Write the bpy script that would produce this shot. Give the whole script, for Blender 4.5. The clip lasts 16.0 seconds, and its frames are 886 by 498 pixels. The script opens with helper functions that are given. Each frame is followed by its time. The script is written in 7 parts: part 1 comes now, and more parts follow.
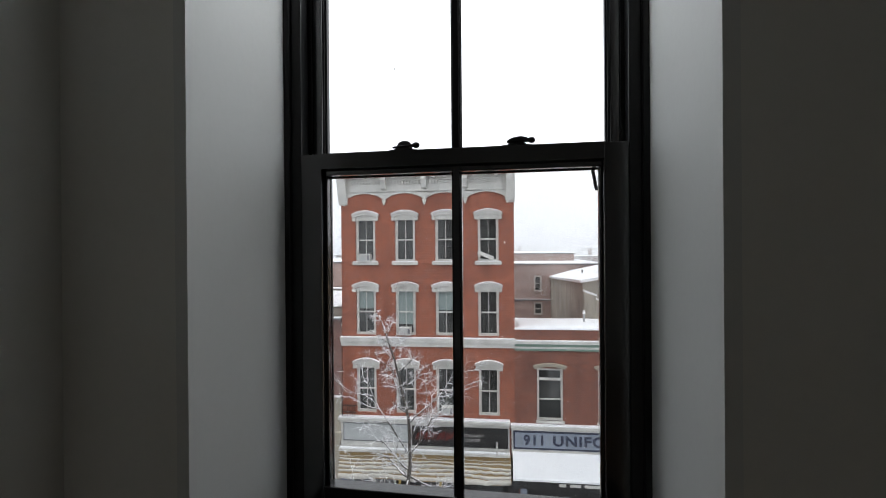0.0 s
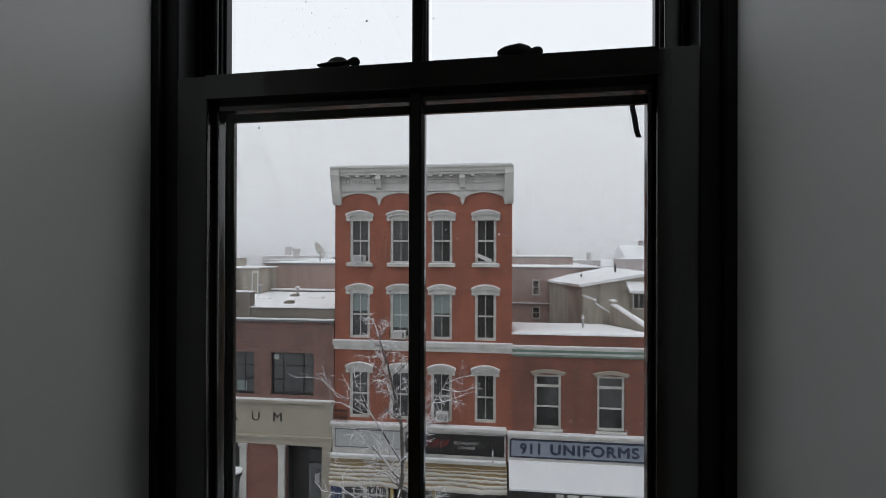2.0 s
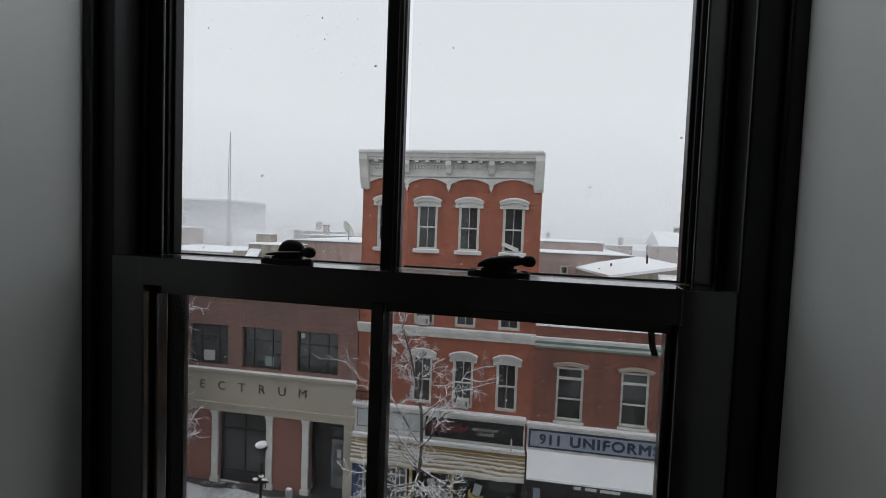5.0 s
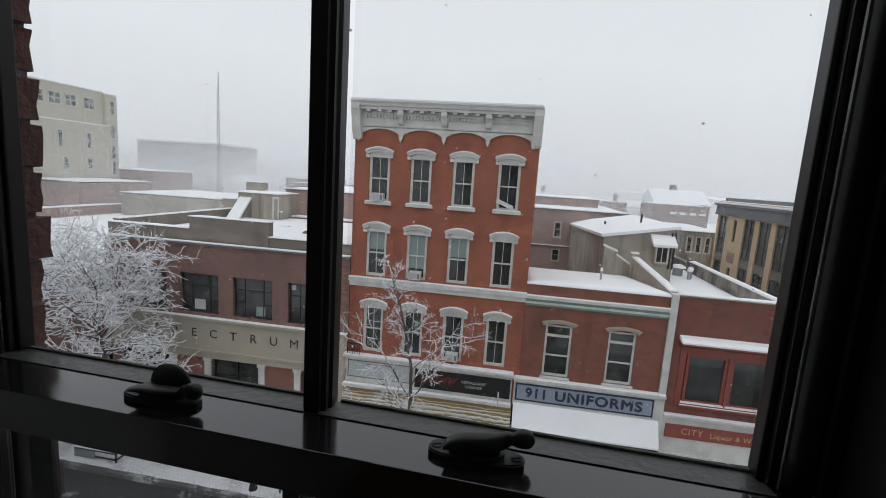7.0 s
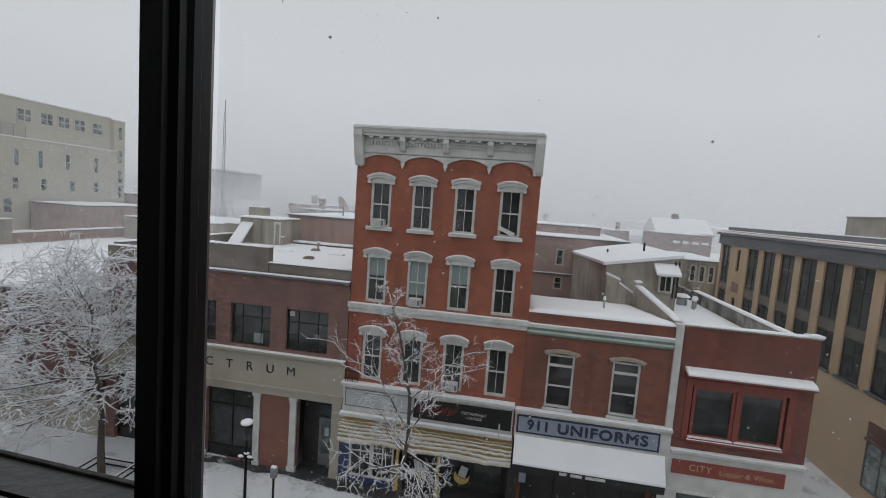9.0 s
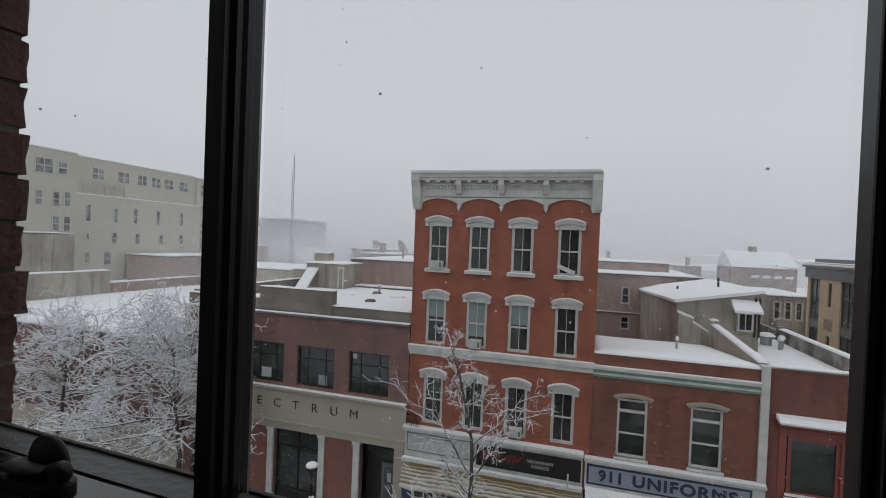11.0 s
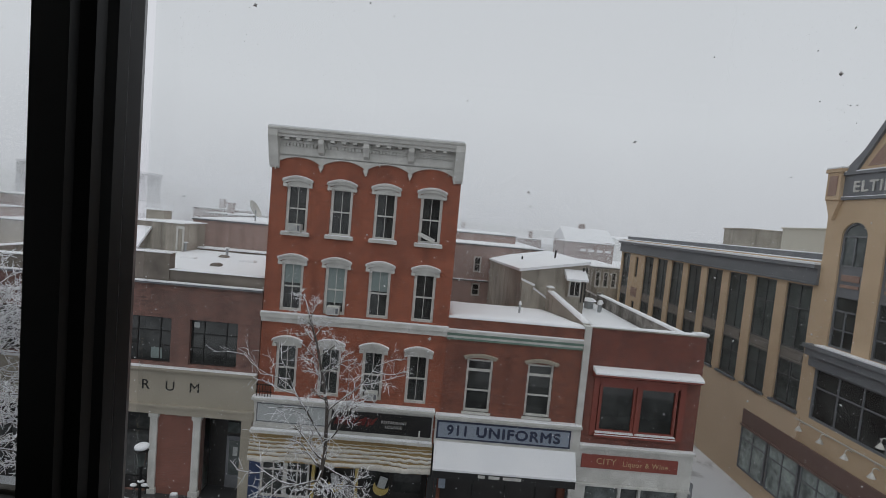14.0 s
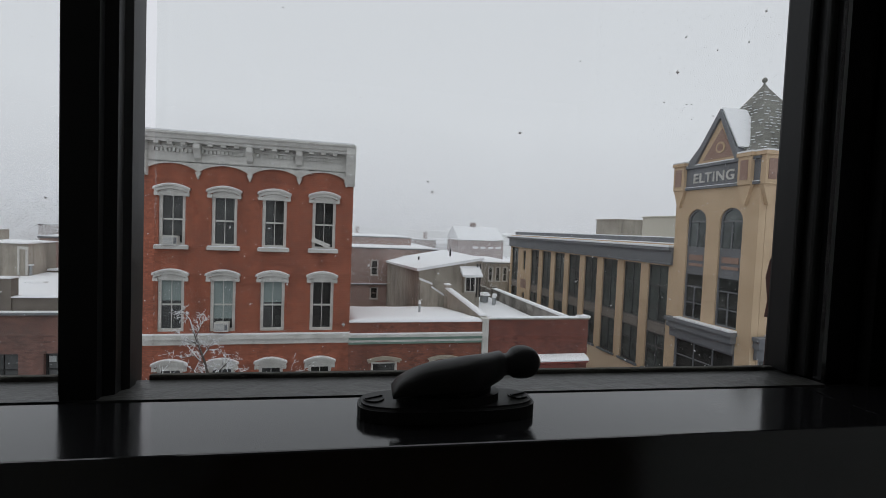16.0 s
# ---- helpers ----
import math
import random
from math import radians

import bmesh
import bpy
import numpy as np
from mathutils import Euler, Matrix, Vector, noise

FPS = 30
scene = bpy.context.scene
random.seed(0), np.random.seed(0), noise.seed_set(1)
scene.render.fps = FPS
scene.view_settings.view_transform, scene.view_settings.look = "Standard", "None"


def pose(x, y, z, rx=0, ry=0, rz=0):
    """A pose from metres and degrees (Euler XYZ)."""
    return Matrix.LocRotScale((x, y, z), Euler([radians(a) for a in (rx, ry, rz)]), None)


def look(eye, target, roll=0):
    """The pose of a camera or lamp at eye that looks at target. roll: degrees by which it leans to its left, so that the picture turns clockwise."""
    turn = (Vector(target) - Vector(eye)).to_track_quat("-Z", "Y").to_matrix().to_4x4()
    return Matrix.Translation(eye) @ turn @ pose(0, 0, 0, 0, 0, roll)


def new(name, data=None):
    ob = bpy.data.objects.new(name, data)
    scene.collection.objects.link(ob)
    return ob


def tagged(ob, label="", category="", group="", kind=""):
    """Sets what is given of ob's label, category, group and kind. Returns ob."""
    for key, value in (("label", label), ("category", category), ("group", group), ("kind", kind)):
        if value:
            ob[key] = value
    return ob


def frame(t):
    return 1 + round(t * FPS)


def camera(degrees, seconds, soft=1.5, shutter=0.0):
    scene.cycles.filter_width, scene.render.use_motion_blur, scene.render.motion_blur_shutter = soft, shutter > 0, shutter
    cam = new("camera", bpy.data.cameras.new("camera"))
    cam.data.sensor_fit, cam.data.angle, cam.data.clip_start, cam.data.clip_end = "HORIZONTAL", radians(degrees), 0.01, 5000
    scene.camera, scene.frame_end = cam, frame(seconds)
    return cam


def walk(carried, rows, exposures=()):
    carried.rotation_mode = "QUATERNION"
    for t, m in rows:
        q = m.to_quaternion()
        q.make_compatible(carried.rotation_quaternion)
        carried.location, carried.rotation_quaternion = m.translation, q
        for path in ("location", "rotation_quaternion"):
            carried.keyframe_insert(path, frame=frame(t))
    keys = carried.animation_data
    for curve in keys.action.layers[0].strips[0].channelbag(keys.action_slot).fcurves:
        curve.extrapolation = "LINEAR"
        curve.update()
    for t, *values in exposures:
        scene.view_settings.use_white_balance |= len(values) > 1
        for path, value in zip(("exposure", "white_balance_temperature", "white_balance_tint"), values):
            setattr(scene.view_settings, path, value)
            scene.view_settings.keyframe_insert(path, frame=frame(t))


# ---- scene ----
cam = camera(86.94, 16.0, soft=0.5)
# seconds, x, y, z, yaw, pitch, roll
PATH = [
    (0, 7.0607, -1.3809, 12.1991, 6.440, -0.144, 0.455),
    (0.5, 7.0595, -1.2310, 12.1704, 6.382, -1.067, 0.151),
    (1, 6.9977, -1.0757, 12.1772, 6.187, -1.030, -0.329),
    (1.5, 7.0132, -0.9563, 12.1689, 5.827, -0.327, -0.190),
    (2, 7.0905, -0.8518, 12.1489, 6.250, 0.216, -0.173),
    (2.5, 7.1814, -0.7849, 12.1180, 7.852, 0.168, 0.576),
    (3, 7.2512, -0.7617, 12.1230, 9.440, 0.323, 1.390),
    (3.5, 7.2555, -0.7787, 12.1913, 10.468, 0.898, 0.999),
    (4, 7.2213, -0.7799, 12.3267, 10.978, 1.204, -0.182),
    (4.2, 7.2053, -0.7758, 12.3800, 10.649, 0.629, -0.733),
    (6.3, 7.1311, -0.4947, 12.7095, 10.193, -7.153, -2.826),
    (6.5, 7.1401, -0.4874, 12.7161, 10.236, -7.711, -2.908),
    (7, 7.1429, -0.3978, 12.7511, 9.178, -8.659, -3.680),
    (7.5, 7.1310, -0.2660, 12.7665, 8.112, -8.135, -3.928),
    (8, 7.1452, -0.2197, 12.7685, 7.835, -7.021, -4.158),
    (8.5, 7.1387, -0.1766, 12.7474, 7.821, -5.948, -4.421),
    (9, 7.1772, -0.2151, 12.7247, 9.529, -5.400, -4.172),
    (9.5, 7.2304, -0.2385, 12.7244, 12.010, -4.683, -3.083),
    (10, 7.2460, -0.2670, 12.7181, 15.271, -3.392, -1.910),
    (10.2, 7.2520, -0.2810, 12.7180, 16.446, -2.485, -1.675),
    (12.3, 7.2000, -0.1839, 12.7013, 15.948, -0.320, -3.247),
    (12.5, 7.2036, -0.1750, 12.6946, 14.220, -1.030, -4.189),
    (13, 7.2125, -0.1937, 12.6809, 9.573, -1.790, -4.614),
    (13.5, 7.1800, -0.1740, 12.6657, 4.451, -2.741, -4.796),
    (14, 7.1115, -0.1518, 12.6538, -0.379, -3.637, -5.136),
    (14.5, 7.0801, -0.1376, 12.6372, -4.267, -4.125, -4.789),
    (15, 7.0915, -0.1515, 12.6345, -8.076, -3.551, -3.652),
    (15.5, 7.0935, -0.1553, 12.6180, -11.345, -2.989, -3.159),
    (16, 7.0650, -0.2189, 12.5855, -13.299, -2.420, -2.320),
]
walk(cam, [(t, pose(x, y, z, 90 + p, r, w)) for t, x, y, z, w, p, r in PATH],
     exposures=[(0, 1.3), (1.0, 0.9), (2.0, 0.55), (3.0, 0.68), (3.5, 0.55), (4.2, 0.38), (6.3, 0.27), (7.0, 0.34), (7.8, 0.02), (13.5, -0.06), (14.5, 0.0), (16, 0.08)])

# ---- world and light: overcast snowfall ----
world = bpy.data.worlds.new("overcast")
scene.world = world
world.use_nodes = True
wn, wl = world.node_tree.nodes, world.node_tree.links
bg = wn["Background"]
sky = wn.new("ShaderNodeTexSky")
sky.sky_type, sky.sun_disc = "NISHITA", False
sky.sun_elevation, sky.sun_rotation = radians(38), radians(200)
hue = wn.new("ShaderNodeHueSaturation")
hue.inputs["Saturation"].default_value = 0.12
hue.inputs["Value"].default_value = 0.05
cloud = wn.new("ShaderNodeMix")
cloud.data_type = "RGBA"
cloud.inputs["Factor"].default_value = 0.93
cloud.inputs["B"].default_value = (0.68, 0.70, 0.735, 1)
wl.new(sky.outputs["Color"], hue.inputs["Color"])
coord = wn.new("ShaderNodeTexCoord")
sep = wn.new("ShaderNodeSeparateXYZ")
wl.new(coord.outputs["Generated"], sep.inputs[0])
lift = wn.new("ShaderNodeMapRange")
lift.inputs["From Min"].default_value, lift.inputs["From Max"].default_value = -0.02, 0.30
wl.new(sep.outputs["Z"], lift.inputs["Value"])
drift = wn.new("ShaderNodeTexNoise")
drift.inputs["Scale"].default_value, drift.inputs["Detail"].default_value = 2.2, 3.0
wl.new(coord.outputs["Generated"], drift.inputs["Vector"])
both = wn.new("ShaderNodeMath")
both.operation = "MULTIPLY_ADD"
both.inputs[1].default_value = 0.5
wl.new(drift.outputs["Fac"], both.inputs[0])
wl.new(lift.outputs[0], both.inputs[2])
veil = wn.new("ShaderNodeMix")
veil.data_type = "RGBA"
veil.inputs["A"].default_value = (0.54, 0.55, 0.60, 1)
veil.inputs["B"].default_value = (0.70, 0.72, 0.768, 1)
wl.new(both.outputs[0], veil.inputs["Factor"])
wl.new(veil.outputs["Result"], cloud.inputs["B"])
wl.new(hue.outputs["Color"], cloud.inputs["A"])
wl.new(cloud.outputs["Result"], bg.inputs["Color"])
bg.inputs["Strength"].default_value = 1.0
sun = new("sun", bpy.data.lights.new("sun", "SUN"))
sun.data.energy, sun.data.angle, sun.data.color = 0.5, radians(60), (1.0, 0.98, 0.95)
sun.matrix_world = look((0, 0, 50), (4, 10, 0))


# the sky's light through the top of the window opening
W = pose(6.9451, 0, 12.4920, 0, 0, -3.225)
win_light = new("window_light", bpy.data.lights.new("window_light", "AREA"))
win_light.data.shape, win_light.data.size, win_light.data.size_y = "RECTANGLE", 0.86, 0.42
win_light.data.energy, win_light.data.color = 3.1, (0.94, 0.97, 1.0)
win_light.matrix_world = W @ pose(0, 0.11, 0.83, 78, 0, 180)


# ---- materials ----
def base_mat(name, rough=0.6, metal=0.0):
    m = bpy.data.materials.new(name)
    m.use_nodes = True
    nt = m.node_tree
    b = nt.nodes["Principled BSDF"]
    b.inputs["Roughness"].default_value, b.inputs["Metallic"].default_value = rough, metal
    return m, nt, b


def node(nt, kind, **inputs):
    n = nt.nodes.new(kind)
    for k, v in inputs.items():
        n.inputs[k.replace("_", " ")].default_value = v
    return n


def world_pos(nt):
    return nt.nodes.new("ShaderNodeNewGeometry").outputs["Position"]


def noise_tex(nt, scale, detail=4.0, vec=None):
    n = node(nt, "ShaderNodeTexNoise", Scale=scale, Detail=detail)
    nt.links.new(vec if vec is not None else world_pos(nt), n.inputs["Vector"])
    return n.outputs["Fac"]


def ramp(nt, fac, a, b, lo=0.3, hi=0.7):
    r = nt.nodes.new("ShaderNodeValToRGB")
    r.color_ramp.elements[0].position, r.color_ramp.elements[1].position = lo, hi
    r.color_ramp.elements[0].color, r.color_ramp.elements[1].color = (*a, 1), (*b, 1)
    nt.links.new(fac, r.inputs["Fac"])
    return r.outputs["Color"]


def mix(nt, fac, a, b, blend="MIX"):
    m = nt.nodes.new("ShaderNodeMix")
    m.data_type, m.blend_type = "RGBA", blend
    for sock, v in (("Factor", fac), ("A", a), ("B", b)):
        if isinstance(v, (int, float)):
            m.inputs[sock].default_value = v
        elif isinstance(v, tuple):
            m.inputs[sock].default_value = (*v, 1)
        else:
            nt.links.new(v, m.inputs[sock])
    return m.outputs["Result"]


def bump(nt, b, height, strength=0.3, dist=0.01):
    n = node(nt, "ShaderNodeBump", Strength=strength, Distance=dist)
    nt.links.new(height, n.inputs["Height"])
    nt.links.new(n.outputs["Normal"], b.inputs["Normal"])


def mottled(name, c1, c2, rough=0.6, s1=0.6, s2=9.0, metal=0.0, bumpy=0.25, spread=0.25, grain=0.35, ior=1.5):
    """Paint, stone, plaster or the like: broad blotches and fine grain."""
    m, nt, b = base_mat(name, rough, metal)
    big = noise_tex(nt, s1, 3.0)
    fine = noise_tex(nt, s2, 6.0)
    col = ramp(nt, big, c1, c2, 0.5 - spread, 0.5 + spread)
    dark = tuple(v * 0.72 for v in c1)
    col = mix(nt, ramp(nt, fine, (0.0,) * 3, (grain,) * 3, 0.45, 0.8), col, dark)
    b.inputs["IOR"].default_value = ior
    nt.links.new(col, b.inputs["Base Color"])
    bump(nt, b, fine, bumpy, 0.01)
    return m


def brickwork(name, c1, c2, mortar, stain=(0.12, 0.09, 0.08), stain_amount=0.35, rough=0.85):
    m, nt, b = base_mat(name, rough)
    sep = nt.nodes.new("ShaderNodeSeparateXYZ")
    nt.links.new(world_pos(nt), sep.inputs[0])
    add = nt.nodes.new("ShaderNodeMath")
    nt.links.new(sep.outputs["X"], add.inputs[0])
    nt.links.new(sep.outputs["Y"], add.inputs[1])
    comb = nt.nodes.new("ShaderNodeCombineXYZ")
    nt.links.new(add.outputs[0], comb.inputs["X"])
    nt.links.new(sep.outputs["Z"], comb.inputs["Y"])
    t = node(nt, "ShaderNodeTexBrick", Scale=1.0)
    t.inputs["Mortar Size"].default_value, t.inputs["Brick Width"].default_value = 0.007, 0.215
    t.inputs["Row Height"].default_value, t.inputs["Bias"].default_value = 0.072, -0.1
    for k, c in (("Color1", c1), ("Color2", c2), ("Mortar", mortar)):
        t.inputs[k].default_value = (*c, 1)
    nt.links.new(comb.outputs[0], t.inputs["Vector"])
    blotch = noise_tex(nt, 0.45, 5.0)
    grime = noise_tex(nt, 2.2, 8.0)
    col = mix(nt, ramp(nt, blotch, (0.0,) * 3, (stain_amount,) * 3, 0.42, 0.72), t.outputs["Color"], stain)
    col = mix(nt, ramp(nt, grime, (0.0,) * 3, (0.4,) * 3, 0.48, 0.72), col, tuple(min(1, v * 1.25) for v in c1))
    soot = node(nt, "ShaderNodeMapping")
    soot.inputs["Scale"].default_value = (1.6, 1.6, 0.25)
    nt.links.new(world_pos(nt), soot.inputs["Vector"])
    col = mix(nt, ramp(nt, noise_tex(nt, 1.4, 7.0, soot.outputs[0]), (0.0,) * 3, (0.45,) * 3, 0.5, 0.78), col, tuple(v * 0.45 for v in c2))
    col = mix(nt, ramp(nt, noise_tex(nt, 16.0, 3.0), (0.0,) * 3, (0.5,) * 3, 0.58, 0.75), col, tuple(min(1, v * 1.7 + 0.03) for v in c1))
    nt.links.new(col, b.inputs["Base Color"])
    bump(nt, b, t.outputs["Fac"], 0.5, -0.006)
    return m


def streaked(name, c1, c2, stain, rough=0.85):
    """Old render: broad patches, and stains that run down from the top."""
    m, nt, b = base_mat(name, rough)
    run = node(nt, "ShaderNodeMapping")
    run.inputs["Scale"].default_value = (2.6, 2.6, 0.16)
    nt.links.new(world_pos(nt), run.inputs["Vector"])
    col = ramp(nt, noise_tex(nt, 0.5, 5.0), c1, c2, 0.36, 0.64)
    col = mix(nt, ramp(nt, noise_tex(nt, 1.0, 6.0, run.outputs[0]), (0.0,) * 3, (0.75,) * 3, 0.50, 0.72), col, stain)
    fine = noise_tex(nt, 7.0, 7.0)
    col = mix(nt, ramp(nt, fine, (0.0,) * 3, (0.4,) * 3, 0.5, 0.75), col, tuple(v * 0.6 for v in c1))
    nt.links.new(col, b.inputs["Base Color"])
    bump(nt, b, fine, 0.5, 0.01)
    return m


def glass_dark(name, tint, rough=0.06):
    m, nt, b = base_mat(name, rough)
    # blotchy tint stands in for uneven reflections in the panes
    n = mix(nt, 0.4, noise_tex(nt, 0.9, 3.0), noise_tex(nt, 3.4, 4.0))
    nt.links.new(ramp(nt, n, tuple(v * 0.6 for v in tint), tuple(v * 2.2 for v in tint), 0.38, 0.66), b.inputs["Base Color"])
    b.inputs["IOR"].default_value = 1.5
    bump(nt, b, noise_tex(nt, 1.5, 1.0), 0.06, 0.02)
    return m


def clear_glass(name):
    m, nt, b = base_mat(name)
    out = nt.nodes["Material Output"]
    tr = nt.nodes.new("ShaderNodeBsdfTransparent")
    tr.inputs["Color"].default_value = (0.965, 0.975, 0.97, 1)
    gl = node(nt, "ShaderNodeBsdfGlossy", Roughness=0.0)
    face = nt.nodes.new("ShaderNodeLayerWeight")
    steep = nt.nodes.new("ShaderNodeMath")
    steep.operation = "POWER"
    steep.inputs[1].default_value = 5.0
    nt.links.new(face.outputs["Facing"], steep.inputs[0])
    gloss = nt.nodes.new("ShaderNodeMath")
    gloss.operation = "MULTIPLY_ADD"
    gloss.inputs[1].default_value, gloss.inputs[2].default_value = 0.6, 0.03
    nt.links.new(steep.outputs[0], gloss.inputs[0])
    mx = nt.nodes.new("ShaderNodeMixShader")
    nt.links.new(gloss.outputs[0], mx.inputs[0])
    nt.links.new(tr.outputs[0], mx.inputs[1])
    nt.links.new(gl.outputs[0], mx.inputs[2])
    nt.links.new(mx.outputs[0], out.inputs["Surface"])
    nt.nodes.remove(b)
    return m


SNOW = mottled("snow", (0.80, 0.82, 0.85), (0.88, 0.89, 0.91), 0.75, 0.7, 6.0, bumpy=0.35)
BRICK_A = brickwork("brick_red_painted", (0.355, 0.112, 0.064), (0.225, 0.071, 0.042), (0.23, 0.10, 0.066), (0.15, 0.06, 0.045), 0.4)
BRICK_U = brickwork("brick_red_aged", (0.25, 0.090, 0.056), (0.13, 0.048, 0.034), (0.16, 0.09, 0.075), (0.13, 0.06, 0.05), 0.5)
BRICK_C = brickwork("brick_red_dark", (0.21, 0.070, 0.050), (0.11, 0.038, 0.030), (0.15, 0.08, 0.065), (0.10, 0.05, 0.045), 0.6)
BRICK_S = brickwork("brick_brown_sooty", (0.25, 0.128, 0.104), (0.13, 0.072, 0.061), (0.18, 0.135, 0.12), (0.09, 0.07, 0.062), 0.55)
BRICK_P = brickwork("brick_panel", (0.25, 0.10, 0.075), (0.20, 0.08, 0.06), (0.2, 0.12, 0.1), (0.15, 0.08, 0.06), 0.3)
# brown brick, paled and greyed to carry haze in its colour
BRICK_FAR = brickwork("brick_haze_brown", (0.32, 0.25, 0.23), (0.27, 0.21, 0.20), (0.32, 0.28, 0.26), (0.24, 0.2, 0.19), 0.4)
TRIM = mottled("white_painted_trim", (0.46, 0.455, 0.425), (0.68, 0.675, 0.645), 0.6, 2.2, 14.0, grain=0.5)
CREAM = mottled("cream_stone", (0.34, 0.31, 0.25), (0.43, 0.39, 0.32), 0.7, 0.8, 9.0)
STUCCO = mottled("ochre_stucco", (0.50, 0.37, 0.24), (0.63, 0.48, 0.325), 0.85, 0.7, 8.0)
STUCCO_LOW = mottled("tan_stucco", (0.61, 0.47, 0.325), (0.71, 0.56, 0.40), 0.85, 0.5, 8.0)
FRAME_DARK = mottled("dark_bronze_frame", (0.055, 0.058, 0.06), (0.09, 0.092, 0.095), 0.5, 1.0, 9.0)
GREY_TRIM = mottled("slate_grey_painted_trim", (0.135, 0.143, 0.155), (0.19, 0.198, 0.21), 0.6, 1.0, 9.0)
TERRA = mottled("terracotta_panel", (0.27, 0.17, 0.135), (0.36, 0.25, 0.20), 0.7, 2.0, 10.0)
SLATE = mottled("slate_roof", (0.14, 0.14, 0.125), (0.24, 0.24, 0.215), 0.7, 1.5, 14.0)
PARAPET = mottled("sooty_parapet", (0.12, 0.105, 0.09), (0.27, 0.235, 0.20), 0.85, 0.8, 6.0, bumpy=0.4)
CONCRETE = streaked("weathered_render", (0.29, 0.265, 0.225), (0.46, 0.425, 0.365), (0.15, 0.135, 0.115))
PALE = mottled("pale_stucco", (0.50, 0.475, 0.405), (0.56, 0.535, 0.46), 0.85, 0.2, 4.0)
BRICK_BACK = brickwork("brick_brown_weathered", (0.40, 0.285, 0.255), (0.31, 0.22, 0.195), (0.36, 0.30, 0.27), (0.27, 0.21, 0.19), 0.45)
PATCHED = mottled("patched_render", (0.10, 0.09, 0.08), (0.36, 0.34, 0.31), 0.9, 1.1, 7.0, bumpy=0.6, spread=0.12)
# pale grey that puts distance haze into the base colour
HAZY = mottled("haze_grey", (0.66, 0.66, 0.67), (0.72, 0.72, 0.73), 0.9, 0.05, 0.6)
GREEN = mottled("green_painted_metal", (0.12, 0.20, 0.16), (0.18, 0.27, 0.22), 0.5, 2.0, 10.0)
GLASS = glass_dark("window_glass", (0.030, 0.032, 0.031))
# lighter tint stands in for sky reflected in the glass
GLASS_PALE = glass_dark("window_glass_pale", (0.062, 0.072, 0.070))
# raised tint paints sky reflection and haze onto the far panes
GLASS_FAR = glass_dark("far_glass_haze_tint", (0.16, 0.17, 0.165), 0.15)
BLIND = mottled("pale_blind", (0.20, 0.25, 0.245), (0.25, 0.30, 0.29), 0.7, 2.0, 12.0)
GLASS_BRIGHT = glass_dark("shop_glass_bright", (0.20, 0.235, 0.225))
# near-black that paints in the shade of shop entrances and interiors
DARK = mottled("interior_shade", (0.02, 0.02, 0.02), (0.045, 0.042, 0.04), 0.7, 0.9, 6.0)
ASPHALT = mottled("wet_asphalt", (0.035, 0.036, 0.038), (0.06, 0.06, 0.062), 0.45, 0.8, 20.0)
BLACK = mottled("black_window_paint", (0.005, 0.005, 0.0055), (0.008, 0.008, 0.0085), 0.13, 3.0, 60.0, bumpy=0.01, ior=1.75)
BLACK_DULL = mottled("black_bar_paint", (0.005, 0.005, 0.0055), (0.008, 0.008, 0.0085), 0.34, 3.0, 60.0, bumpy=0.02, ior=1.35)
DUSTY = mottled("dusty_black_paint", (0.030, 0.030, 0.029), (0.06, 0.059, 0.055), 0.4, 12.0, 90.0, bumpy=0.2)
DIRTY_SNOW = mottled("dirty_wet_snow", (0.50, 0.475, 0.42), (0.66, 0.635, 0.585), 0.7, 2.0, 14.0, bumpy=0.5)
PLASTER = mottled("grey_plaster", (0.57, 0.585, 0.575), (0.63, 0.64, 0.63), 0.7, 1.2, 50.0, bumpy=0.03, grain=0.06)
ROOM = mottled("room_paint", (0.66, 0.66, 0.63), (0.70, 0.70, 0.67), 0.8, 0.8, 40.0, bumpy=0.03, grain=0.08)
IRON = mottled("black_iron", (0.008, 0.008, 0.008), (0.014, 0.014, 0.014), 0.45, 20.0, 90.0, bumpy=0.02, ior=1.33)
GASKET = mottled("black_gasket", (0.004, 0.004, 0.004), (0.006, 0.006, 0.006), 0.7, 5.0, 40.0)
OLD_BRICK = mottled("old_brick", (0.075, 0.038, 0.034), (0.12, 0.058, 0.050), 0.9, 9.0, 60.0, bumpy=0.8)
MORTAR = mottled("old_mortar", (0.10, 0.085, 0.08), (0.14, 0.12, 0.11), 0.95, 9.0, 60.0, bumpy=0.8)
NAVY = mottled("navy_letters", (0.02, 0.028, 0.06), (0.03, 0.04, 0.08), 0.6)
SIGN_GREY = mottled("grey_blue_sign", (0.24, 0.28, 0.34), (0.28, 0.32, 0.38), 0.55, 1.0, 9.0)
SIGN_PALE = mottled("blank_sign", (0.42, 0.45, 0.45), (0.48, 0.50, 0.50), 0.6, 0.8, 8.0)
SIGN_BLACK = mottled("black_sign", (0.012, 0.012, 0.012), (0.022, 0.022, 0.022), 0.4)
SIGN_RED = mottled("red_sign", (0.22, 0.05, 0.04), (0.27, 0.07, 0.05), 0.6)
RED_PAINT = mottled("red_paint", (0.20, 0.05, 0.036), (0.26, 0.066, 0.048), 0.55, 1.5, 10.0)
LETTER_RED = mottled("red_letters", (0.13, 0.018, 0.016), (0.17, 0.025, 0.02), 0.5)
GOLD = mottled("gold_letters", (0.42, 0.30, 0.16), (0.5, 0.36, 0.2), 0.5)
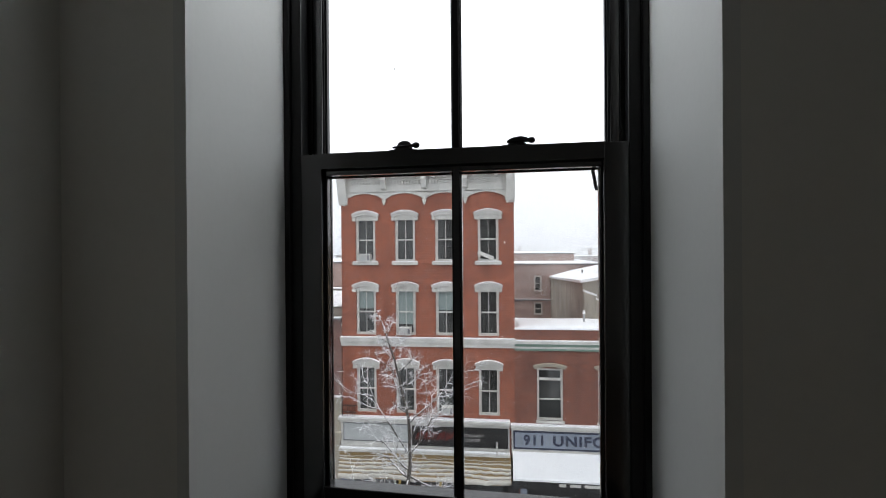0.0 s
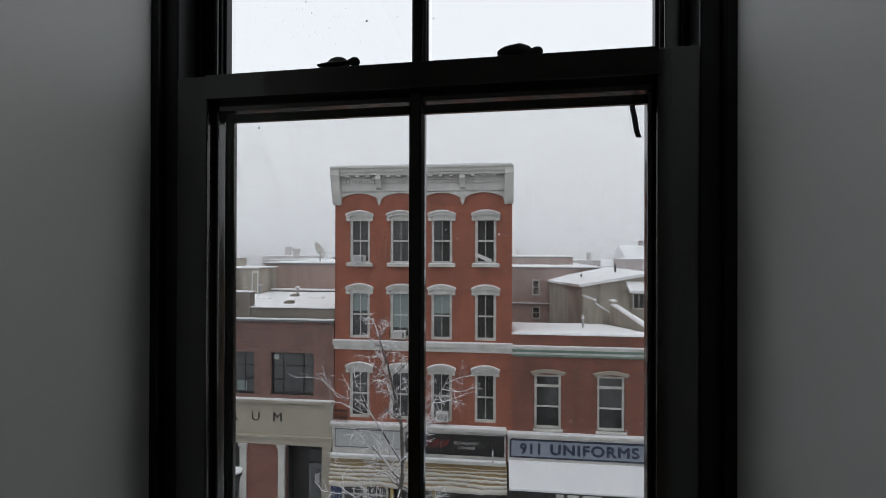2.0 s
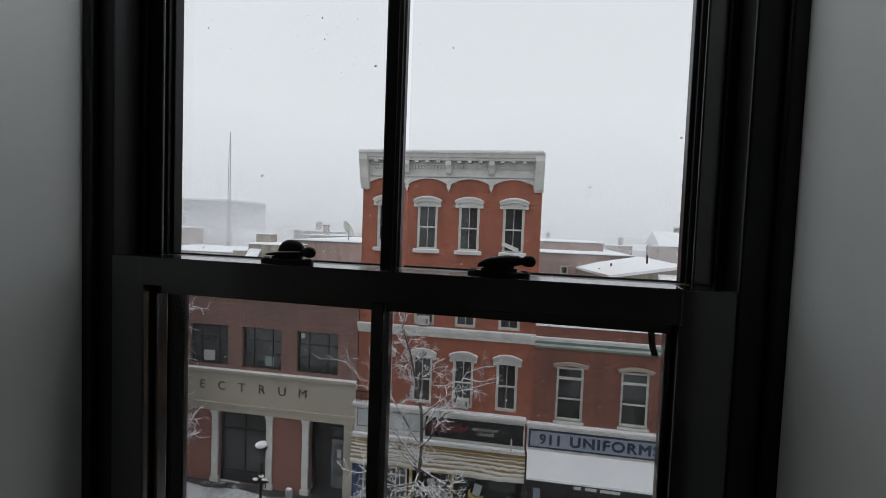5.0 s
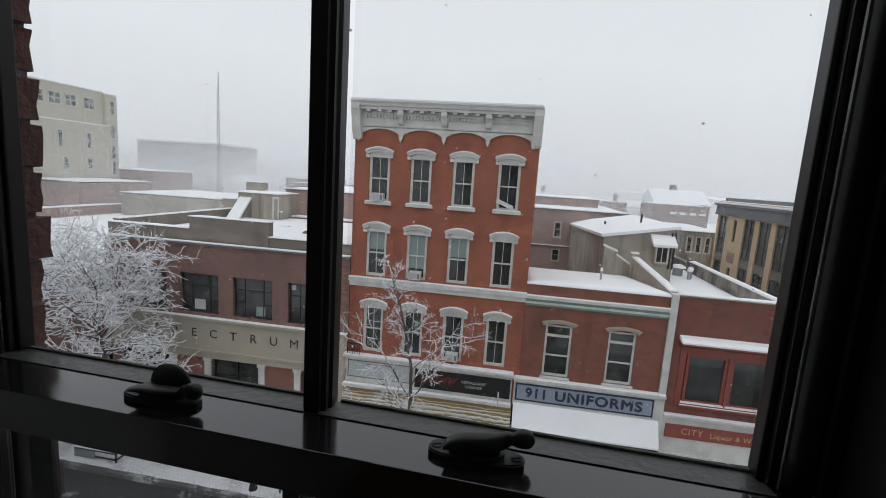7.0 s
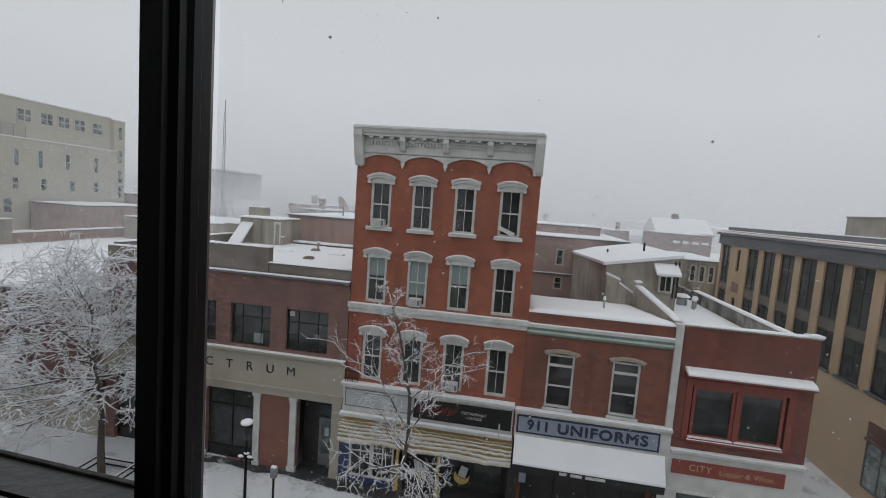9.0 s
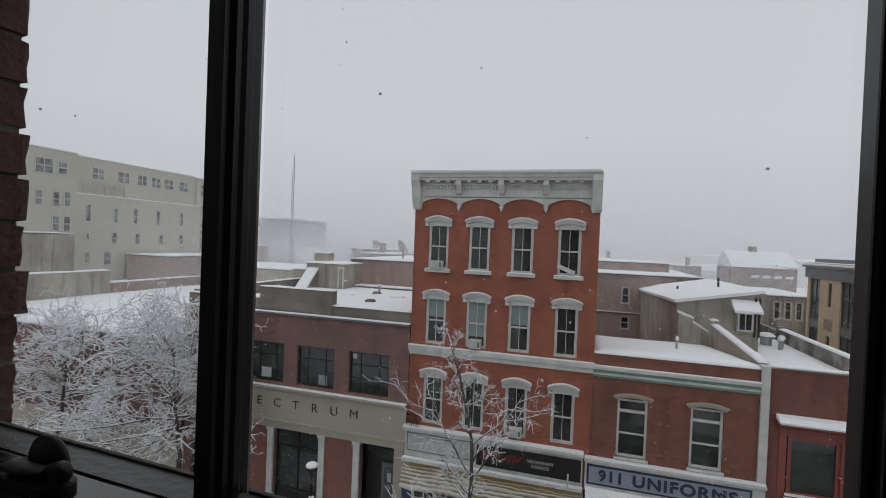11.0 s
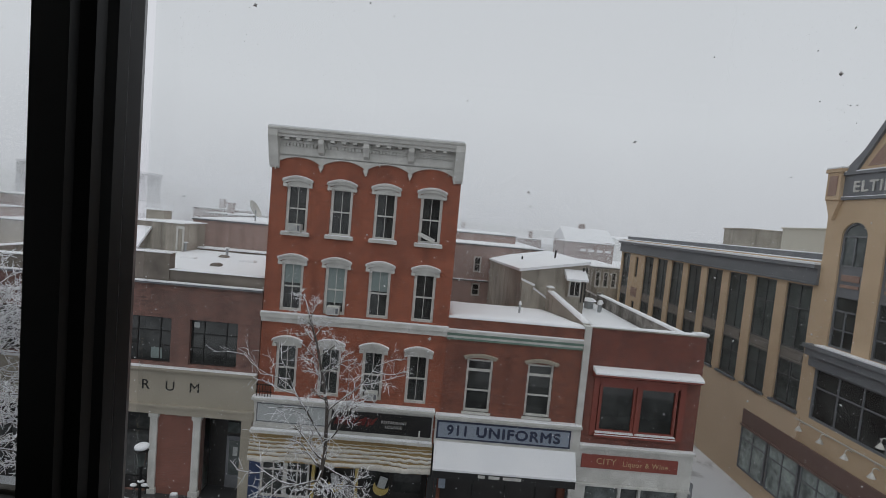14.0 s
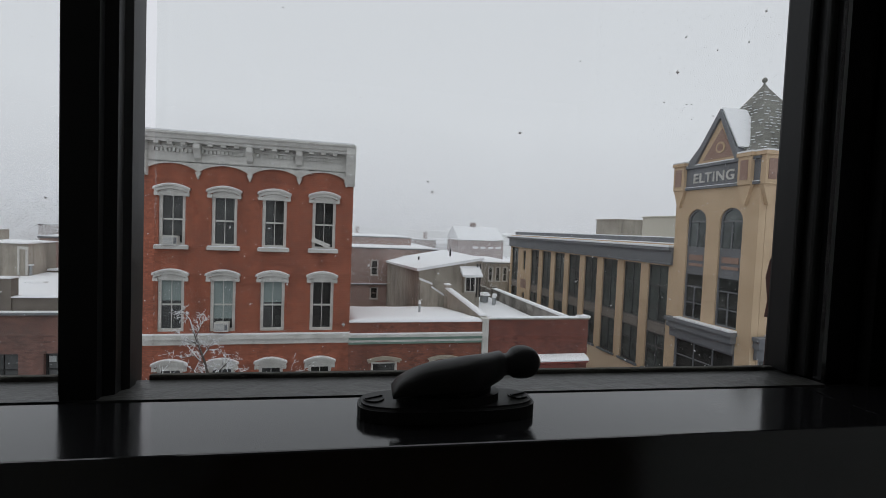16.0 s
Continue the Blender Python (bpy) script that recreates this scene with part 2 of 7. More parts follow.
AWNING_TAN = mottled("tan_awning_cloth", (0.29, 0.20, 0.085), (0.38, 0.27, 0.125), 0.8, 1.5, 10.0)
BLUE = mottled("blue_shopfront_paint", (0.025, 0.045, 0.11), (0.04, 0.065, 0.15), 0.5, 1.2, 10.0)
YELLOW = mottled("yellow_paint", (0.45, 0.34, 0.10), (0.52, 0.40, 0.14), 0.6)
BARK = mottled("bark", (0.065, 0.055, 0.048), (0.11, 0.095, 0.085), 0.9, 6.0, 40.0, bumpy=0.8)
GALV = mottled("galvanised_metal", (0.34, 0.36, 0.37), (0.42, 0.44, 0.45), 0.45, 3.0, 20.0, metal=0.5)
CLEAR = clear_glass("clear_glass")


# ---- building helpers ----
def box(bm, x0, x1, y0, y1, z0, z1):
    v = [bm.verts.new(p) for p in ((x0, y0, z0), (x1, y0, z0), (x1, y1, z0), (x0, y1, z0),
                                   (x0, y0, z1), (x1, y0, z1), (x1, y1, z1), (x0, y1, z1))]
    for f in ((3, 2, 1, 0), (4, 5, 6, 7), (0, 1, 5, 4), (1, 2, 6, 5), (2, 3, 7, 6), (3, 0, 4, 7)):
        bm.faces.new([v[i] for i in f])


def boxes(*dims, bevel=0.0):
    bm = bmesh.new()
    for d in dims:
        box(bm, *d)
    if bevel:
        bmesh.ops.bevel(bm, geom=bm.edges[:], offset=bevel, segments=2, affect="EDGES", profile=0.6)
    return bm


def prism(profile, axis, a, b):
    """A closed outline in the plane across the axis, drawn out from a to b."""
    bm = bmesh.new()
    def at(p, s):
        u, v = p
        return {"x": (s, u, v), "y": (u, s, v), "z": (u, v, s)}[axis]
    lo = [bm.verts.new(at(p, a)) for p in profile]
    hi = [bm.verts.new(at(p, b)) for p in profile]
    n = len(profile)
    bm.faces.new(lo)
    bm.faces.new(hi[::-1])
    for i in range(n):
        bm.faces.new((lo[i], hi[i], hi[(i + 1) % n], lo[(i + 1) % n]))
    bmesh.ops.recalc_face_normals(bm, faces=bm.faces[:])
    return bm


def join(*parts):
    bm = bmesh.new()
    for p in parts:
        me = bpy.data.meshes.new("tmp")
        p.to_mesh(me)
        p.free()
        bm.from_mesh(me)
        bpy.data.meshes.remove(me)
    return bm


def moved(bm, m):
    bmesh.ops.transform(bm, matrix=m, verts=bm.verts[:])
    return bm


def part(name, bm, material, parent=None, label="", smooth=False):
    me = bpy.data.meshes.new(name)
    bm.to_mesh(me)
    bm.free()
    me.materials.append(material)
    if smooth:
        for p in me.polygons:
            p.use_smooth = True
    ob = new(name, me)
    ob.parent = parent
    return tagged(ob, label)


def thing(name, label, category, group="", kind="", m=None):
    ob = new(name)
    ob.empty_display_size = 0.2
    if m is not None:
        ob.matrix_world = m
    return tagged(ob, label, category, group, kind)


def wall_bm(x0, x1, z0, z1, y, t, holes=()):
    """An upright wall that faces -y, with holes (x0, x1, z0, z1) right through it."""
    bm = bmesh.new()
    xs = sorted({x0, x1, *(h[0] for h in holes), *(h[1] for h in holes)})
    zs = sorted({z0, z1, *(h[2] for h in holes), *(h[3] for h in holes)})
    solid = lambda a, b: x0 < a < x1 and z0 < b < z1 and not any(h[0] < a < h[1] and h[2] < b < h[3] for h in holes)
    def quad(*p):
        bm.faces.new([bm.verts.new(q) for q in p])
    for i in range(len(xs) - 1):
        for j in range(len(zs) - 1):
            a0, a1, b0, b1 = xs[i], xs[i + 1], zs[j], zs[j + 1]
            ca, cb = (a0 + a1) / 2, (b0 + b1) / 2
            if not solid(ca, cb):
                continue
            quad((a0, y, b0), (a1, y, b0), (a1, y, b1), (a0, y, b1))
            quad((a1, y + t, b0), (a0, y + t, b0), (a0, y + t, b1), (a1, y + t, b1))
            e = 1e-4
            if not solid(a0 - e, cb):
                quad((a0, y + t, b0), (a0, y, b0), (a0, y, b1), (a0, y + t, b1))
            if not solid(a1 + e, cb):
                quad((a1, y, b0), (a1, y + t, b0), (a1, y + t, b1), (a1, y, b1))
            if not solid(ca, b0 - e):
                quad((a0, y, b0), (a0, y + t, b0), (a1, y + t, b0), (a1, y, b0))
            if not solid(ca, b1 + e):
                quad((a0, y, b1), (a1, y, b1), (a1, y + t, b1), (a0, y + t, b1))
    bmesh.ops.remove_doubles(bm, verts=bm.verts[:], dist=1e-4)
    return bm


def lettering(name, words, size, m, material, parent, depth=0.02, width=1.0, spacing=1.0, label="", bold=0.0):
    cu = bpy.data.curves.new(name, "FONT")
    cu.body, cu.size, cu.extrude = words, size, depth
    cu.align_x, cu.align_y, cu.space_character = "CENTER", "CENTER", spacing
    tmp = new(name, cu)
    bpy.context.view_layer.update()
    me = bpy.data.meshes.new_from_object(tmp.evaluated_get(bpy.context.evaluated_depsgraph_get()))
    bpy.data.objects.remove(tmp)
    if bold:
        fat = bmesh.new()
        for k, (dx, dy) in enumerate(((-bold, 0), (bold, 0), (0, bold), (0, -bold))):
            fat.from_mesh(me)
            fat.verts.ensure_lookup_table()
            n = len(me.vertices)
            for v in fat.verts[k * n:(k + 1) * n]:
                v.co += Vector((dx, dy, 0.0006 * k))
        fat.to_mesh(me)
        fat.free()
    me.transform(m @ Matrix.Diagonal((width, 1, 1, 1)))
    me.materials.clear()
    me.materials.append(material)
    ob = new(name, me)
    ob.parent = parent
    return tagged(ob, label)


def snow_cap(x0, x1, y0, y1, z, h=0.09, seed=0, step=0.35):
    """A soft uneven bed of snow on a flat top."""
    bm = bmesh.new()
    nx, ny = max(2, int((x1 - x0) / step)), max(2, int((y1 - y0) / step))
    nx, ny = min(nx, 60), min(ny, 60)
    rows = []
    for i in range(nx + 1):
        row = []
        for j in range(ny + 1):
            u, v = i / nx, j / ny
            edge = min(1.0, 6 * min(u * (x1 - x0), (1 - u) * (x1 - x0), v * (y1 - y0), (1 - v) * (y1 - y0)) / max(0.2, h * 3) + 0.55)
            x, y = x0 + u * (x1 - x0), y0 + v * (y1 - y0)
            k = noise.noise(Vector((x * 0.9 + seed, y * 0.9, seed * 1.7)))
            row.append(bm.verts.new((x, y, z + h * edge * (1 + 0.35 * k))))
        rows.append(row)
    for i in range(nx):
        for j in range(ny):
            bm.faces.new((rows[i][j], rows[i + 1][j], rows[i + 1][j + 1], rows[i][j + 1]))
    ring = [rows[i][0] for i in range(nx)] + [rows[nx][j] for j in range(ny)] + [rows[i][ny] for i in range(nx, 0, -1)] + [rows[0][j] for j in range(ny, 0, -1)]
    low = [bm.verts.new((v.co.x, v.co.y, z)) for v in ring]
    for i in range(len(ring)):
        k = (i + 1) % len(ring)
        bm.faces.new((low[i], low[k], ring[k], ring[i]))
    return bm

# ---- the room and its window (own axes: x along the wall, y out to the street, z from the top of the lower sash) ----
HEAD, SILL = 1.12, -1.12          # daylight of the frame above and below the meeting rail
INNER, OPEN = -0.44, 0.537        # face of the room's wall; half of the plastered opening


def setting(name, bm, material, label, category="wall"):
    ob = part(name, bm, material, None, label)
    ob.matrix_world = W
    return tagged(ob, "", category, "", "structure")


FLOOR_Z, CEIL_Z = -1.75, 1.55
# plastered splays that line the opening
setting("wall_reveal_west", prism([(-0.575, INNER), (-0.545, INNER), (-OPEN, 0.02), (-0.575, 0.02)], "z", SILL - 0.05, HEAD + 0.1), PLASTER, "smooth light grey plaster reveal beside the window")
setting("wall_reveal_east", prism([(0.588, INNER), (0.557, INNER), (OPEN, 0.02), (0.588, 0.02)], "z", SILL - 0.05, HEAD + 0.1), PLASTER, "smooth light grey plaster reveal beside the window")
setting("wall_reveal_top", boxes((-OPEN - 0.03, OPEN + 0.03, INNER, 0.02, HEAD + 0.1, HEAD + 0.13)), PLASTER, "smooth light grey plaster above the window")
setting("window_stool", boxes((-OPEN, OPEN, INNER - 0.05, 0.0, SILL - 0.09, SILL - 0.05), bevel=0.006), BLACK, "black painted window stool board", "sill")
hole = [(-0.575, 0.588, SILL - 0.09, HEAD + 0.13)]
setting("wall_north", wall_bm(-3.0, 2.6, FLOOR_Z, CEIL_Z, INNER, 0.2, hole), ROOM, "dim grey painted wall round the window")
setting("wall_west", boxes((-1.12, -0.875, -4.6, INNER, FLOOR_Z, CEIL_Z)), ROOM, "dim grey painted side wall")
setting("wall_east", boxes((2.5, 2.62, -4.6, INNER, FLOOR_Z, CEIL_Z)), ROOM, "dim grey painted side wall")
setting("wall_south", boxes((-1.12, 2.62, -4.72, -4.6, FLOOR_Z, CEIL_Z)), ROOM, "dim grey painted wall opposite the window")
setting("floor", boxes((-1.12, 2.62, -4.72, INNER, FLOOR_Z - 0.12, FLOOR_Z)), mottled("floorboards", (0.24, 0.16, 0.10), (0.32, 0.22, 0.14), 0.5, 2.0, 20.0), "brown wooden floor", "floor")
setting("ceiling", boxes((-1.12, 2.62, -4.72, INNER, CEIL_Z, CEIL_Z + 0.12)), ROOM, "plain painted ceiling", "ceiling")

# outer masonry of the room's own house, with toothed brick ends at the opening
setting("wall_outer", wall_bm(-4.2, 4.2, -13.0, 2.6, 0.135, 0.10, [(-0.64, 0.64, SILL - 0.1, HEAD + 0.1)]), BRICK_S, "old dark brick outer wall of the room's house")
setting("wall_outer_west", boxes((-4.2, -3.9, -7.0, 0.135, -13.0, 2.6)), BRICK_S, "old dark brick side wall of the room's house")
setting("wall_outer_east", boxes((3.9, 4.2, -7.0, 0.135, -13.0, 2.6)), BRICK_S, "old dark brick side wall of the room's house")
setting("wall_outer_south", boxes((-3.9, 3.9, -7.0, -6.7, -13.0, 2.6)), BRICK_S, "old dark brick back wall of the room's house")
setting("roof", boxes((-4.3, 4.3, -7.1, 0.29, 2.6, 2.85)), SNOW, "flat roof of the room's house under snow", "roof")
window = thing("window_1", "black painted double-hung sash window, two panes wide, shut", "window", kind="structure", m=W)


def stepped_bar(a, b, faces):
    """A moulded bar: outline of (x, y) pairs given for its half, mirrored, drawn out along z or x."""
    outline = faces + [(-x, y) for x, y in reversed(faces)]
    return prism(outline, "z", a, b)


# frame: jambs with stops and parting beads, head, sill
for s in (-1, 1):
    lo, hi = sorted((s * 0.487, s * 0.556))
    bm = boxes((lo, hi, -0.004, 0.118, SILL - 0.05, HEAD + 0.1), bevel=0.003)
    stop = sorted((s * 0.520, s * 0.556))
    bm = join(bm, boxes((*stop, -0.018, -0.004, SILL - 0.05, HEAD + 0.1), bevel=0.004))
    bead = sorted((s * 0.476, s * 0.487))
    bm = join(bm, boxes((*bead, 0.046, 0.054, SILL, HEAD)))
    part("jamb", bm, BLACK_DULL, window)
    track = sorted((s * 0.4785, s * 0.487))
    part("track", boxes((*track, 0.060, 0.068, 0.0, HEAD), (*track, 0.078, 0.086, 0.0, HEAD)), GASKET, window, "dark weather strip in the jamb")
part("head", boxes((-0.556, 0.556, -0.004, 0.13, HEAD, HEAD + 0.1), bevel=0.003), BLACK, window)
part("sill", boxes((-0.556, 0.556, 0.0, 0.19, SILL - 0.09, SILL), bevel=0.004), BLACK, window)

# lower sash, inside
lower = part("lower_sash", join(
    boxes((-0.485, -0.418, -0.010, 0.044, SILL, 0.0), bevel=0.003), boxes((0.418, 0.485, -0.010, 0.044, SILL, 0.0), bevel=0.003),
    boxes((-0.420, 0.420, -0.016, 0.044, -0.047, 0.0), bevel=0.001), boxes((-0.420, 0.420, -0.010, 0.044, SILL, SILL + 0.09), bevel=0.003),
    boxes((-0.418, 0.418, 0.010, 0.036, -0.064, -0.047), bevel=0.002)), BLACK, window)
part("glazing_bead", join(
    boxes((-0.418, -0.408, 0.010, 0.034, SILL + 0.09, -0.064), bevel=0.003), boxes((0.408, 0.418, 0.010, 0.034, SILL + 0.09, -0.064), bevel=0.003)), BLACK, lower)
part("muntin", stepped_bar(SILL + 0.09, -0.052, [(0.009, 0.0), (0.009, 0.008), (0.015, 0.014), (0.015, 0.030), (0.010, 0.040)]), BLACK, lower)
for s in (-1, 1):
    lo, hi = sorted((s * 0.014, s * 0.410))
    pane = part("pane", boxes((lo, hi, 0.020, 0.023, SILL + 0.085, -0.060)), CLEAR, lower, "clear glass pane")
    pane.visible_shadow = False

# upper sash, outside, with a sloping ledge along its meeting rail
rail = [(0.048, -0.050), (0.098, -0.050), (0.098, -0.012), (0.086, -0.0045), (0.074, -0.0035), (0.066, -0.003), (0.050, -0.002), (0.048, -0.004)]
upper = part("upper_sash", join(
    prism(rail, "x", -0.476, 0.476),
    boxes((-0.476, -0.443, 0.055, 0.098, -0.006, HEAD), bevel=0.003), boxes((0.448, 0.476, 0.055, 0.098, -0.006, HEAD), bevel=0.003),
    boxes((-0.448, 0.448, 0.055, 0.098, HEAD - 0.06, HEAD), bevel=0.003)), BLACK, window)
part("glazing_bead", join(*[boxes((*sorted((s * a + 0.002 * (s + 1), s * b + 0.002 * (s + 1))), y0, y1, 0.0, HEAD - 0.06), bevel=0.002)
                            for s in (-1, 1) for a, b, y0, y1 in ((0.438, 0.447, 0.062, 0.094), (0.432, 0.439, 0.070, 0.090))]), BLACK_DULL, upper)
part("muntin", moved(stepped_bar(-0.006, HEAD - 0.06, [(0.0085, 0.050), (0.0085, 0.055), (0.0135, 0.058), (0.0135, 0.064), (0.0165, 0.067), (0.0165, 0.074), (0.0145, 0.077), (0.0145, 0.086), (0.010, 0.094)]), pose(-0.006, 0, 0)), BLACK_DULL, upper)
part("ledge", boxes((-0.445, 0.445, 0.0492, 0.0812, -0.0035, -0.0008)), DUSTY, upper, "dusty ledge along the rail")
part("seam", boxes((-0.476, 0.476, 0.0442, 0.0478, -0.03, -0.012)), GASKET, upper, "dark gap strip between the meeting rails")
for s in (-1, 1):
    lo, hi = sorted((s * 0.014, s * 0.440))
    pane = part("pane", boxes((lo, hi, 0.086, 0.089, -0.009, HEAD - 0.055)), CLEAR, upper, "clear glass pane")
    pane.visible_shadow = False
part("putty", join(*[boxes((*sorted((s * 0.014, s * 0.440)), 0.0815, 0.086, -0.0055, 0.0020), bevel=0.0012) for s in (-1, 1)]),
     mottled("grimy_putty", (0.05, 0.048, 0.042), (0.10, 0.095, 0.08), 0.8, 14.0, 60.0, bumpy=0.8), upper, "grimy worn putty line along the glass")


# sash locks
def sash_lock(x, swing, hump):
    """swing: how far the thumb end is pushed out towards the glass; hump: height of the cam that stands behind the lever."""
    lock = thing("sash_lock", "black cast iron cam lock on the meeting rail", "window lock", "sash locks", m=W @ pose(x, 0.020, 0))

    def oval(hx, hy, power, n=40):
        out = []
        for k in range(n):
            a = 2 * math.pi * k / n
            c, s_ = math.cos(a), math.sin(a)
            out.append((hx * math.copysign(abs(c) ** power, c), hy * math.copysign(abs(s_) ** power, s_)))
        return out
    plate = prism(oval(0.0455, 0.0155, 0.7), "z", 0.0, 0.0075)
    bmesh.ops.bevel(plate, geom=[e for e in plate.edges if e.verts[0].co.z > 0.007 and e.verts[1].co.z > 0.007], offset=0.0016, segments=3, affect="EDGES")
    part("plate", plate, IRON, lock)
    part("housing", join(prism(oval(0.0265, 0.0140, 0.85), "z", 0.0075, 0.0115), prism(oval(0.0225, 0.0120, 0.9), "z", 0.0115, 0.0165)), IRON, lock)
    if hump:
        cam_bm = bmesh.new()
        ring0 = None
        for k in range(9):
            a = math.pi / 2 * k / 8
            shrink = max(0.08, math.cos(a) ** 0.8)
            ring1 = [cam_bm.verts.new((0.002 + px * shrink, 0.010 + py * shrink, 0.0115 + (hump - 0.0115) * math.sin(a))) for px, py in oval(0.026, 0.0085, 0.95, 24)]
            if ring0:
                for q in range(24):
                    cam_bm.faces.new((ring0[q], ring0[(q + 1) % 24], ring1[(q + 1) % 24], ring1[q]))
            ring0 = ring1
        cam_bm.faces.new(ring0)
        part("cam", cam_bm, IRON, lock, "rounded cam behind the lever", smooth=True)
    # lever: a wedge that rises over the housing and curls into a round thumb end
    tall = 0.0 if hump else 1.0
    arm = bmesh.new()
    prev = None
    n = 30
    for i in range(n + 1):
        u = i / n
        px = -0.029 + 0.082 * u
        k = min(1.0, (px + 0.029) / 0.040)
        bend = max(0.0, min(1.0, (px - 0.008) / 0.034))
        cy = -0.009 + swing * bend * bend * (3 - 2 * bend)
        if px < 0.029:
            nose = math.sqrt(max(0.0, 1 - (1 - min(1.0, (px + 0.0295) / 0.022)) ** 2))
            hi = 0.0145 + (0.0030 + tall * (0.0075 + 0.0065 * k) + (1 - tall) * 0.003 * k) * nose - tall * 0.002 * bend
            lo = 0.0125 + 0.0055 * bend
            wy = 0.0085 - 0.0030 * bend
        else:
            r = 0.0092 * math.sqrt(max(0.0, 1 - min(1.0, abs((px - 0.0425) / 0.0108)) ** 2.4))
            r = max(r, 0.0060 if px < 0.0425 else 0.0006)
            wy, lo, hi = max(0.75 * r, 0.0006), 0.0192 + 0.003 * tall - r * 0.9, 0.0192 + 0.003 * tall + r
        cz, hz = (lo + hi) / 2, (hi - lo) / 2
        ringv = []
        for q in range(20):
            a = 2 * math.pi * q / 20
            c, s_ = math.cos(a), math.sin(a)
            ringv.append(arm.verts.new((px, cy + wy * math.copysign(abs(c) ** 0.7, c), cz + hz * math.copysign(abs(s_) ** 0.7, s_))))
        if prev:
            for q in range(20):
                arm.faces.new((prev[q], prev[(q + 1) % 20], ringv[(q + 1) % 20], ringv[q]))
        else:
            arm.faces.new(ringv[::-1])
        prev = ringv
    arm.faces.new(prev)
    bmesh.ops.recalc_face_normals(arm, faces=arm.faces[:])
    part("lever", arm, IRON, lock, smooth=True)
    for sx in (-0.0375, 0.0375):
        ring = [(sx + 0.0052 * math.cos(2 * math.pi * k / 16), 0.0052 * math.sin(2 * math.pi * k / 16)) for k in range(16)]
        part("screw", join(prism(ring, "z", 0.0075, 0.0083), moved(boxes((-0.0046, 0.0046, -0.0006, 0.0006, 0.0083, 0.0090)), pose(sx, 0, 0, 0, 0, 25))), IRON, lock)
    return lock


sash_lock(-0.166, 0.004, 0.038)
sash_lock(0.179, 0.019, 0.0)

# insect screen outside the lower sash
screen = thing("insect_screen", "fine grey insect screen behind the lower sash", "insect screen", m=W)
part("frame", boxes((-0.474, -0.434, 0.102, 0.112, SILL, -0.03), (0.436, 0.474, 0.102, 0.112, SILL, -0.03), (-0.434, 0.436, 0.102, 0.112, -0.060, -0.03), (-0.434, 0.436, 0.102, 0.112, SILL, SILL + 0.02)), BLACK, screen)
wires = bmesh.new()
pitch, half = 0.0012, 0.000078
for i in range(int(0.904 / pitch)):
    a = -0.452 + i * pitch
    wires.faces.new([wires.verts.new(p) for p in ((a - half, 0.107, SILL + 0.02), (a + half, 0.107, SILL + 0.02), (a + half, 0.107, -0.060), (a - half, 0.107, -0.060))])
for i in range(int((-0.060 - SILL - 0.02) / pitch)):
    a = SILL + 0.02 + i * pitch
    wires.faces.new([wires.verts.new(p) for p in ((-0.452, 0.1072, a - half), (0.452, 0.1072, a - half), (0.452, 0.1072, a + half), (-0.452, 0.1072, a + half))])
tagged(part("wire_mesh", wires, mottled("grey_wire", (0.34, 0.35, 0.37), (0.42, 0.43, 0.45), 0.6), screen, "fine grey wire mesh"), kind="stuff")

# a loose strap hanging from the screen's top
strap = bmesh.new()
prev = None
for i in range(13):
    u = i / 12
    cx = 0.404 + 0.004 * math.sin(u * 3) + 0.016 * max(0, u - 0.35) + 0.02 * max(0, u - 0.8)
    cz = -0.036 - 0.085 * u
    q = [strap.verts.new((cx + dx, 0.118 + dy, cz)) for dx, dy in ((-0.005, -0.001), (0.005, -0.001), (0.005, 0.001), (-0.005, 0.001))]
    if prev:
        for k in range(4):
            strap.faces.new((prev[k], prev[(k + 1) % 4], q[(k + 1) % 4], q[k]))
    prev = q
strap_ob = part("pull_strap", strap, GASKET, None)
strap_ob.matrix_world = W
tagged(strap_ob, "short black pull strap hanging at the screen's top", "strap")

# toothed bricks at both sides of the outer opening
for s, name in ((-1, "wall_jamb_west"), (1, "wall_jamb_east")):
    core = part(name, boxes((*sorted((s * 0.612, s * 0.70)), 0.128, 0.236, SILL - 0.1, HEAD + 0.1)), MORTAR, None, "dark mortar bed of the old brick jamb")
    core.matrix_world = W
    tagged(core, "", "brick jamb", "", "structure")
    for i in range(int((HEAD - SILL) / 0.075)):
        z = SILL + 0.075 * i
        jut = random.uniform(-0.012, 0.014)
        ln = 0.240 + random.uniform(-0.004, 0.006)
        bm = boxes((*sorted((s * ((0.600 if s < 0 else 0.598) + jut), s * 0.69)), 0.125 + random.uniform(0, 0.006), ln, z + 0.004, z + 0.070))
        bmesh.ops.subdivide_edges(bm, edges=bm.edges[:], cuts=2, use_grid_fill=True)
        for v in bm.verts:
            n3 = noise.noise_vector(v.co * 34.0 + Vector((i * 3.1, s, 0)))
            v.co += n3 * 0.0055
        part("brick", bm, OLD_BRICK, core)

# ---- street ----
FY = 18.6                          # plane of the fronts across the street


def gz(x):
    """Height of the pavement, which falls gently along the street."""
    return 0.28 - 0.012 * x


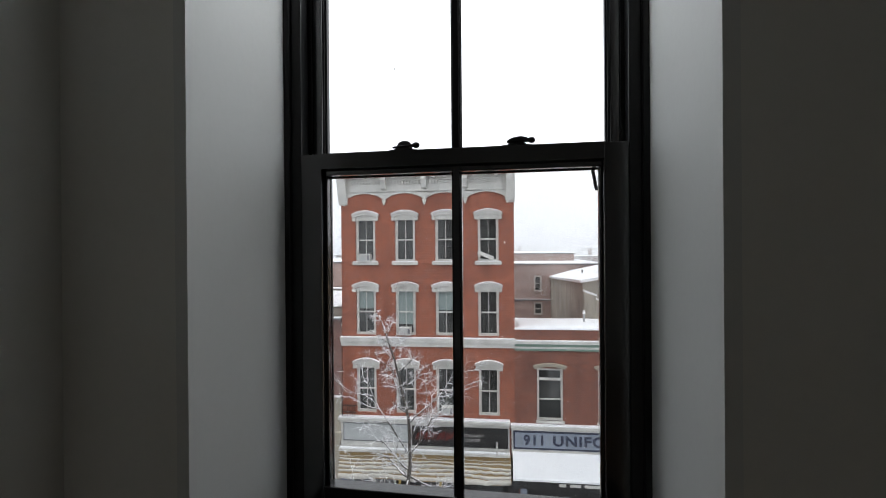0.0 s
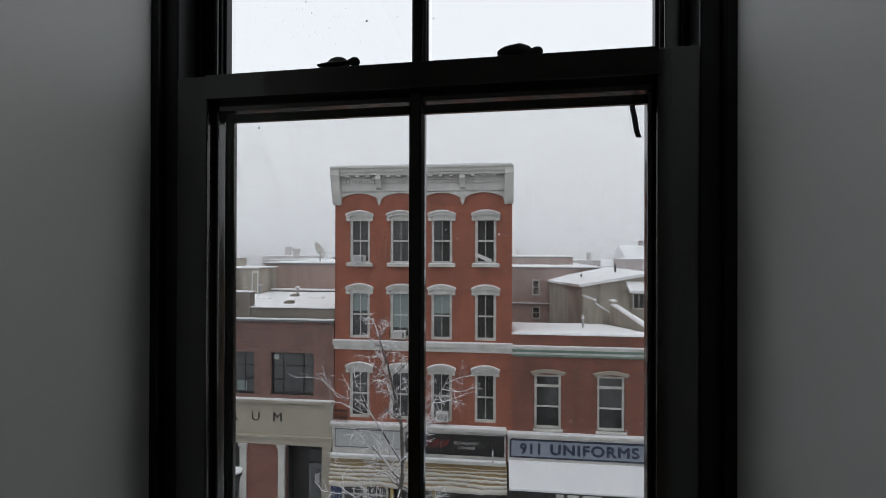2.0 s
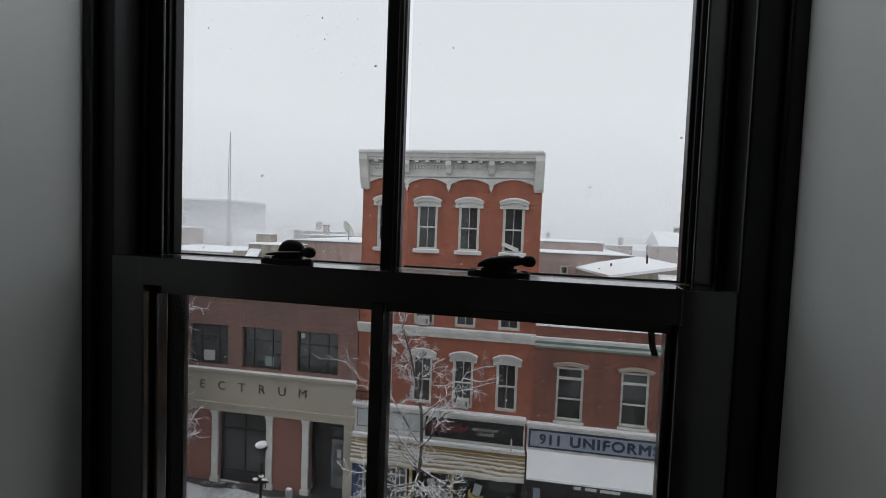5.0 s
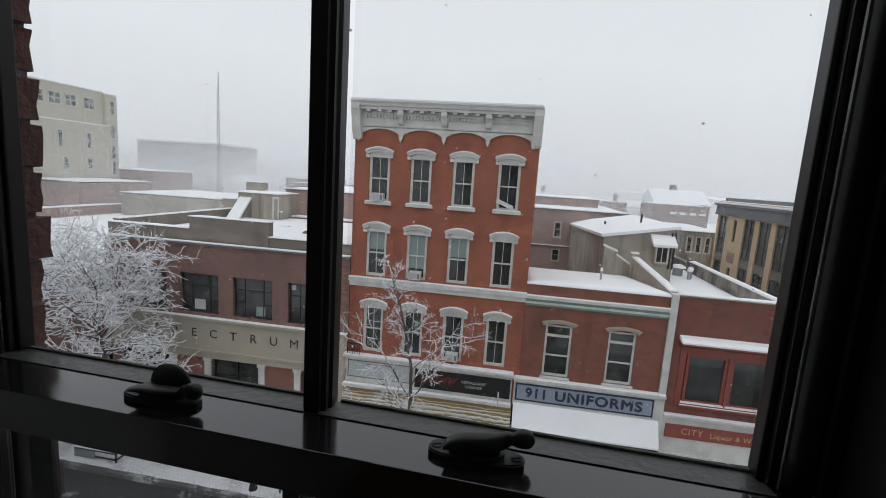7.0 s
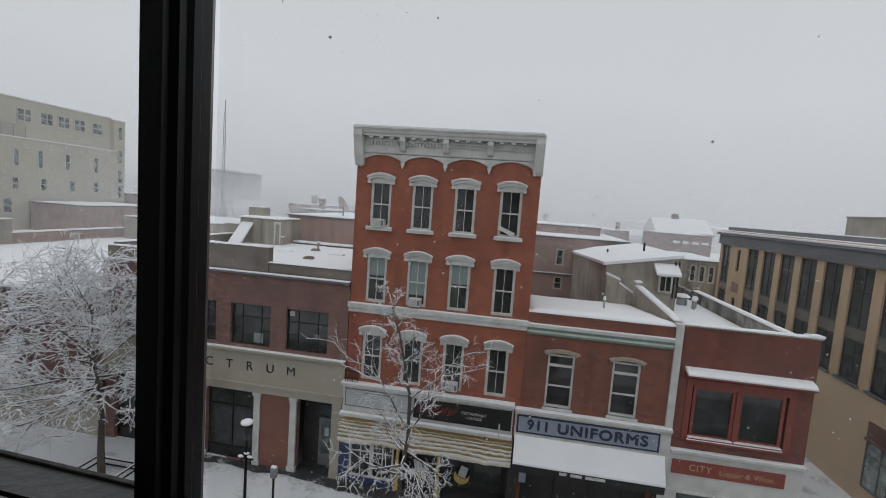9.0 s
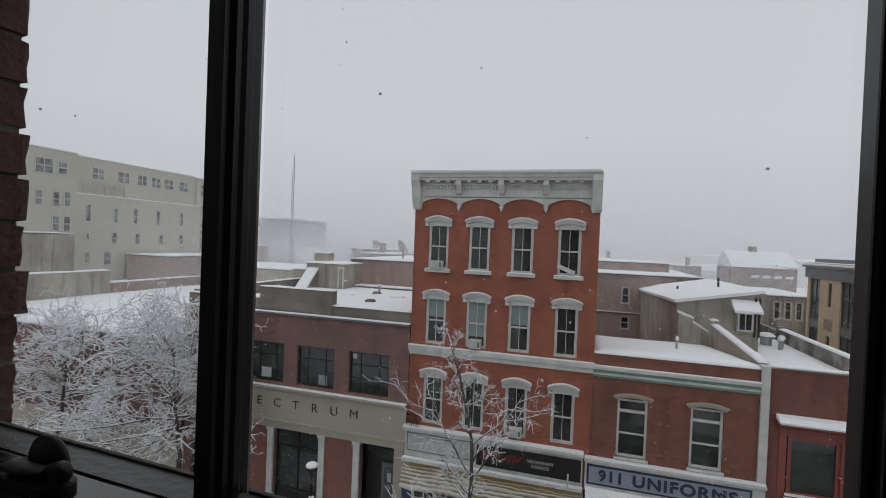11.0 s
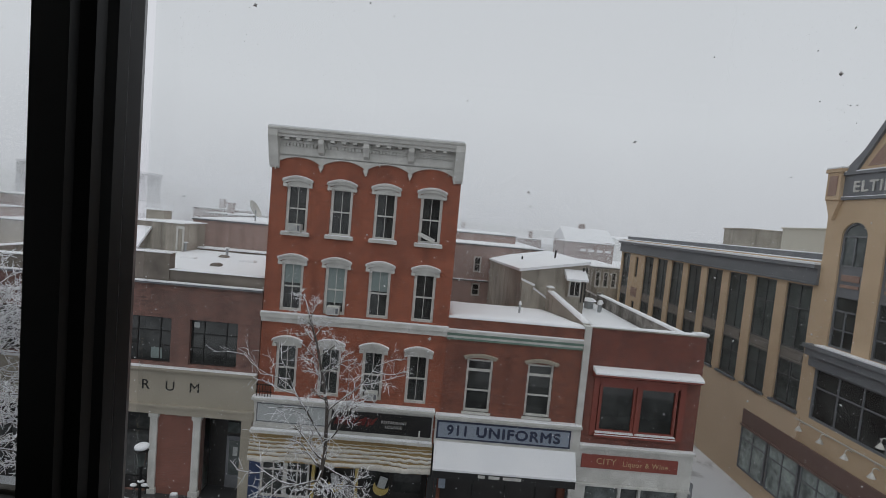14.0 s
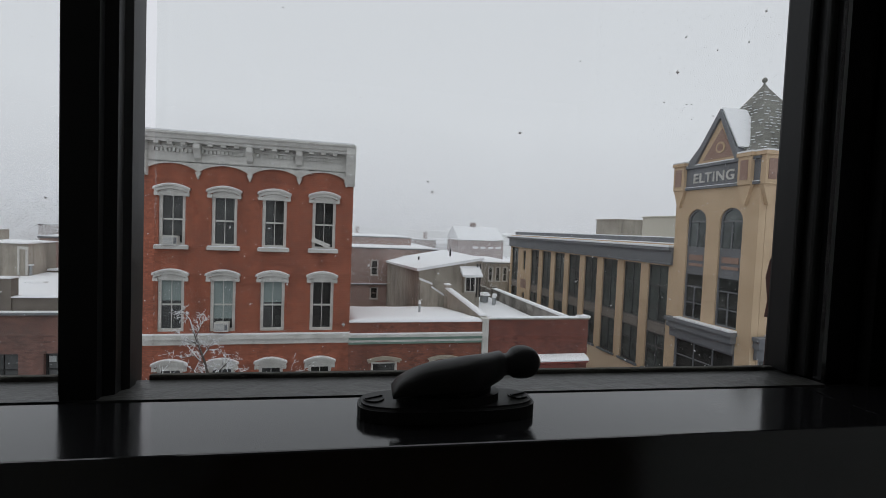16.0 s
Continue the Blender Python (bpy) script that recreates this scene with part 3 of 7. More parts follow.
def sheet(x0, x1, y0, y1, nx, ny, height):
    bm = bmesh.new()
    g = [[bm.verts.new((x0 + (x1 - x0) * i / nx, y0 + (y1 - y0) * j / ny, 0)) for j in range(ny + 1)] for i in range(nx + 1)]
    for i in range(nx + 1):
        for j in range(ny + 1):
            v = g[i][j]
            v.co.z = height(v.co.x, v.co.y)
    for i in range(nx):
        for j in range(ny):
            bm.faces.new((g[i][j], g[i + 1][j], g[i + 1][j + 1], g[i][j + 1]))
    return bm


def snowy(name, c_snow, c_bare, amount, scale, rough=0.7):
    m, nt, b = base_mat(name, rough)
    f = noise_tex(nt, scale, 7.0)
    f2 = noise_tex(nt, scale * 7, 5.0)
    k = mix(nt, 0.35, f, f2)
    col = ramp(nt, k, c_bare, c_snow, amount - 0.06, amount + 0.06)
    nt.links.new(col, b.inputs["Base Color"])
    bump(nt, b, k, 0.6, 0.03)
    return m


ground = part("ground", sheet(-2500, 2500, -20, 4000, 60, 40, lambda x, y: -0.15 - 0.012 * max(-60, min(60, x))), SNOW, None, "snow-covered open ground")
tagged(ground, "", "ground", "", "structure")
road = part("road", sheet(-60, 60, 0.9, 14.35, 60, 8, lambda x, y: gz(x) - 0.14), snowy("slushy_asphalt", (0.5, 0.52, 0.54), (0.032, 0.034, 0.037), 0.66, 1.1, 0.5), None, "wet dark asphalt road with lumps of slush")
tagged(road, "", "road", "", "structure")
pave = join(sheet(-60, 24.2, 14.55, 18.9, 90, 10, lambda x, y: gz(x) + 0.015 * noise.noise(Vector((x * 1.3, y * 1.3, 0)))), sheet(18.2, 24.4, 18.9, 60, 12, 40, lambda x, y: gz(x) + 0.02 * noise.noise(Vector((x, y, 3)))), sheet(24.2, 60, 14.55, 16.0, 20, 4, lambda x, y: gz(x)))
tagged(part("pavement", pave, snowy("pavement_snow", (0.70, 0.72, 0.75), (0.40, 0.41, 0.43), 0.42, 0.8), None, "pavement under trodden snow"), "", "pavement", "", "structure")
wet = bmesh.new()
prev = None
for i in range(240):
    x = -8.5 + 0.112 * i
    k = noise.noise(Vector((x * 0.7, 3.0, 0))) + 0.5 * noise.noise(Vector((x * 3.1, 1.0, 0)))
    edge = 17.75 + 0.35 * max(0.0, min(1.0, (0.6 - x) / 1.5)) + 0.22 * k
    a, b = wet.verts.new((x, edge, gz(x) + 0.022)), wet.verts.new((x, 18.62, gz(x) + 0.022))
    if prev:
        wet.faces.new((prev[0], a, b, prev[1]))
    prev = (a, b)
tagged(part("pavement_bare", wet, snowy("wet_paving", (0.52, 0.54, 0.56), (0.045, 0.045, 0.046), 0.60, 1.6, 0.5), None, "bare wet paving along the shop fronts"), "", "pavement", "", "structure")
kerb = bmesh.new()
for i in range(60):
    x = -60 + 2 * i
    bm2 = [kerb.verts.new(p) for p in ((x, 14.35, gz(x) - 0.2), (x + 1.98, 14.35, gz(x) - 0.2), (x + 1.98, 14.56, gz(x) - 0.2), (x, 14.56, gz(x) - 0.2), (x, 14.35, gz(x) + 0.02), (x + 1.98, 14.35, gz(x) + 0.02), (x + 1.98, 14.56, gz(x) + 0.02), (x, 14.56, gz(x) + 0.02))]
    for f in ((3, 2, 1, 0), (4, 5, 6, 7), (0, 1, 5, 4), (1, 2, 6, 5), (2, 3, 7, 6), (3, 0, 4, 7)):
        kerb.faces.new([bm2[k] for k in f])
tagged(part("kerb", kerb, snowy("wet_kerb", (0.45, 0.46, 0.48), (0.09, 0.09, 0.09), 0.55, 1.3), None, "concrete kerb stones edging the pavement"), "", "kerb", "", "structure")


# ---- windows and trims of the fronts ----
def arch(x, half, spring, rise, y0, y1, thick, shoulder=0.0):
    """A segmental hood: a band that follows an arc over an opening."""
    n = 10
    pts = []
    for i in range(n + 1):
        u = -1 + 2 * i / n
        pts.append((x + u * half, spring + rise * (1 - u * u)))
    outline = [(px, pz + thick) for px, pz in pts] + [(px, pz) for px, pz in reversed(pts)]
    return prism(outline, "y", y0, y1)


def sash_unit(house, x, z0, z1, w, y, frame_mat=None, panes=2, transom=0.0, blind=0.0, glass=None, rows=2, lining=0.09):
    """A timber sash window set in an opening: frame, bars and panes."""
    frame_mat, glass = frame_mat or TRIM, glass or GLASS
    h, t = w / 2, lining
    frame = [(x - h, x - h + t, y + 0.06, y + 0.16, z0, z1), (x + h - t, x + h, y + 0.06, y + 0.16, z0, z1),
             (x - h + t, x + h - t, y + 0.06, y + 0.16, z1 - t, z1), (x - h + t, x + h - t, y + 0.06, y + 0.18, z0, z0 + t)]
    top = z1 - t - transom
    if transom:
        frame.append((x - h + t, x + h - t, y + 0.07, y + 0.15, top - 0.05, top + 0.05))
        top -= 0.05
    mid = (z0 + t + top) / 2
    if rows == 2:
        frame.append((x - h + t, x + h - t, y + 0.08, y + 0.15, mid - 0.03, mid + 0.03))
    win = part("window", boxes(*frame), frame_mat, house)
    if panes == 2:
        part("muntin", boxes((x - 0.012, x + 0.012, y + 0.10, y + 0.135, z0 + t, mid - 0.03), (x - 0.012, x + 0.012, y + 0.10, y + 0.135, mid + 0.03, top)), TRIM, win)
    zs = [(z0 + t, mid), (mid, top)] if rows == 2 else [(z0 + t, top)]
    if transom:
        zs.append((top + 0.1, z1 - t))
    for a, b in zs:
        part("pane", boxes((x - h + t, x + h - t, y + 0.13, y + 0.14, a, b)), glass, win)
    if blind:
        part("blind", boxes((x - h + t, x + h - t, y + 0.122, y + 0.128, top - blind * (top - z0 - t), top)), BLIND, win, "pale roller blind drawn down behind the glass")
    return win


def conditioner(x, y, z, w=0.5):
    unit = thing("air_conditioner", "white window air conditioner in the sash", "air conditioner", "window air conditioners")
    part("casing", boxes((x - w / 2, x + w / 2, y - 0.22, y + 0.12, z, z + 0.34), bevel=0.015), TRIM, unit)
    part("grille", join(*[boxes((x - w / 2 + 0.04, x + w / 2 - 0.16, y - 0.226, y - 0.218, z + 0.05 + 0.045 * k, z + 0.07 + 0.045 * k)) for k in range(6)]), GALV, unit, "grey louvred grille")
    part("vent", boxes((x + w / 2 - 0.13, x + w / 2 - 0.03, y - 0.226, y - 0.218, z + 0.06, z + 0.28)), GREY_TRIM, unit)


def hooded(house, x, z0, z1, w, y, sill=True, **kw):
    win = sash_unit(house, x, z0, z1, w, y, **kw)
    part("tympanum", prism([(x - w / 2, z1 - 0.1)] + [(x + w / 2 * (-1 + k / 5), z1 + 0.02 + 0.13 * (1 - (-1 + k / 5) ** 2)) for k in range(11)] + [(x + w / 2, z1 - 0.1)], "y", y - 0.015, y + 0.055), TRIM, win)
    part("hood", join(arch(x, w / 2 + 0.13, z1 - 0.02, 0.16, y - 0.10, y + 0.10, 0.13), arch(x, w / 2 + 0.17, z1 + 0.09, 0.16, y - 0.15, y + 0.05, 0.06),
                      arch(x, w / 2, z1 - 0.16, 0.15, y + 0.02, y + 0.16, 0.2),
                      boxes((x - w / 2 - 0.14, x - w / 2 + 0.02, y - 0.10, y + 0.02, z1 - 0.12, z1), (x + w / 2 - 0.02, x + w / 2 + 0.14, y - 0.10, y + 0.02, z1 - 0.12, z1))), TRIM, win)
    part("snow", arch(x, w / 2 + 0.16, z1 + 0.15, 0.16, y - 0.14, y + 0.02, 0.03), SNOW, win, "thin snow on the hood")
    if sill:
        s = part("sill", boxes((x - w / 2 - 0.13, x + w / 2 + 0.13, y - 0.12, y + 0.10, z0 - 0.13, z0), bevel=0.01), TRIM, win)
        part("snow", boxes((x - w / 2 - 0.11, x + w / 2 + 0.11, y - 0.11, y + 0.05, z0, z0 + 0.035), bevel=0.012), SNOW, win)
    return win


def block(house, x0, x1, y0, y1, z0, z1, wall_mat, holes=(), low=None):
    """Front with openings, sides, back and a flat roof of a house."""
    part("front_wall", wall_bm(x0, x1, z0, z1, y0, 0.3, holes), wall_mat, house)
    part("side_wall", boxes((x0, x0 + 0.3, y0 + 0.3, y1, z0, low or z1)), wall_mat, house)
    part("side_wall", boxes((x1 - 0.3, x1, y0 + 0.3, y1, z0, low or z1)), wall_mat, house)
    part("back_wall", boxes((x0 + 0.3, x1 - 0.3, y1 - 0.3, y1, z0, low or z1)), wall_mat, house)


# ---- the tall red house ----
def tall_house():
    h = thing("tall_brick_house", "tall red painted brick house with white window hoods and cornice", "building")
    x0, x1 = 0.30, 7.83
    cols = (1.39, 3.15, 4.91, 6.74)
    rows = ((11.60, 13.52), (8.42, 10.42), (5.02, 7.08))
    holes = [(c - 0.44, c + 0.44, a, b) for c in cols for a, b in rows]
    holes.append((0.3, 7.55, gz(4), 3.3))
    block(h, x0, x1, FY, FY + 14, -0.2, 15.2, BRICK_A, holes)
    part("roof", boxes((x0 + 0.3, x1 - 0.3, FY + 0.3, FY + 13.7, 14.7, 14.85)), SNOW, h, "flat roof under snow")
    for r, (a, b) in enumerate(rows):
        for i, c in enumerate(cols):
            blind = {(1, 0): 0.42, (1, 1): 0.8, (1, 2): 0.45, (0, 1): 0.0}.get((r, i), 0.0)
            hooded(h, c, a, b, 0.88, FY, sill=(r == 0), blind=blind, lining=0.11)
    # string course under the second row
    part("string_course", boxes((x0 - 0.06, x1 + 0.04, FY - 0.13, FY, 8.13, 8.30), (x0 - 0.03, x1 + 0.03, FY - 0.07, FY, 7.93, 8.13), bevel=0.012), TRIM, h)
    part("snow", boxes((x0 - 0.05, x1 + 0.02, FY - 0.125, FY + 0.02, 8.30, 8.35), bevel=0.015), SNOW, h, "snow lying on the string course")
    # cornice
    ct = 15.66
    part("frieze", boxes((x0 - 0.02, x1 + 0.02, FY - 0.08, FY, 14.62, 15.34), (x0 + 0.4, x1 - 0.4, FY - 0.13, FY - 0.07, 15.12, 15.18), (x0 + 0.4, x1 - 0.4, FY - 0.11, FY - 0.07, 14.66, 14.70)), TRIM, h)
    edges = (0.47, 2.25, 4.02, 5.78, 7.55)
    for a, b in zip(edges, edges[1:]):
        n = 12
        pts = [(a + (b - a) * k / n, 14.28 + 0.30 * (1 - (2 * k / n - 1) ** 2) ** 0.8) for k in range(n + 1)]
        part("scallop", prism([(a, 14.64)] + pts + [(b, 14.64)], "y", FY - 0.08, FY), TRIM, h)
    for a, b in ((x0 - 0.02, 0.47), (7.55, x1 + 0.02)):
        part("corner_panel", boxes((a, b, FY - 0.08, FY, 14.28, 14.64)), TRIM, h)
    for e in edges:
        part("pendant", prism([(e - 0.10, 14.30), (e + 0.10, 14.30), (e + 0.05, 14.16), (e, 14.04), (e - 0.05, 14.16)], "y", FY - 0.14, FY - 0.02), TRIM, h)
    for e in edges[1:-1]:
        part("bracket", prism([(FY - 0.40, 15.28), (FY - 0.42, 15.12), (FY - 0.30, 14.98), (FY - 0.22, 14.80), (FY - 0.08, 14.72), (FY - 0.08, 15.28)], "x", e - 0.11, e + 0.11), TRIM, h)
    for e in (x0 + 0.10, x1 - 0.16):
        part("end_bracket", join(prism([(FY - 0.50, 15.62), (FY - 0.52, 15.30), (FY - 0.40, 15.02), (FY - 0.30, 14.55), (FY - 0.16, 14.20), (FY - 0.08, 14.10), (FY, 14.10), (FY, 15.62)], "x", e - 0.16, e + 0.20)), TRIM, h)
    dent = bmesh.new()
    k = x0 + 0.45
    while k < x1 - 0.5:
        box(dent, k, k + 0.075, FY - 0.17, FY - 0.08, 14.98, 15.10)
        k += 0.135
    tagged(part("dentils", dent, TRIM, h), kind="stuff")
    k = x0 + 0.55
    while k < x1 - 0.5:
        part("modillion", boxes((k, k + 0.16, FY - 0.36, FY - 0.08, 15.22, 15.30)), TRIM, h)
        k += 0.44
    crown = [(FY, 15.30), (FY - 0.38, 15.30), (FY - 0.40, 15.38), (FY - 0.46, 15.42), (FY - 0.50, 15.52), (FY - 0.56, 15.58), (FY - 0.56, 15.64), (FY, ct + 0.02)]
    part("cornice", prism(crown, "x", x0 - 0.06, x1 - 0.02), TRIM, h)
    part("snow", prism([(FY + 0.3, ct + 0.02), (FY - 0.54, 15.64), (FY - 0.55, 15.69), (FY - 0.2, 15.73), (FY + 0.3, 15.74)], "x", x0 - 0.05, x1 - 0.03), SNOW, h, "snow along the cornice")
    # shop front
    part("shop_cornice", boxes((x0 - 0.12, 7.62, FY - 0.32, FY, 4.74, 4.84), (x0 - 0.06, 7.58, FY - 0.2, FY, 4.62, 4.74), bevel=0.012), TRIM, h)
    part("snow", boxes((x0 - 0.1, 7.6, FY - 0.30, FY, 4.84, 4.90), bevel=0.02), SNOW, h)
    fascia = part("fascia", boxes((x0 - 0.06, 7.58, FY - 0.10, FY, 3.50, 4.62)), TRIM, h)
    part("sign_frame", boxes((0.36, 3.30, FY - 0.135, FY - 0.10, 3.80, 4.60)), GREY_TRIM, fascia)
    part("sign_panel", boxes((0.41, 3.25, FY - 0.145, FY - 0.135, 3.85, 4.55)), SIGN_PALE, fascia, "blank pale sign board")
    part("black_sign", boxes((3.42, 7.52, FY - 0.15, FY - 0.10, 3.70, 4.54)), SIGN_BLACK, fascia, "black restaurant sign board")
    face = lambda x, y, z: Matrix.Translation((x, y, z)) @ Matrix.Rotation(radians(90), 4, "X")
    lettering("lettering", "RESTAURANT", 0.165, face(5.98, FY - 0.155, 4.20), TRIM, fascia, 0.006, 1.0, 1.05)
    lettering("lettering", "LOUNGE", 0.165, face(5.98, FY - 0.155, 4.01), TRIM, fascia, 0.006, 1.0, 1.05)
    script = random.Random(31)
    for k in range(9):
        for q in range(2):
            bar = boxes((-0.025, 0.025, 0.0, 0.008, -0.16, 0.16 + 0.05 * script.random()))
            part("red_bar", moved(bar, pose(3.62 + 0.185 * k + 0.07 * q, FY - 0.158, 4.14 + script.uniform(-0.04, 0.04), 0, script.uniform(12, 38), 0)), LETTER_RED, fascia)
    part("ledge", boxes((x0 - 0.10, 7.60, FY - 0.34, FY, 3.40, 3.52), bevel=0.012), TRIM, h)
    part("snow", boxes((x0 - 0.08, 7.58, FY - 0.33, FY - 0.16, 3.52, 3.57), bevel=0.018), SNOW, h)
    part("post", boxes((7.02, 7.08, FY - 0.40, FY - 0.34, 3.42, 4.05)), TRIM, h)
    for k in range(6):
        part("iron_rail", boxes((0.36 + 0.11 * k, 0.385 + 0.11 * k, FY - 0.27, FY - 0.245, 4.86, 5.42)), IRON, h)
    part("iron_rail", boxes((0.34, 0.98, FY - 0.275, FY - 0.24, 5.36, 5.40), (0.34, 0.98, FY - 0.275, FY - 0.24, 5.08, 5.11)), IRON, h, "short black iron rail on the shop cornice")
    # ground floor
    part("stall_riser", boxes((0.3, 2.85, FY + 0.02, FY + 0.12, gz(1) - 0.1, 0.58)), BLUE, h)
    part("pier", boxes((0.15, 0.62, FY - 0.05, FY + 0.1, gz(1) - 0.1, 2.4)), BLUE, h)
    for c in (1.20, 2.20):
        w = part("shop_window", boxes((c - 0.55, c - 0.47, FY, FY + 0.09, 0.58, 2.3), (c + 0.37, c + 0.45, FY, FY + 0.09, 0.58, 2.3), (c - 0.47, c + 0.37, FY, FY + 0.09, 0.58, 0.67), (c - 0.47, c + 0.37, FY, FY + 0.09, 2.2, 2.3), (c - 0.47, c + 0.37, FY + 0.01, FY + 0.08, 1.72, 1.77), (c - 0.07, c - 0.03, FY + 0.01, FY + 0.08, 0.67, 2.2)), TRIM, h)
        part("pane", boxes((c - 0.47, c + 0.37, FY + 0.05, FY + 0.06, 0.67, 2.2)), GLASS, w)
    part("recess", boxes((2.85, 7.55, FY + 0.9, FY + 1.0, gz(5) - 0.1, 3.3)), DARK, h, "recessed shop entrance, shade put into its colour")
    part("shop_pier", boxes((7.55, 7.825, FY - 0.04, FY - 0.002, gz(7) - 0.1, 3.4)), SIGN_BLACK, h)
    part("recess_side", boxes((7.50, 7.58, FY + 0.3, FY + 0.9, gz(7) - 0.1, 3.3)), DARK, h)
    part("threshold", boxes((0.32, 7.55, FY - 0.02, FY + 0.92, gz(1) - 0.2, gz(1) + 0.02)), ASPHALT, h, "wet dark entrance floor")
    for c in (4.55, 2.75):
        part("post", boxes((c, c + 0.13, FY - 0.02, FY + 0.11, gz(4) - 0.1, 2.5), (c - 0.04, c + 0.17, FY - 0.05, FY + 0.14, gz(4) - 0.1, 0.52), bevel=0.01), YELLOW, h, "yellow painted porch post")
    for cx, tilt in ((3.72, -12), (5.62, 14)):
        pts = [(0.34 * math.cos(math.pi * k / 12 + math.pi), 0.34 * math.sin(math.pi * k / 12 + math.pi)) for k in range(13)]
        pts += [(0.30 * math.cos(math.pi * k / 12 + math.pi), 0.13 + 0.20 * math.sin(math.pi * k / 12 + math.pi)) for k in range(12, -1, -1)]
        part("yellow_ornament", moved(prism(pts, "y", -0.04, 0.04), pose(cx, FY + 0.45, 1.08, 0, tilt, 0)), YELLOW, h, "yellow painted crescent ornament in the entrance")
        part("ornament_board", moved(boxes((-0.18, 0.16, 0.0, 0.03, 0.0, 0.5), bevel=0.02), pose(cx, FY + 0.47, 1.03, 0, tilt, 0)), SIGN_PALE, h)
    part("entrance_window", boxes((6.1, 7.3, FY + 0.84, FY + 0.9, 0.7, 2.1), (4.9, 5.9, FY + 0.84, FY + 0.9, 0.5, 2.2)), GLASS, h)
    # scalloped shop awning with wet snow in ripples
    aw = thing("shop_awning", "tan cloth shop awning streaked with sliding snow", "awning")
    slope = sheet(0.20, 7.64, 0, 1, 60, 16, lambda x, y: 0)
    for v in slope.verts:
        u = v.co.y
        v.co.y, v.co.z = FY - 0.12 - 0.30 * u, 3.42 - 1.12 * u - 0.03 * math.sin(v.co.x * 2.1) * u
    part("cloth", slope, AWNING_TAN, aw)
    for k, (u0, u1) in enumerate(((0.20, 0.23), (0.30, 0.36), (0.42, 0.52), (0.55, 0.66), (0.69, 0.80), (0.83, 1.00))):
        r = sheet(0.21, 7.63, 0, 1, 150, 4, lambda x, y: 0)
        for v in r.verts:
            wob = 0.035 * noise.noise(Vector((v.co.x * 0.8, k * 7.7, 0))) + 0.03 * noise.noise(Vector((v.co.x * 4.5, k * 1.7, 3)))
            u = u0 + wob + (u1 - u0) * v.co.y * (1 + 0.5 * noise.noise(Vector((v.co.x * 0.7, k * 3.3, 5))))
            lift = 0.05 * math.sin(math.pi * v.co.y) ** 0.5
            v.co.y, v.co.z = FY - 0.125 - 0.30 * u - lift, 3.42 - 1.12 * u - 0.03 * math.sin(v.co.x * 2.1) * u + lift * 0.3
        part("snow_ripple", r, DIRTY_SNOW, aw, "ridge of snow sliding down the cloth", smooth=True)
    conditioner(1.39, FY, 11.62)
    conditioner(3.15, FY, 8.44)
    conditioner(4.95, FY, 5.06)
    board = part("broken_screen", moved(boxes((-0.36, 0.36, -0.02, 0.02, -0.03, 0.13)), pose(6.62, FY - 0.08, 11.82, 0, 22, 0)), TRIM, None)
    tagged(board, "pale loose board fallen askew in the upper window", "board")


tall_house()


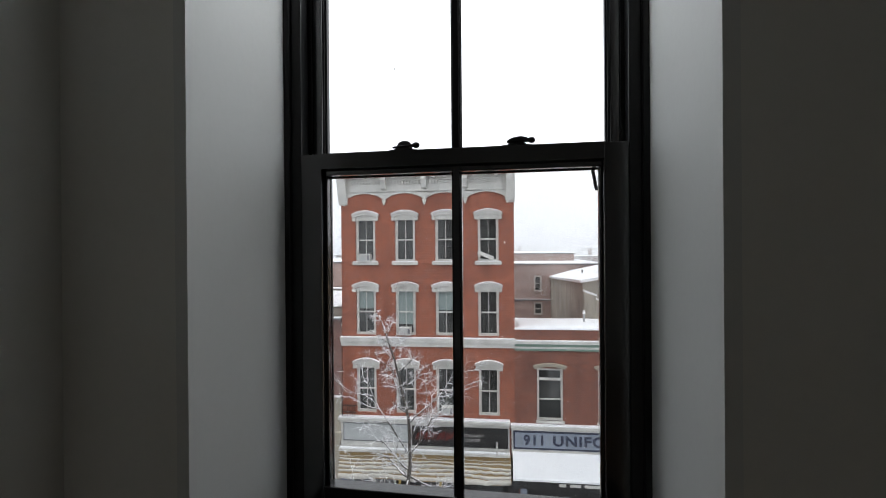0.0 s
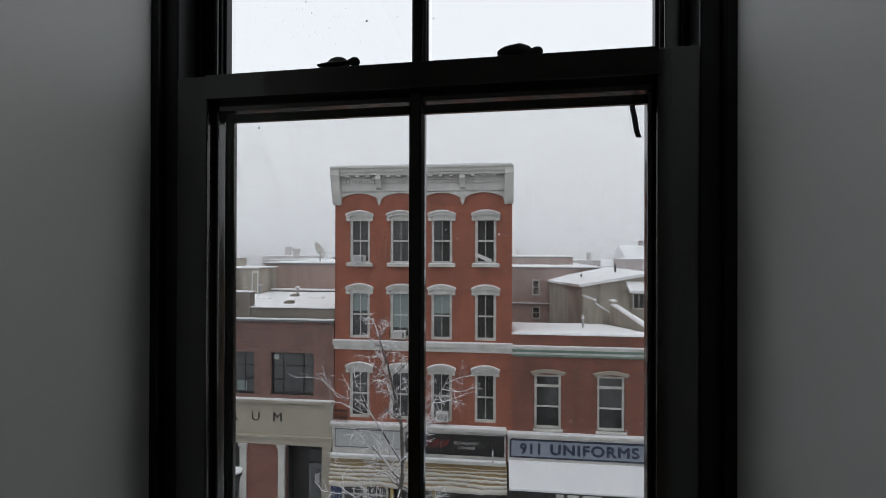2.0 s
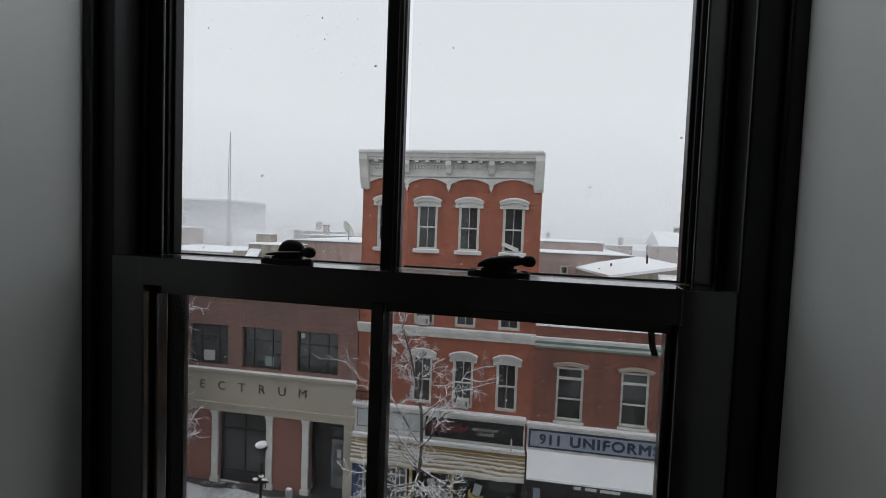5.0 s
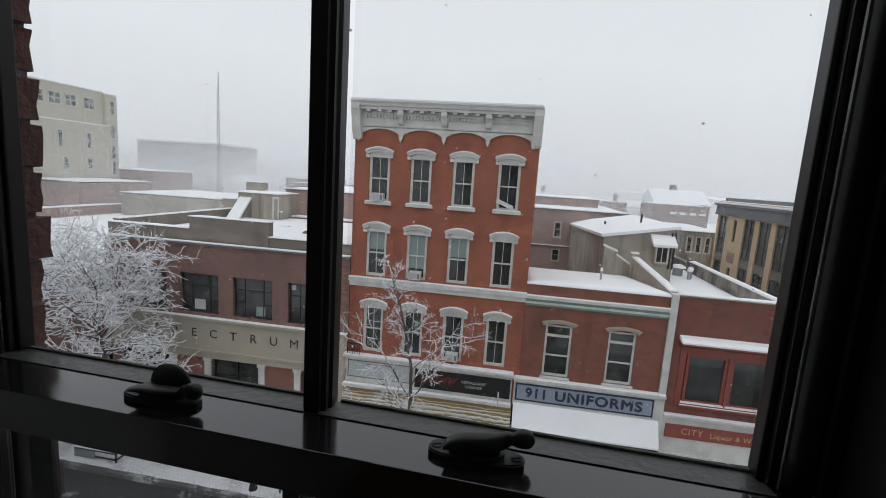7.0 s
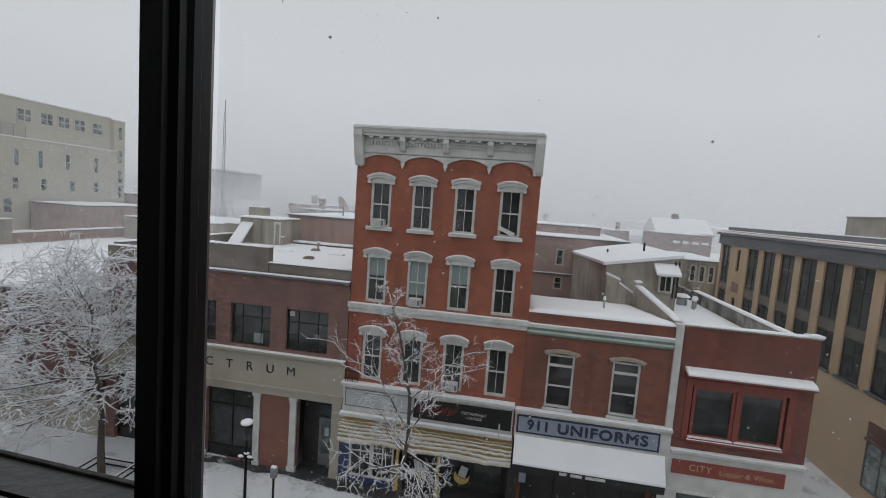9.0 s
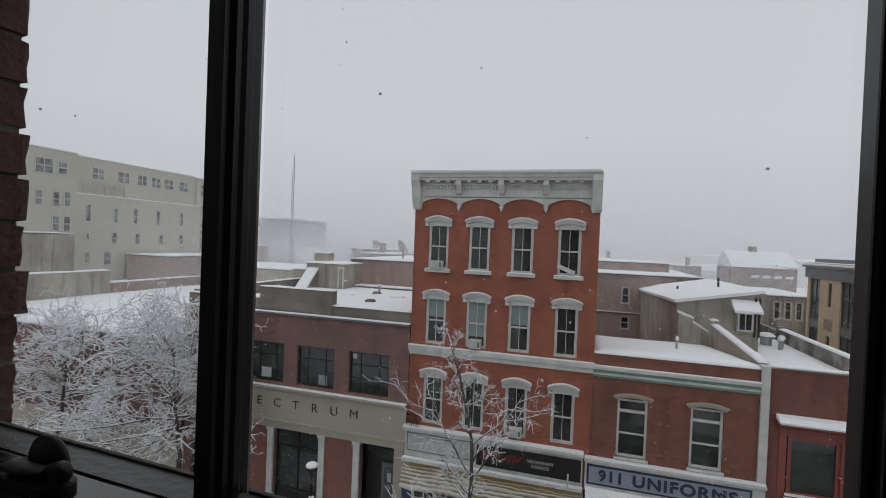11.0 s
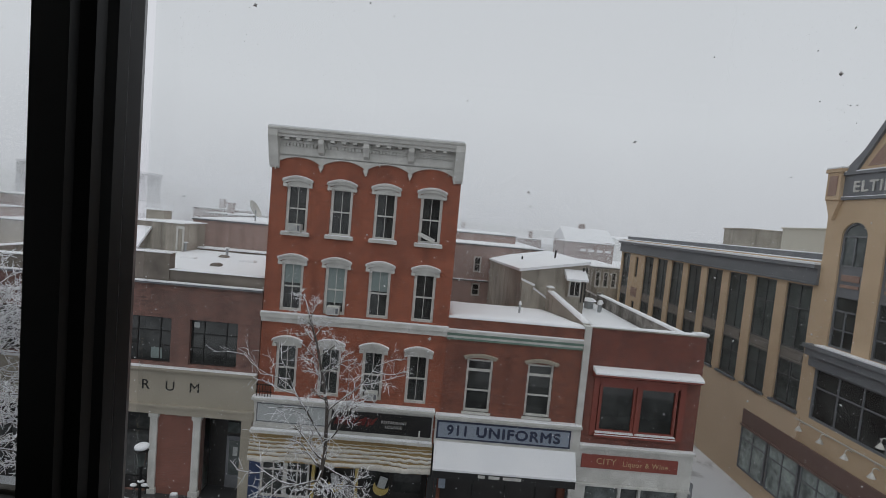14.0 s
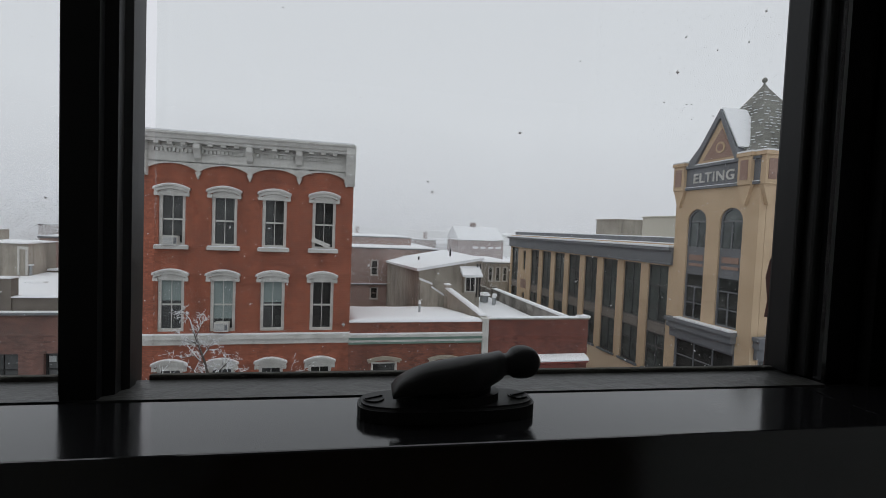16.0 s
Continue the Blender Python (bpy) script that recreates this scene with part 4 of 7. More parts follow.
# ---- the uniform shop ----
def uniform_shop():
    h = thing("uniform_shop_house", "two-storey red brick house with a grey shop sign", "building")
    x0, x1 = 7.82, 13.40
    holes = [(c - 0.535, c + 0.535, 4.90, 7.10) for c in (9.28, 11.78)] + [(7.95, 13.3, gz(10), 3.2)]
    block(h, x0, x1, FY, FY + 7.6, -0.2, 8.72, BRICK_U, holes, low=7.5)
    for c in (9.28, 11.78):
        w = sash_unit(h, c, 4.90, 7.10, 1.07, FY, panes=1, transom=0.38)
        part("hood", join(arch(c, 0.64, 7.06, 0.12, FY - 0.07, FY + 0.08, 0.12), arch(c, 0.70, 7.15, 0.12, FY - 0.11, FY + 0.04, 0.06)), CREAM, w)
        part("sill", boxes((c - 0.60, c + 0.60, FY - 0.07, FY + 0.1, 4.80, 4.90)), TRIM, w)
    part("string_course", boxes((x0, x1, FY - 0.12, FY, 8.13, 8.24), bevel=0.01), TRIM, h)
    part("green_cornice", boxes((x0, x1, FY - 0.09, FY, 8.02, 8.13), (x0, x1, FY - 0.06, FY, 7.84, 7.93), bevel=0.01), GREEN, h, "green painted metal cornice strip")
    part("white_strip", boxes((x0, x1, FY - 0.07, FY, 7.93, 8.02)), TRIM, h)
    part("snow", boxes((x0, x1, FY - 0.115, FY + 0.02, 8.24, 8.29), bevel=0.015), SNOW, h)
    roof = snow_cap(x0, x1 + 0.1, FY - 0.02, FY + 7.8, 8.72, 0.13, 3)
    for v in roof.verts:
        v.co.z -= 0.105 * max(0.0, v.co.y - FY - 0.3)
    part("roof", roof, SNOW, h, "roof under snow that falls to the back", smooth=True)
    part("shop_cornice", boxes((x0 - 0.2, x1 + 0.27, FY - 0.26, FY, 4.62, 4.72), (x0 - 0.16, x1 + 0.25, FY - 0.15, FY, 4.50, 4.62), bevel=0.01), TRIM, h)
    part("snow", boxes((x0 - 0.18, x1 + 0.25, FY - 0.24, FY, 4.72, 4.77), bevel=0.015), SNOW, h)
    part("pilaster", boxes((13.40, 13.67, FY - 0.10, FY + 0.3, gz(13), 8.86), bevel=0.01), TRIM, h, "white painted pilaster strip")
    sg = part("fascia", boxes((7.66, 13.40, FY - 0.11, FY, 3.50, 4.50)), TRIM, h)
    part("sign_frame", boxes((7.74, 13.26, FY - 0.15, FY - 0.11, 3.73, 4.49)), NAVY, sg)
    part("sign_panel", boxes((7.81, 13.19, FY - 0.158, FY - 0.15, 3.80, 4.42)), SIGN_GREY, sg, "grey-blue sign board with navy border")
    face = Matrix.Translation((10.50, FY - 0.165, 4.10)) @ Matrix.Rotation(radians(90), 4, "X")
    for word, a, b in (("911", 8.16, 8.97), ("UNIFORMS", 9.37, 12.83)):
        t = lettering("lettering", word, 0.58, face, NAVY, sg, 0.02, 1.0, 1.14, "", 0.020)
        xs = [v.co.x for v in t.data.vertices]
        lo, hi = min(xs), max(xs)
        for v in t.data.vertices:
            v.co.x = a + (v.co.x - lo) * (b - a) / (hi - lo)
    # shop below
    part("shop_front", boxes((7.95, 13.3, FY + 0.5, FY + 0.6, gz(10) - 0.1, 3.2)), DARK, h, "shop window front, interior shade put into its colour")
    for a in (8.1, 9.5, 10.9, 12.2):
        part("mullion", boxes((a, a + 0.06, FY + 0.44, FY + 0.5, gz(10), 2.9)), SIGN_BLACK, h)
    part("threshold", boxes((7.95, 13.3, FY - 0.02, FY + 0.5, gz(8) - 0.2, gz(8) + 0.02)), ASPHALT, h, "wet dark shop threshold")
    part("shop_pier", boxes((7.84, 7.95, FY - 0.04, FY - 0.002, gz(8) - 0.1, 3.4), (13.3, 13.398, FY - 0.04, FY - 0.002, gz(13) - 0.1, 3.4)), SIGN_BLACK, h)
    part("notice", boxes((8.02, 8.30, FY - 0.02, FY + 0.01, 1.55, 2.0)), SIGN_GREY, h)
    aw = thing("uniform_shop_awning", "black shop awning under a smooth sheet of snow", "awning")
    part("snow_sheet", prism([(FY - 0.10, 3.60), (FY - 0.12, 3.52), (FY - 0.58, 2.64), (FY - 0.64, 2.62), (FY - 0.65, 2.70), (FY - 0.60, 2.78), (FY - 0.18, 3.62)], "x", 7.70, 13.50), SNOW, aw)
    part("cloth", prism([(FY - 0.10, 3.50), (FY - 0.58, 2.60), (FY - 0.60, 2.63), (FY - 0.10, 3.55)], "x", 7.71, 13.49), SIGN_BLACK, aw)
    part("valance", boxes((7.71, 13.49, FY - 0.615, FY - 0.595, 2.30, 2.63)), SIGN_BLACK, aw)
    for s in (7.71, 13.47):
        part("cheek", prism([(FY - 0.10, 3.5), (FY - 0.59, 2.62), (FY - 0.59, 2.30), (FY - 0.10, 2.30)], "x", s, s + 0.02), SIGN_BLACK, aw)
    for a, b in ((9.55, 9.83), (9.98, 10.42), (10.56, 11.30)):
        part("pale_bar", boxes((a, b, FY - 0.622, FY - 0.615, 2.44, 2.56)), TRIM, aw)


uniform_shop()


# ---- the liquor shop ----
def liquor_shop():
    h = thing("liquor_shop_house", "low dark red brick house with a red framed double window", "building")
    x0, x1 = 13.67, 18.42
    holes = [(14.25, 17.62, 4.34, 6.52), (14.0, 18.1, gz(16), 2.3)]
    block(h, x0, x1, FY, FY + 13, -0.2, 8.80, BRICK_C, holes, low=7.78)
    part("coping", boxes((x0, x1 + 0.05, FY - 0.04, FY + 0.3, 8.80, 8.86), bevel=0.01), CONCRETE, h)
    part("snow", snow_cap(x0, x1 + 0.05, FY - 0.04, FY + 0.3, 8.86, 0.07, 5), SNOW, h, smooth=True)
    part("side_parapet", boxes((x1 - 0.33, x1 + 0.003, FY + 0.3, FY + 12.2, 7.80, 8.55), (x1 - 0.33, x1 + 0.003, FY + 12.2, FY + 16.0, 7.80, 8.42), (x1 - 0.36, x1 + 0.02, FY + 12.0, FY + 12.3, 7.8, 8.7)), PATCHED, h, "patched rendered parapet")
    part("snow", snow_cap(x1 - 0.36, x1 + 0.04, FY + 0.3, FY + 12.2, 8.55, 0.10, 6), SNOW, h, smooth=True)
    part("snow", snow_cap(x1 - 0.45, x1 + 0.08, FY - 0.05, FY + 0.35, 8.88, 0.12, 6), SNOW, h, smooth=True)
    part("roof", boxes((x0 + 0.3, x1 - 0.3, FY + 0.3, FY + 12.7, 7.78, 7.9)), SNOW, h, "flat roof under snow")
    part("canopy", prism([(FY, 7.10), (FY - 0.42, 7.02), (FY - 0.42, 6.96), (FY - 0.3, 6.90), (FY, 6.80)], "x", 13.92, 18.28), RED_PAINT, h, "red painted hood board over the window")
    part("snow", prism([(FY, 7.26), (FY - 0.25, 7.20), (FY - 0.44, 7.08), (FY - 0.43, 7.02), (FY, 7.10)], "x", 13.90, 18.30), SNOW, h)
    part("surround", boxes((14.02, 14.25, FY - 0.03, FY + 0.02, 4.35, 6.80), (17.62, 17.86, FY - 0.03, FY + 0.02, 4.35, 6.80), (14.25, 17.62, FY - 0.03, FY + 0.02, 6.52, 6.80), bevel=0.008), RED_PAINT, h)
    for a, b in ((14.30, 15.83), (15.95, 17.55)):
        w = part("window", boxes((a, a + 0.12, FY + 0.02, FY + 0.14, 4.5, 6.52), (b - 0.12, b, FY + 0.02, FY + 0.14, 4.5, 6.52), (a + 0.12, b - 0.12, FY + 0.02, FY + 0.14, 6.40, 6.52), (a + 0.12, b - 0.12, FY + 0.02, FY + 0.14, 4.5, 4.60)), RED_PAINT, h)
        part("pane", boxes((a + 0.12, b - 0.12, FY + 0.09, FY + 0.10, 4.6, 6.40)), GLASS, w)
        part("sill", boxes((a - 0.12, b + 0.05, FY - 0.14, FY + 0.1, 4.34, 4.42), (a - 0.1, b + 0.04, FY - 0.08, FY + 0.1, 4.42, 4.5), bevel=0.01), RED_PAINT, w)
        part("snow", boxes((a - 0.06, b, FY - 0.12, FY + 0.06, 4.5, 4.54), (a - 0.1, b + 0.03, FY - 0.13, FY - 0.085, 4.42, 4.45), bevel=0.01), SNOW, w)
    part("mullion", boxes((15.83, 15.95, FY - 0.04, FY + 0.1, 4.40, 6.52)), RED_PAINT, h)
    sf = part("shop_fascia", boxes((x0, x1, FY - 0.10, FY, 2.30, 3.86)), TRIM, h, "white painted shop fascia")
    part("shop_cornice", boxes((x0, x1 + 0.04, FY - 0.22, FY, 3.86, 3.96), (x0, x1 + 0.02, FY - 0.16, FY, 2.24, 2.34), bevel=0.01), TRIM, h)
    part("snow", boxes((x0, x1 + 0.02, FY - 0.20, FY, 3.96, 4.0), bevel=0.012), SNOW, h)
    part("sign_board", boxes((13.80, 17.80, FY - 0.15, FY - 0.10, 3.02, 3.58)), SIGN_RED, sf, "red sign board with gold lettering")
    face = lambda x, z: Matrix.Translation((x, FY - 0.155, z)) @ Matrix.Rotation(radians(90), 4, "X")
    lettering("lettering", "CITY", 0.36, face(14.82, 3.32), GOLD, sf, 0.006, 1.0, 1.1)
    lettering("lettering", "Liquor & Wine", 0.30, face(16.45, 3.28), GOLD, sf, 0.006, 0.95, 1.1)
    for a, b in ((14.0, 14.12), (15.5, 15.62), (16.35, 16.45), (17.98, 18.1)):
        part("post", boxes((a, b, FY - 0.02, FY + 0.12, gz(16) - 0.1, 2.3)), TRIM, h)
    part("shop_window", boxes((14.12, 15.5, FY + 0.06, FY + 0.08, 0.5, 2.3), (16.45, 17.98, FY + 0.06, FY + 0.08, 0.5, 2.3)), GLASS_PALE, h, "pale reflecting shop windows")
    part("shop_door", boxes((15.62, 16.35, FY + 0.10, FY + 0.14, gz(16), 2.3)), GLASS, h)
    part("threshold", boxes((14.0, 18.1, FY - 0.02, FY + 0.3, gz(14) - 0.2, gz(14) + 0.02)), ASPHALT, h, "wet dark shop threshold")
    part("shop_pier", boxes((x0 + 0.004, 14.0, FY - 0.04, FY - 0.002, gz(14) - 0.1, 2.24), (18.1, x1 - 0.004, FY - 0.04, FY - 0.002, gz(18) - 0.1, 2.24), bevel=0.008), TRIM, h)
    part("riser", boxes((14.0, 15.5, FY, FY + 0.1, gz(16) - 0.1, 0.5), (16.45, 18.1, FY, FY + 0.1, gz(16) - 0.1, 0.5)), TRIM, h)
    part("downpipe", boxes((18.45, 18.60, FY - 0.02, FY + 0.12, gz(18), 2.6)), GREY_TRIM, h)


liquor_shop()


# ---- the low brown house with carved letters ----
def lettered_house():
    h = thing("lettered_brown_house", "two-storey brown brick house with a cream stone sign band", "building")
    x0, x1 = -11.85, 0.27
    wins = [c for c in (-1.61, -4.30, -6.95, -9.60)]
    holes = [(c - 0.97, c + 0.97, 5.84, 7.70) for c in wins] + [(-1.88, -0.26, gz(-1), 3.74), (-6.35, -4.0, gz(-5), 3.74), (-11.2, -8.6, gz(-9), 3.74)]
    block(h, x0, x1, FY, FY + 20, -0.2, 9.10, BRICK_S, holes)
    part("coping", boxes((x0 - 0.05, x1, FY - 0.12, FY + 0.3, 9.06, 9.14), bevel=0.01), GREY_TRIM, h)
    part("snow", boxes((x0 - 0.05, x1, FY - 0.13, FY + 0.1, 9.14, 9.19), bevel=0.012), SNOW, h)
    part("parapet", join(boxes((x0, -7.55, FY + 0.25, FY + 0.55, 9.1, 9.72)), boxes((-7.55, -3.65, FY + 0.2, FY + 0.6, 9.1, 10.28)), boxes((-3.65, x1, FY + 0.25, FY + 0.55, 9.1, 9.62))), PARAPET, h, "sooty rendered parapet with a raised middle")
    for a, b, z in ((x0, -7.55, 9.72), (-7.6, -3.6, 10.28), (-3.65, x1, 9.62)):
        part("snow", snow_cap(a, b, FY + 0.18, FY + 0.62, z, 0.07, a), SNOW, h, smooth=True)
    part("side_parapet", boxes((x0 + 0.003, x0 + 0.35, FY + 0.55, 28.4, 9.1, 9.84)), PARAPET, h)
    part("snow", snow_cap(x0 - 0.02, x0 + 0.37, FY + 0.55, 28.4, 9.84, 0.07, 12), SNOW, h, smooth=True)
    part("roof", snow_cap(x0 + 0.1, x1 - 0.05, FY + 0.6, FY + 19.7, 9.15, 0.12, 9, 0.6), SNOW, h, "flat roof under snow", smooth=True)
    for c in wins:
        w = part("window", boxes((c - 0.97, c - 0.91, FY + 0.14, FY + 0.2, 5.84, 7.70), (c + 0.91, c + 0.97, FY + 0.14, FY + 0.2, 5.84, 7.70), (c - 0.91, c + 0.91, FY + 0.14, FY + 0.2, 7.64, 7.70), (c - 0.91, c + 0.91, FY + 0.14, FY + 0.2, 5.84, 5.90),
                                 (c - 0.48, c - 0.44, FY + 0.15, FY + 0.19, 5.90, 7.64), (c + 0.44, c + 0.48, FY + 0.15, FY + 0.19, 5.90, 7.64), (c - 0.91, c + 0.91, FY + 0.15, FY + 0.19, 7.08, 7.12), (c - 0.91, c - 0.48, FY + 0.15, FY + 0.19, 6.48, 6.52), (c + 0.48, c + 0.91, FY + 0.15, FY + 0.19, 6.48, 6.52)), SIGN_BLACK, h, "black steel window")
        part("pane", boxes((c - 0.91, c + 0.91, FY + 0.18, FY + 0.185, 5.90, 7.64)), GLASS, w)
        if c > -8:
            card = (c - 0.35, c + 0.2, 5.98, 6.45) if c < -6 else (c - 0.88, c - 0.66, 7.36, 7.58) if c > -2 else (c + 0.1, c + 0.55, 5.95, 6.4)
            part("card", boxes((card[0], card[1], FY + 0.160, FY + 0.168, card[2], card[3])), SIGN_PALE if c < -6 or c > -2 else BLIND, w, "pale card stuck in the window")
        part("blind", boxes((c - 0.42, c + 0.42, FY + 0.172, FY + 0.179, 6.0, 6.9)), GLASS, w, "pale panel behind the glass")
    part("sign_band", boxes((x0, x1 - 0.02, FY - 0.06, FY, 4.15, 5.50)), CREAM, h, "cream stone band carved with letters")
    part("band_cornice", boxes((x0, x1, FY - 0.22, FY, 5.58, 5.68), (x0, x1, FY - 0.14, FY, 5.50, 5.58), bevel=0.012), CREAM, h)
    part("snow", boxes((x0, x1, FY - 0.21, FY, 5.68, 5.72), bevel=0.012), SNOW, h)
    part("lower_cornice", boxes((x0, x1, FY - 0.20, FY, 4.05, 4.15), (x0, x1, FY - 0.12, FY, 3.74, 4.05), bevel=0.015), CREAM, h)
    for i, ch in enumerate("SPECTRUM"):
        m = Matrix.Translation((-9.19 + 0.995 * i, FY - 0.065, 4.90)) @ Matrix.Rotation(radians(90), 4, "X")
        lettering("letter", ch, 0.56, m, SIGN_BLACK, h, 0.012, 1.05)
    for c in (-8.28, -6.52, -3.79, -2.04):
        part("pilaster", boxes((c - 0.15, c + 0.15, FY - 0.10, FY + 0.05, gz(c) - 0.1, 3.6), (c - 0.2, c + 0.2, FY - 0.14, FY + 0.05, 3.6, 3.74), (c - 0.2, c + 0.2, FY - 0.14, FY + 0.05, gz(c) - 0.1, gz(c) + 0.25), bevel=0.012), TRIM, h)
    part("end_pilaster", boxes((-0.24, x1 - 0.09, FY - 0.08, FY + 0.05, gz(0) - 0.1, 3.74), bevel=0.012), CREAM, h)
    for a, b in ((-8.13, -6.67), (-3.64, -2.19)):
        part("brick_panel", boxes((a, b, FY - 0.03, FY, gz(a) - 0.1, 3.74)), BRICK_P, h)
    for a, b in ((-6.35, -4.0), (-11.2, -8.6)):
        s = part("shop_window", boxes((a, a + 0.08, FY + 0.2, FY + 0.3, gz(a), 3.74), (b - 0.08, b, FY + 0.2, FY + 0.3, gz(a), 3.74), ((a + b) / 2 - 0.03, (a + b) / 2 + 0.03, FY + 0.2, FY + 0.3, gz(a), 3.74), (a, b, FY + 0.2, FY + 0.3, gz(a) - 0.1, gz(a) + 0.5), (a, b, FY + 0.2, FY + 0.3, 2.8, 2.86)), SIGN_BLACK, h)
        part("pane", boxes((a, b, FY + 0.27, FY + 0.28, gz(a) + 0.5, 3.74)), GLASS, s)
    part("recess", boxes((-1.95, -0.2, FY + 0.9, FY + 1.0, gz(-1) - 0.1, 3.74)), DARK, h, "recessed doorway, shade put into its colour")
    part("threshold", boxes((-1.95, -0.2, FY - 0.02, FY + 0.9, gz(-1) - 0.2, gz(-1) + 0.02)), ASPHALT, h, "wet dark doorway floor")
    part("door_light", boxes((-1.15, -0.4, FY + 0.82, FY + 0.9, 2.75, 3.2)), GLASS_PALE, h)
    part("notice", boxes((-0.86, -0.66, FY + 0.765, FY + 0.78, 1.75, 2.15)), SIGN_PALE, h)
    d = part("door", boxes((-1.15, -0.4, FY + 0.80, FY + 0.9, gz(-1), 2.6)), GREY_TRIM, h)
    part("pane", boxes((-1.03, -0.52, FY + 0.78, FY + 0.80, 0.9, 2.4)), GLASS_PALE, d)


lettered_house()

# ---- corner house with the pointed tower ----
def turned(x, y):
    """Own axes for a wall that looks towards -x: u runs towards -y."""
    return Matrix.Translation((x, y, 0)) @ Matrix.Rotation(radians(-90), 4, "Z")


def arched_window(house, u0, u1, z0, spring, y, m):
    c, r = (u0 + u1) / 2, (u1 - u0) / 2
    n = 12
    ring = [(c + r * math.cos(math.pi * k / n), spring + r * math.sin(math.pi * k / n)) for k in range(n + 1)]
    inner = [(c + (r - 0.09) * math.cos(math.pi * k / n), spring + (r - 0.09) * math.sin(math.pi * k / n)) for k in range(n + 1)]
    outline = [(u1, z0)] + ring + [(u0, z0), (u0 + 0.09, z0)] + inner[::-1] + [(u1 - 0.09, z0)]
    frame = join(prism(outline, "y", y + 0.03, y + 0.14), boxes((c - 0.03, c + 0.03, y + 0.04, y + 0.12, z0, spring), (u0 + 0.09, u1 - 0.09, y + 0.04, y + 0.12, spring - 0.03, spring + 0.05), (u0 + 0.09, u1 - 0.09, y + 0.03, y + 0.12, z0, z0 + 0.08)))
    w = part("arched_window", moved(frame, m), GREY_TRIM, house)
    glass = prism([(u1 - 0.05, z0)] + [(c + (r - 0.05) * math.cos(math.pi * k / n), spring + (r - 0.05) * math.sin(math.pi * k / n)) for k in range(n + 1)] + [(u0 + 0.05, z0)], "y", y + 0.09, y + 0.10)
    part("pane", moved(glass, m), GLASS_PALE, w)


def arch_hole_filler(u0, u1, spring, top, y, t):
    """Masonry between a round arch and the square hole that holds it."""
    c, r, n = (u0 + u1) / 2, (u1 - u0) / 2, 12
    left = [(u0, spring)] + [(c - r * math.cos(math.pi * k / n / 1.0 / 2 * 1), spring + r * math.sin(math.pi * k / n / 2)) for k in range(n + 1)] + [(c, top), (u0, top)]
    right = [(u1, spring)] + [(c + r * math.cos(math.pi * k / n / 2), spring + r * math.sin(math.pi * k / n / 2)) for k in range(n + 1)] + [(c, top), (u1, top)]
    return join(prism(left[1:], "y", y, y + t), prism(right[1:], "y", y, y + t))


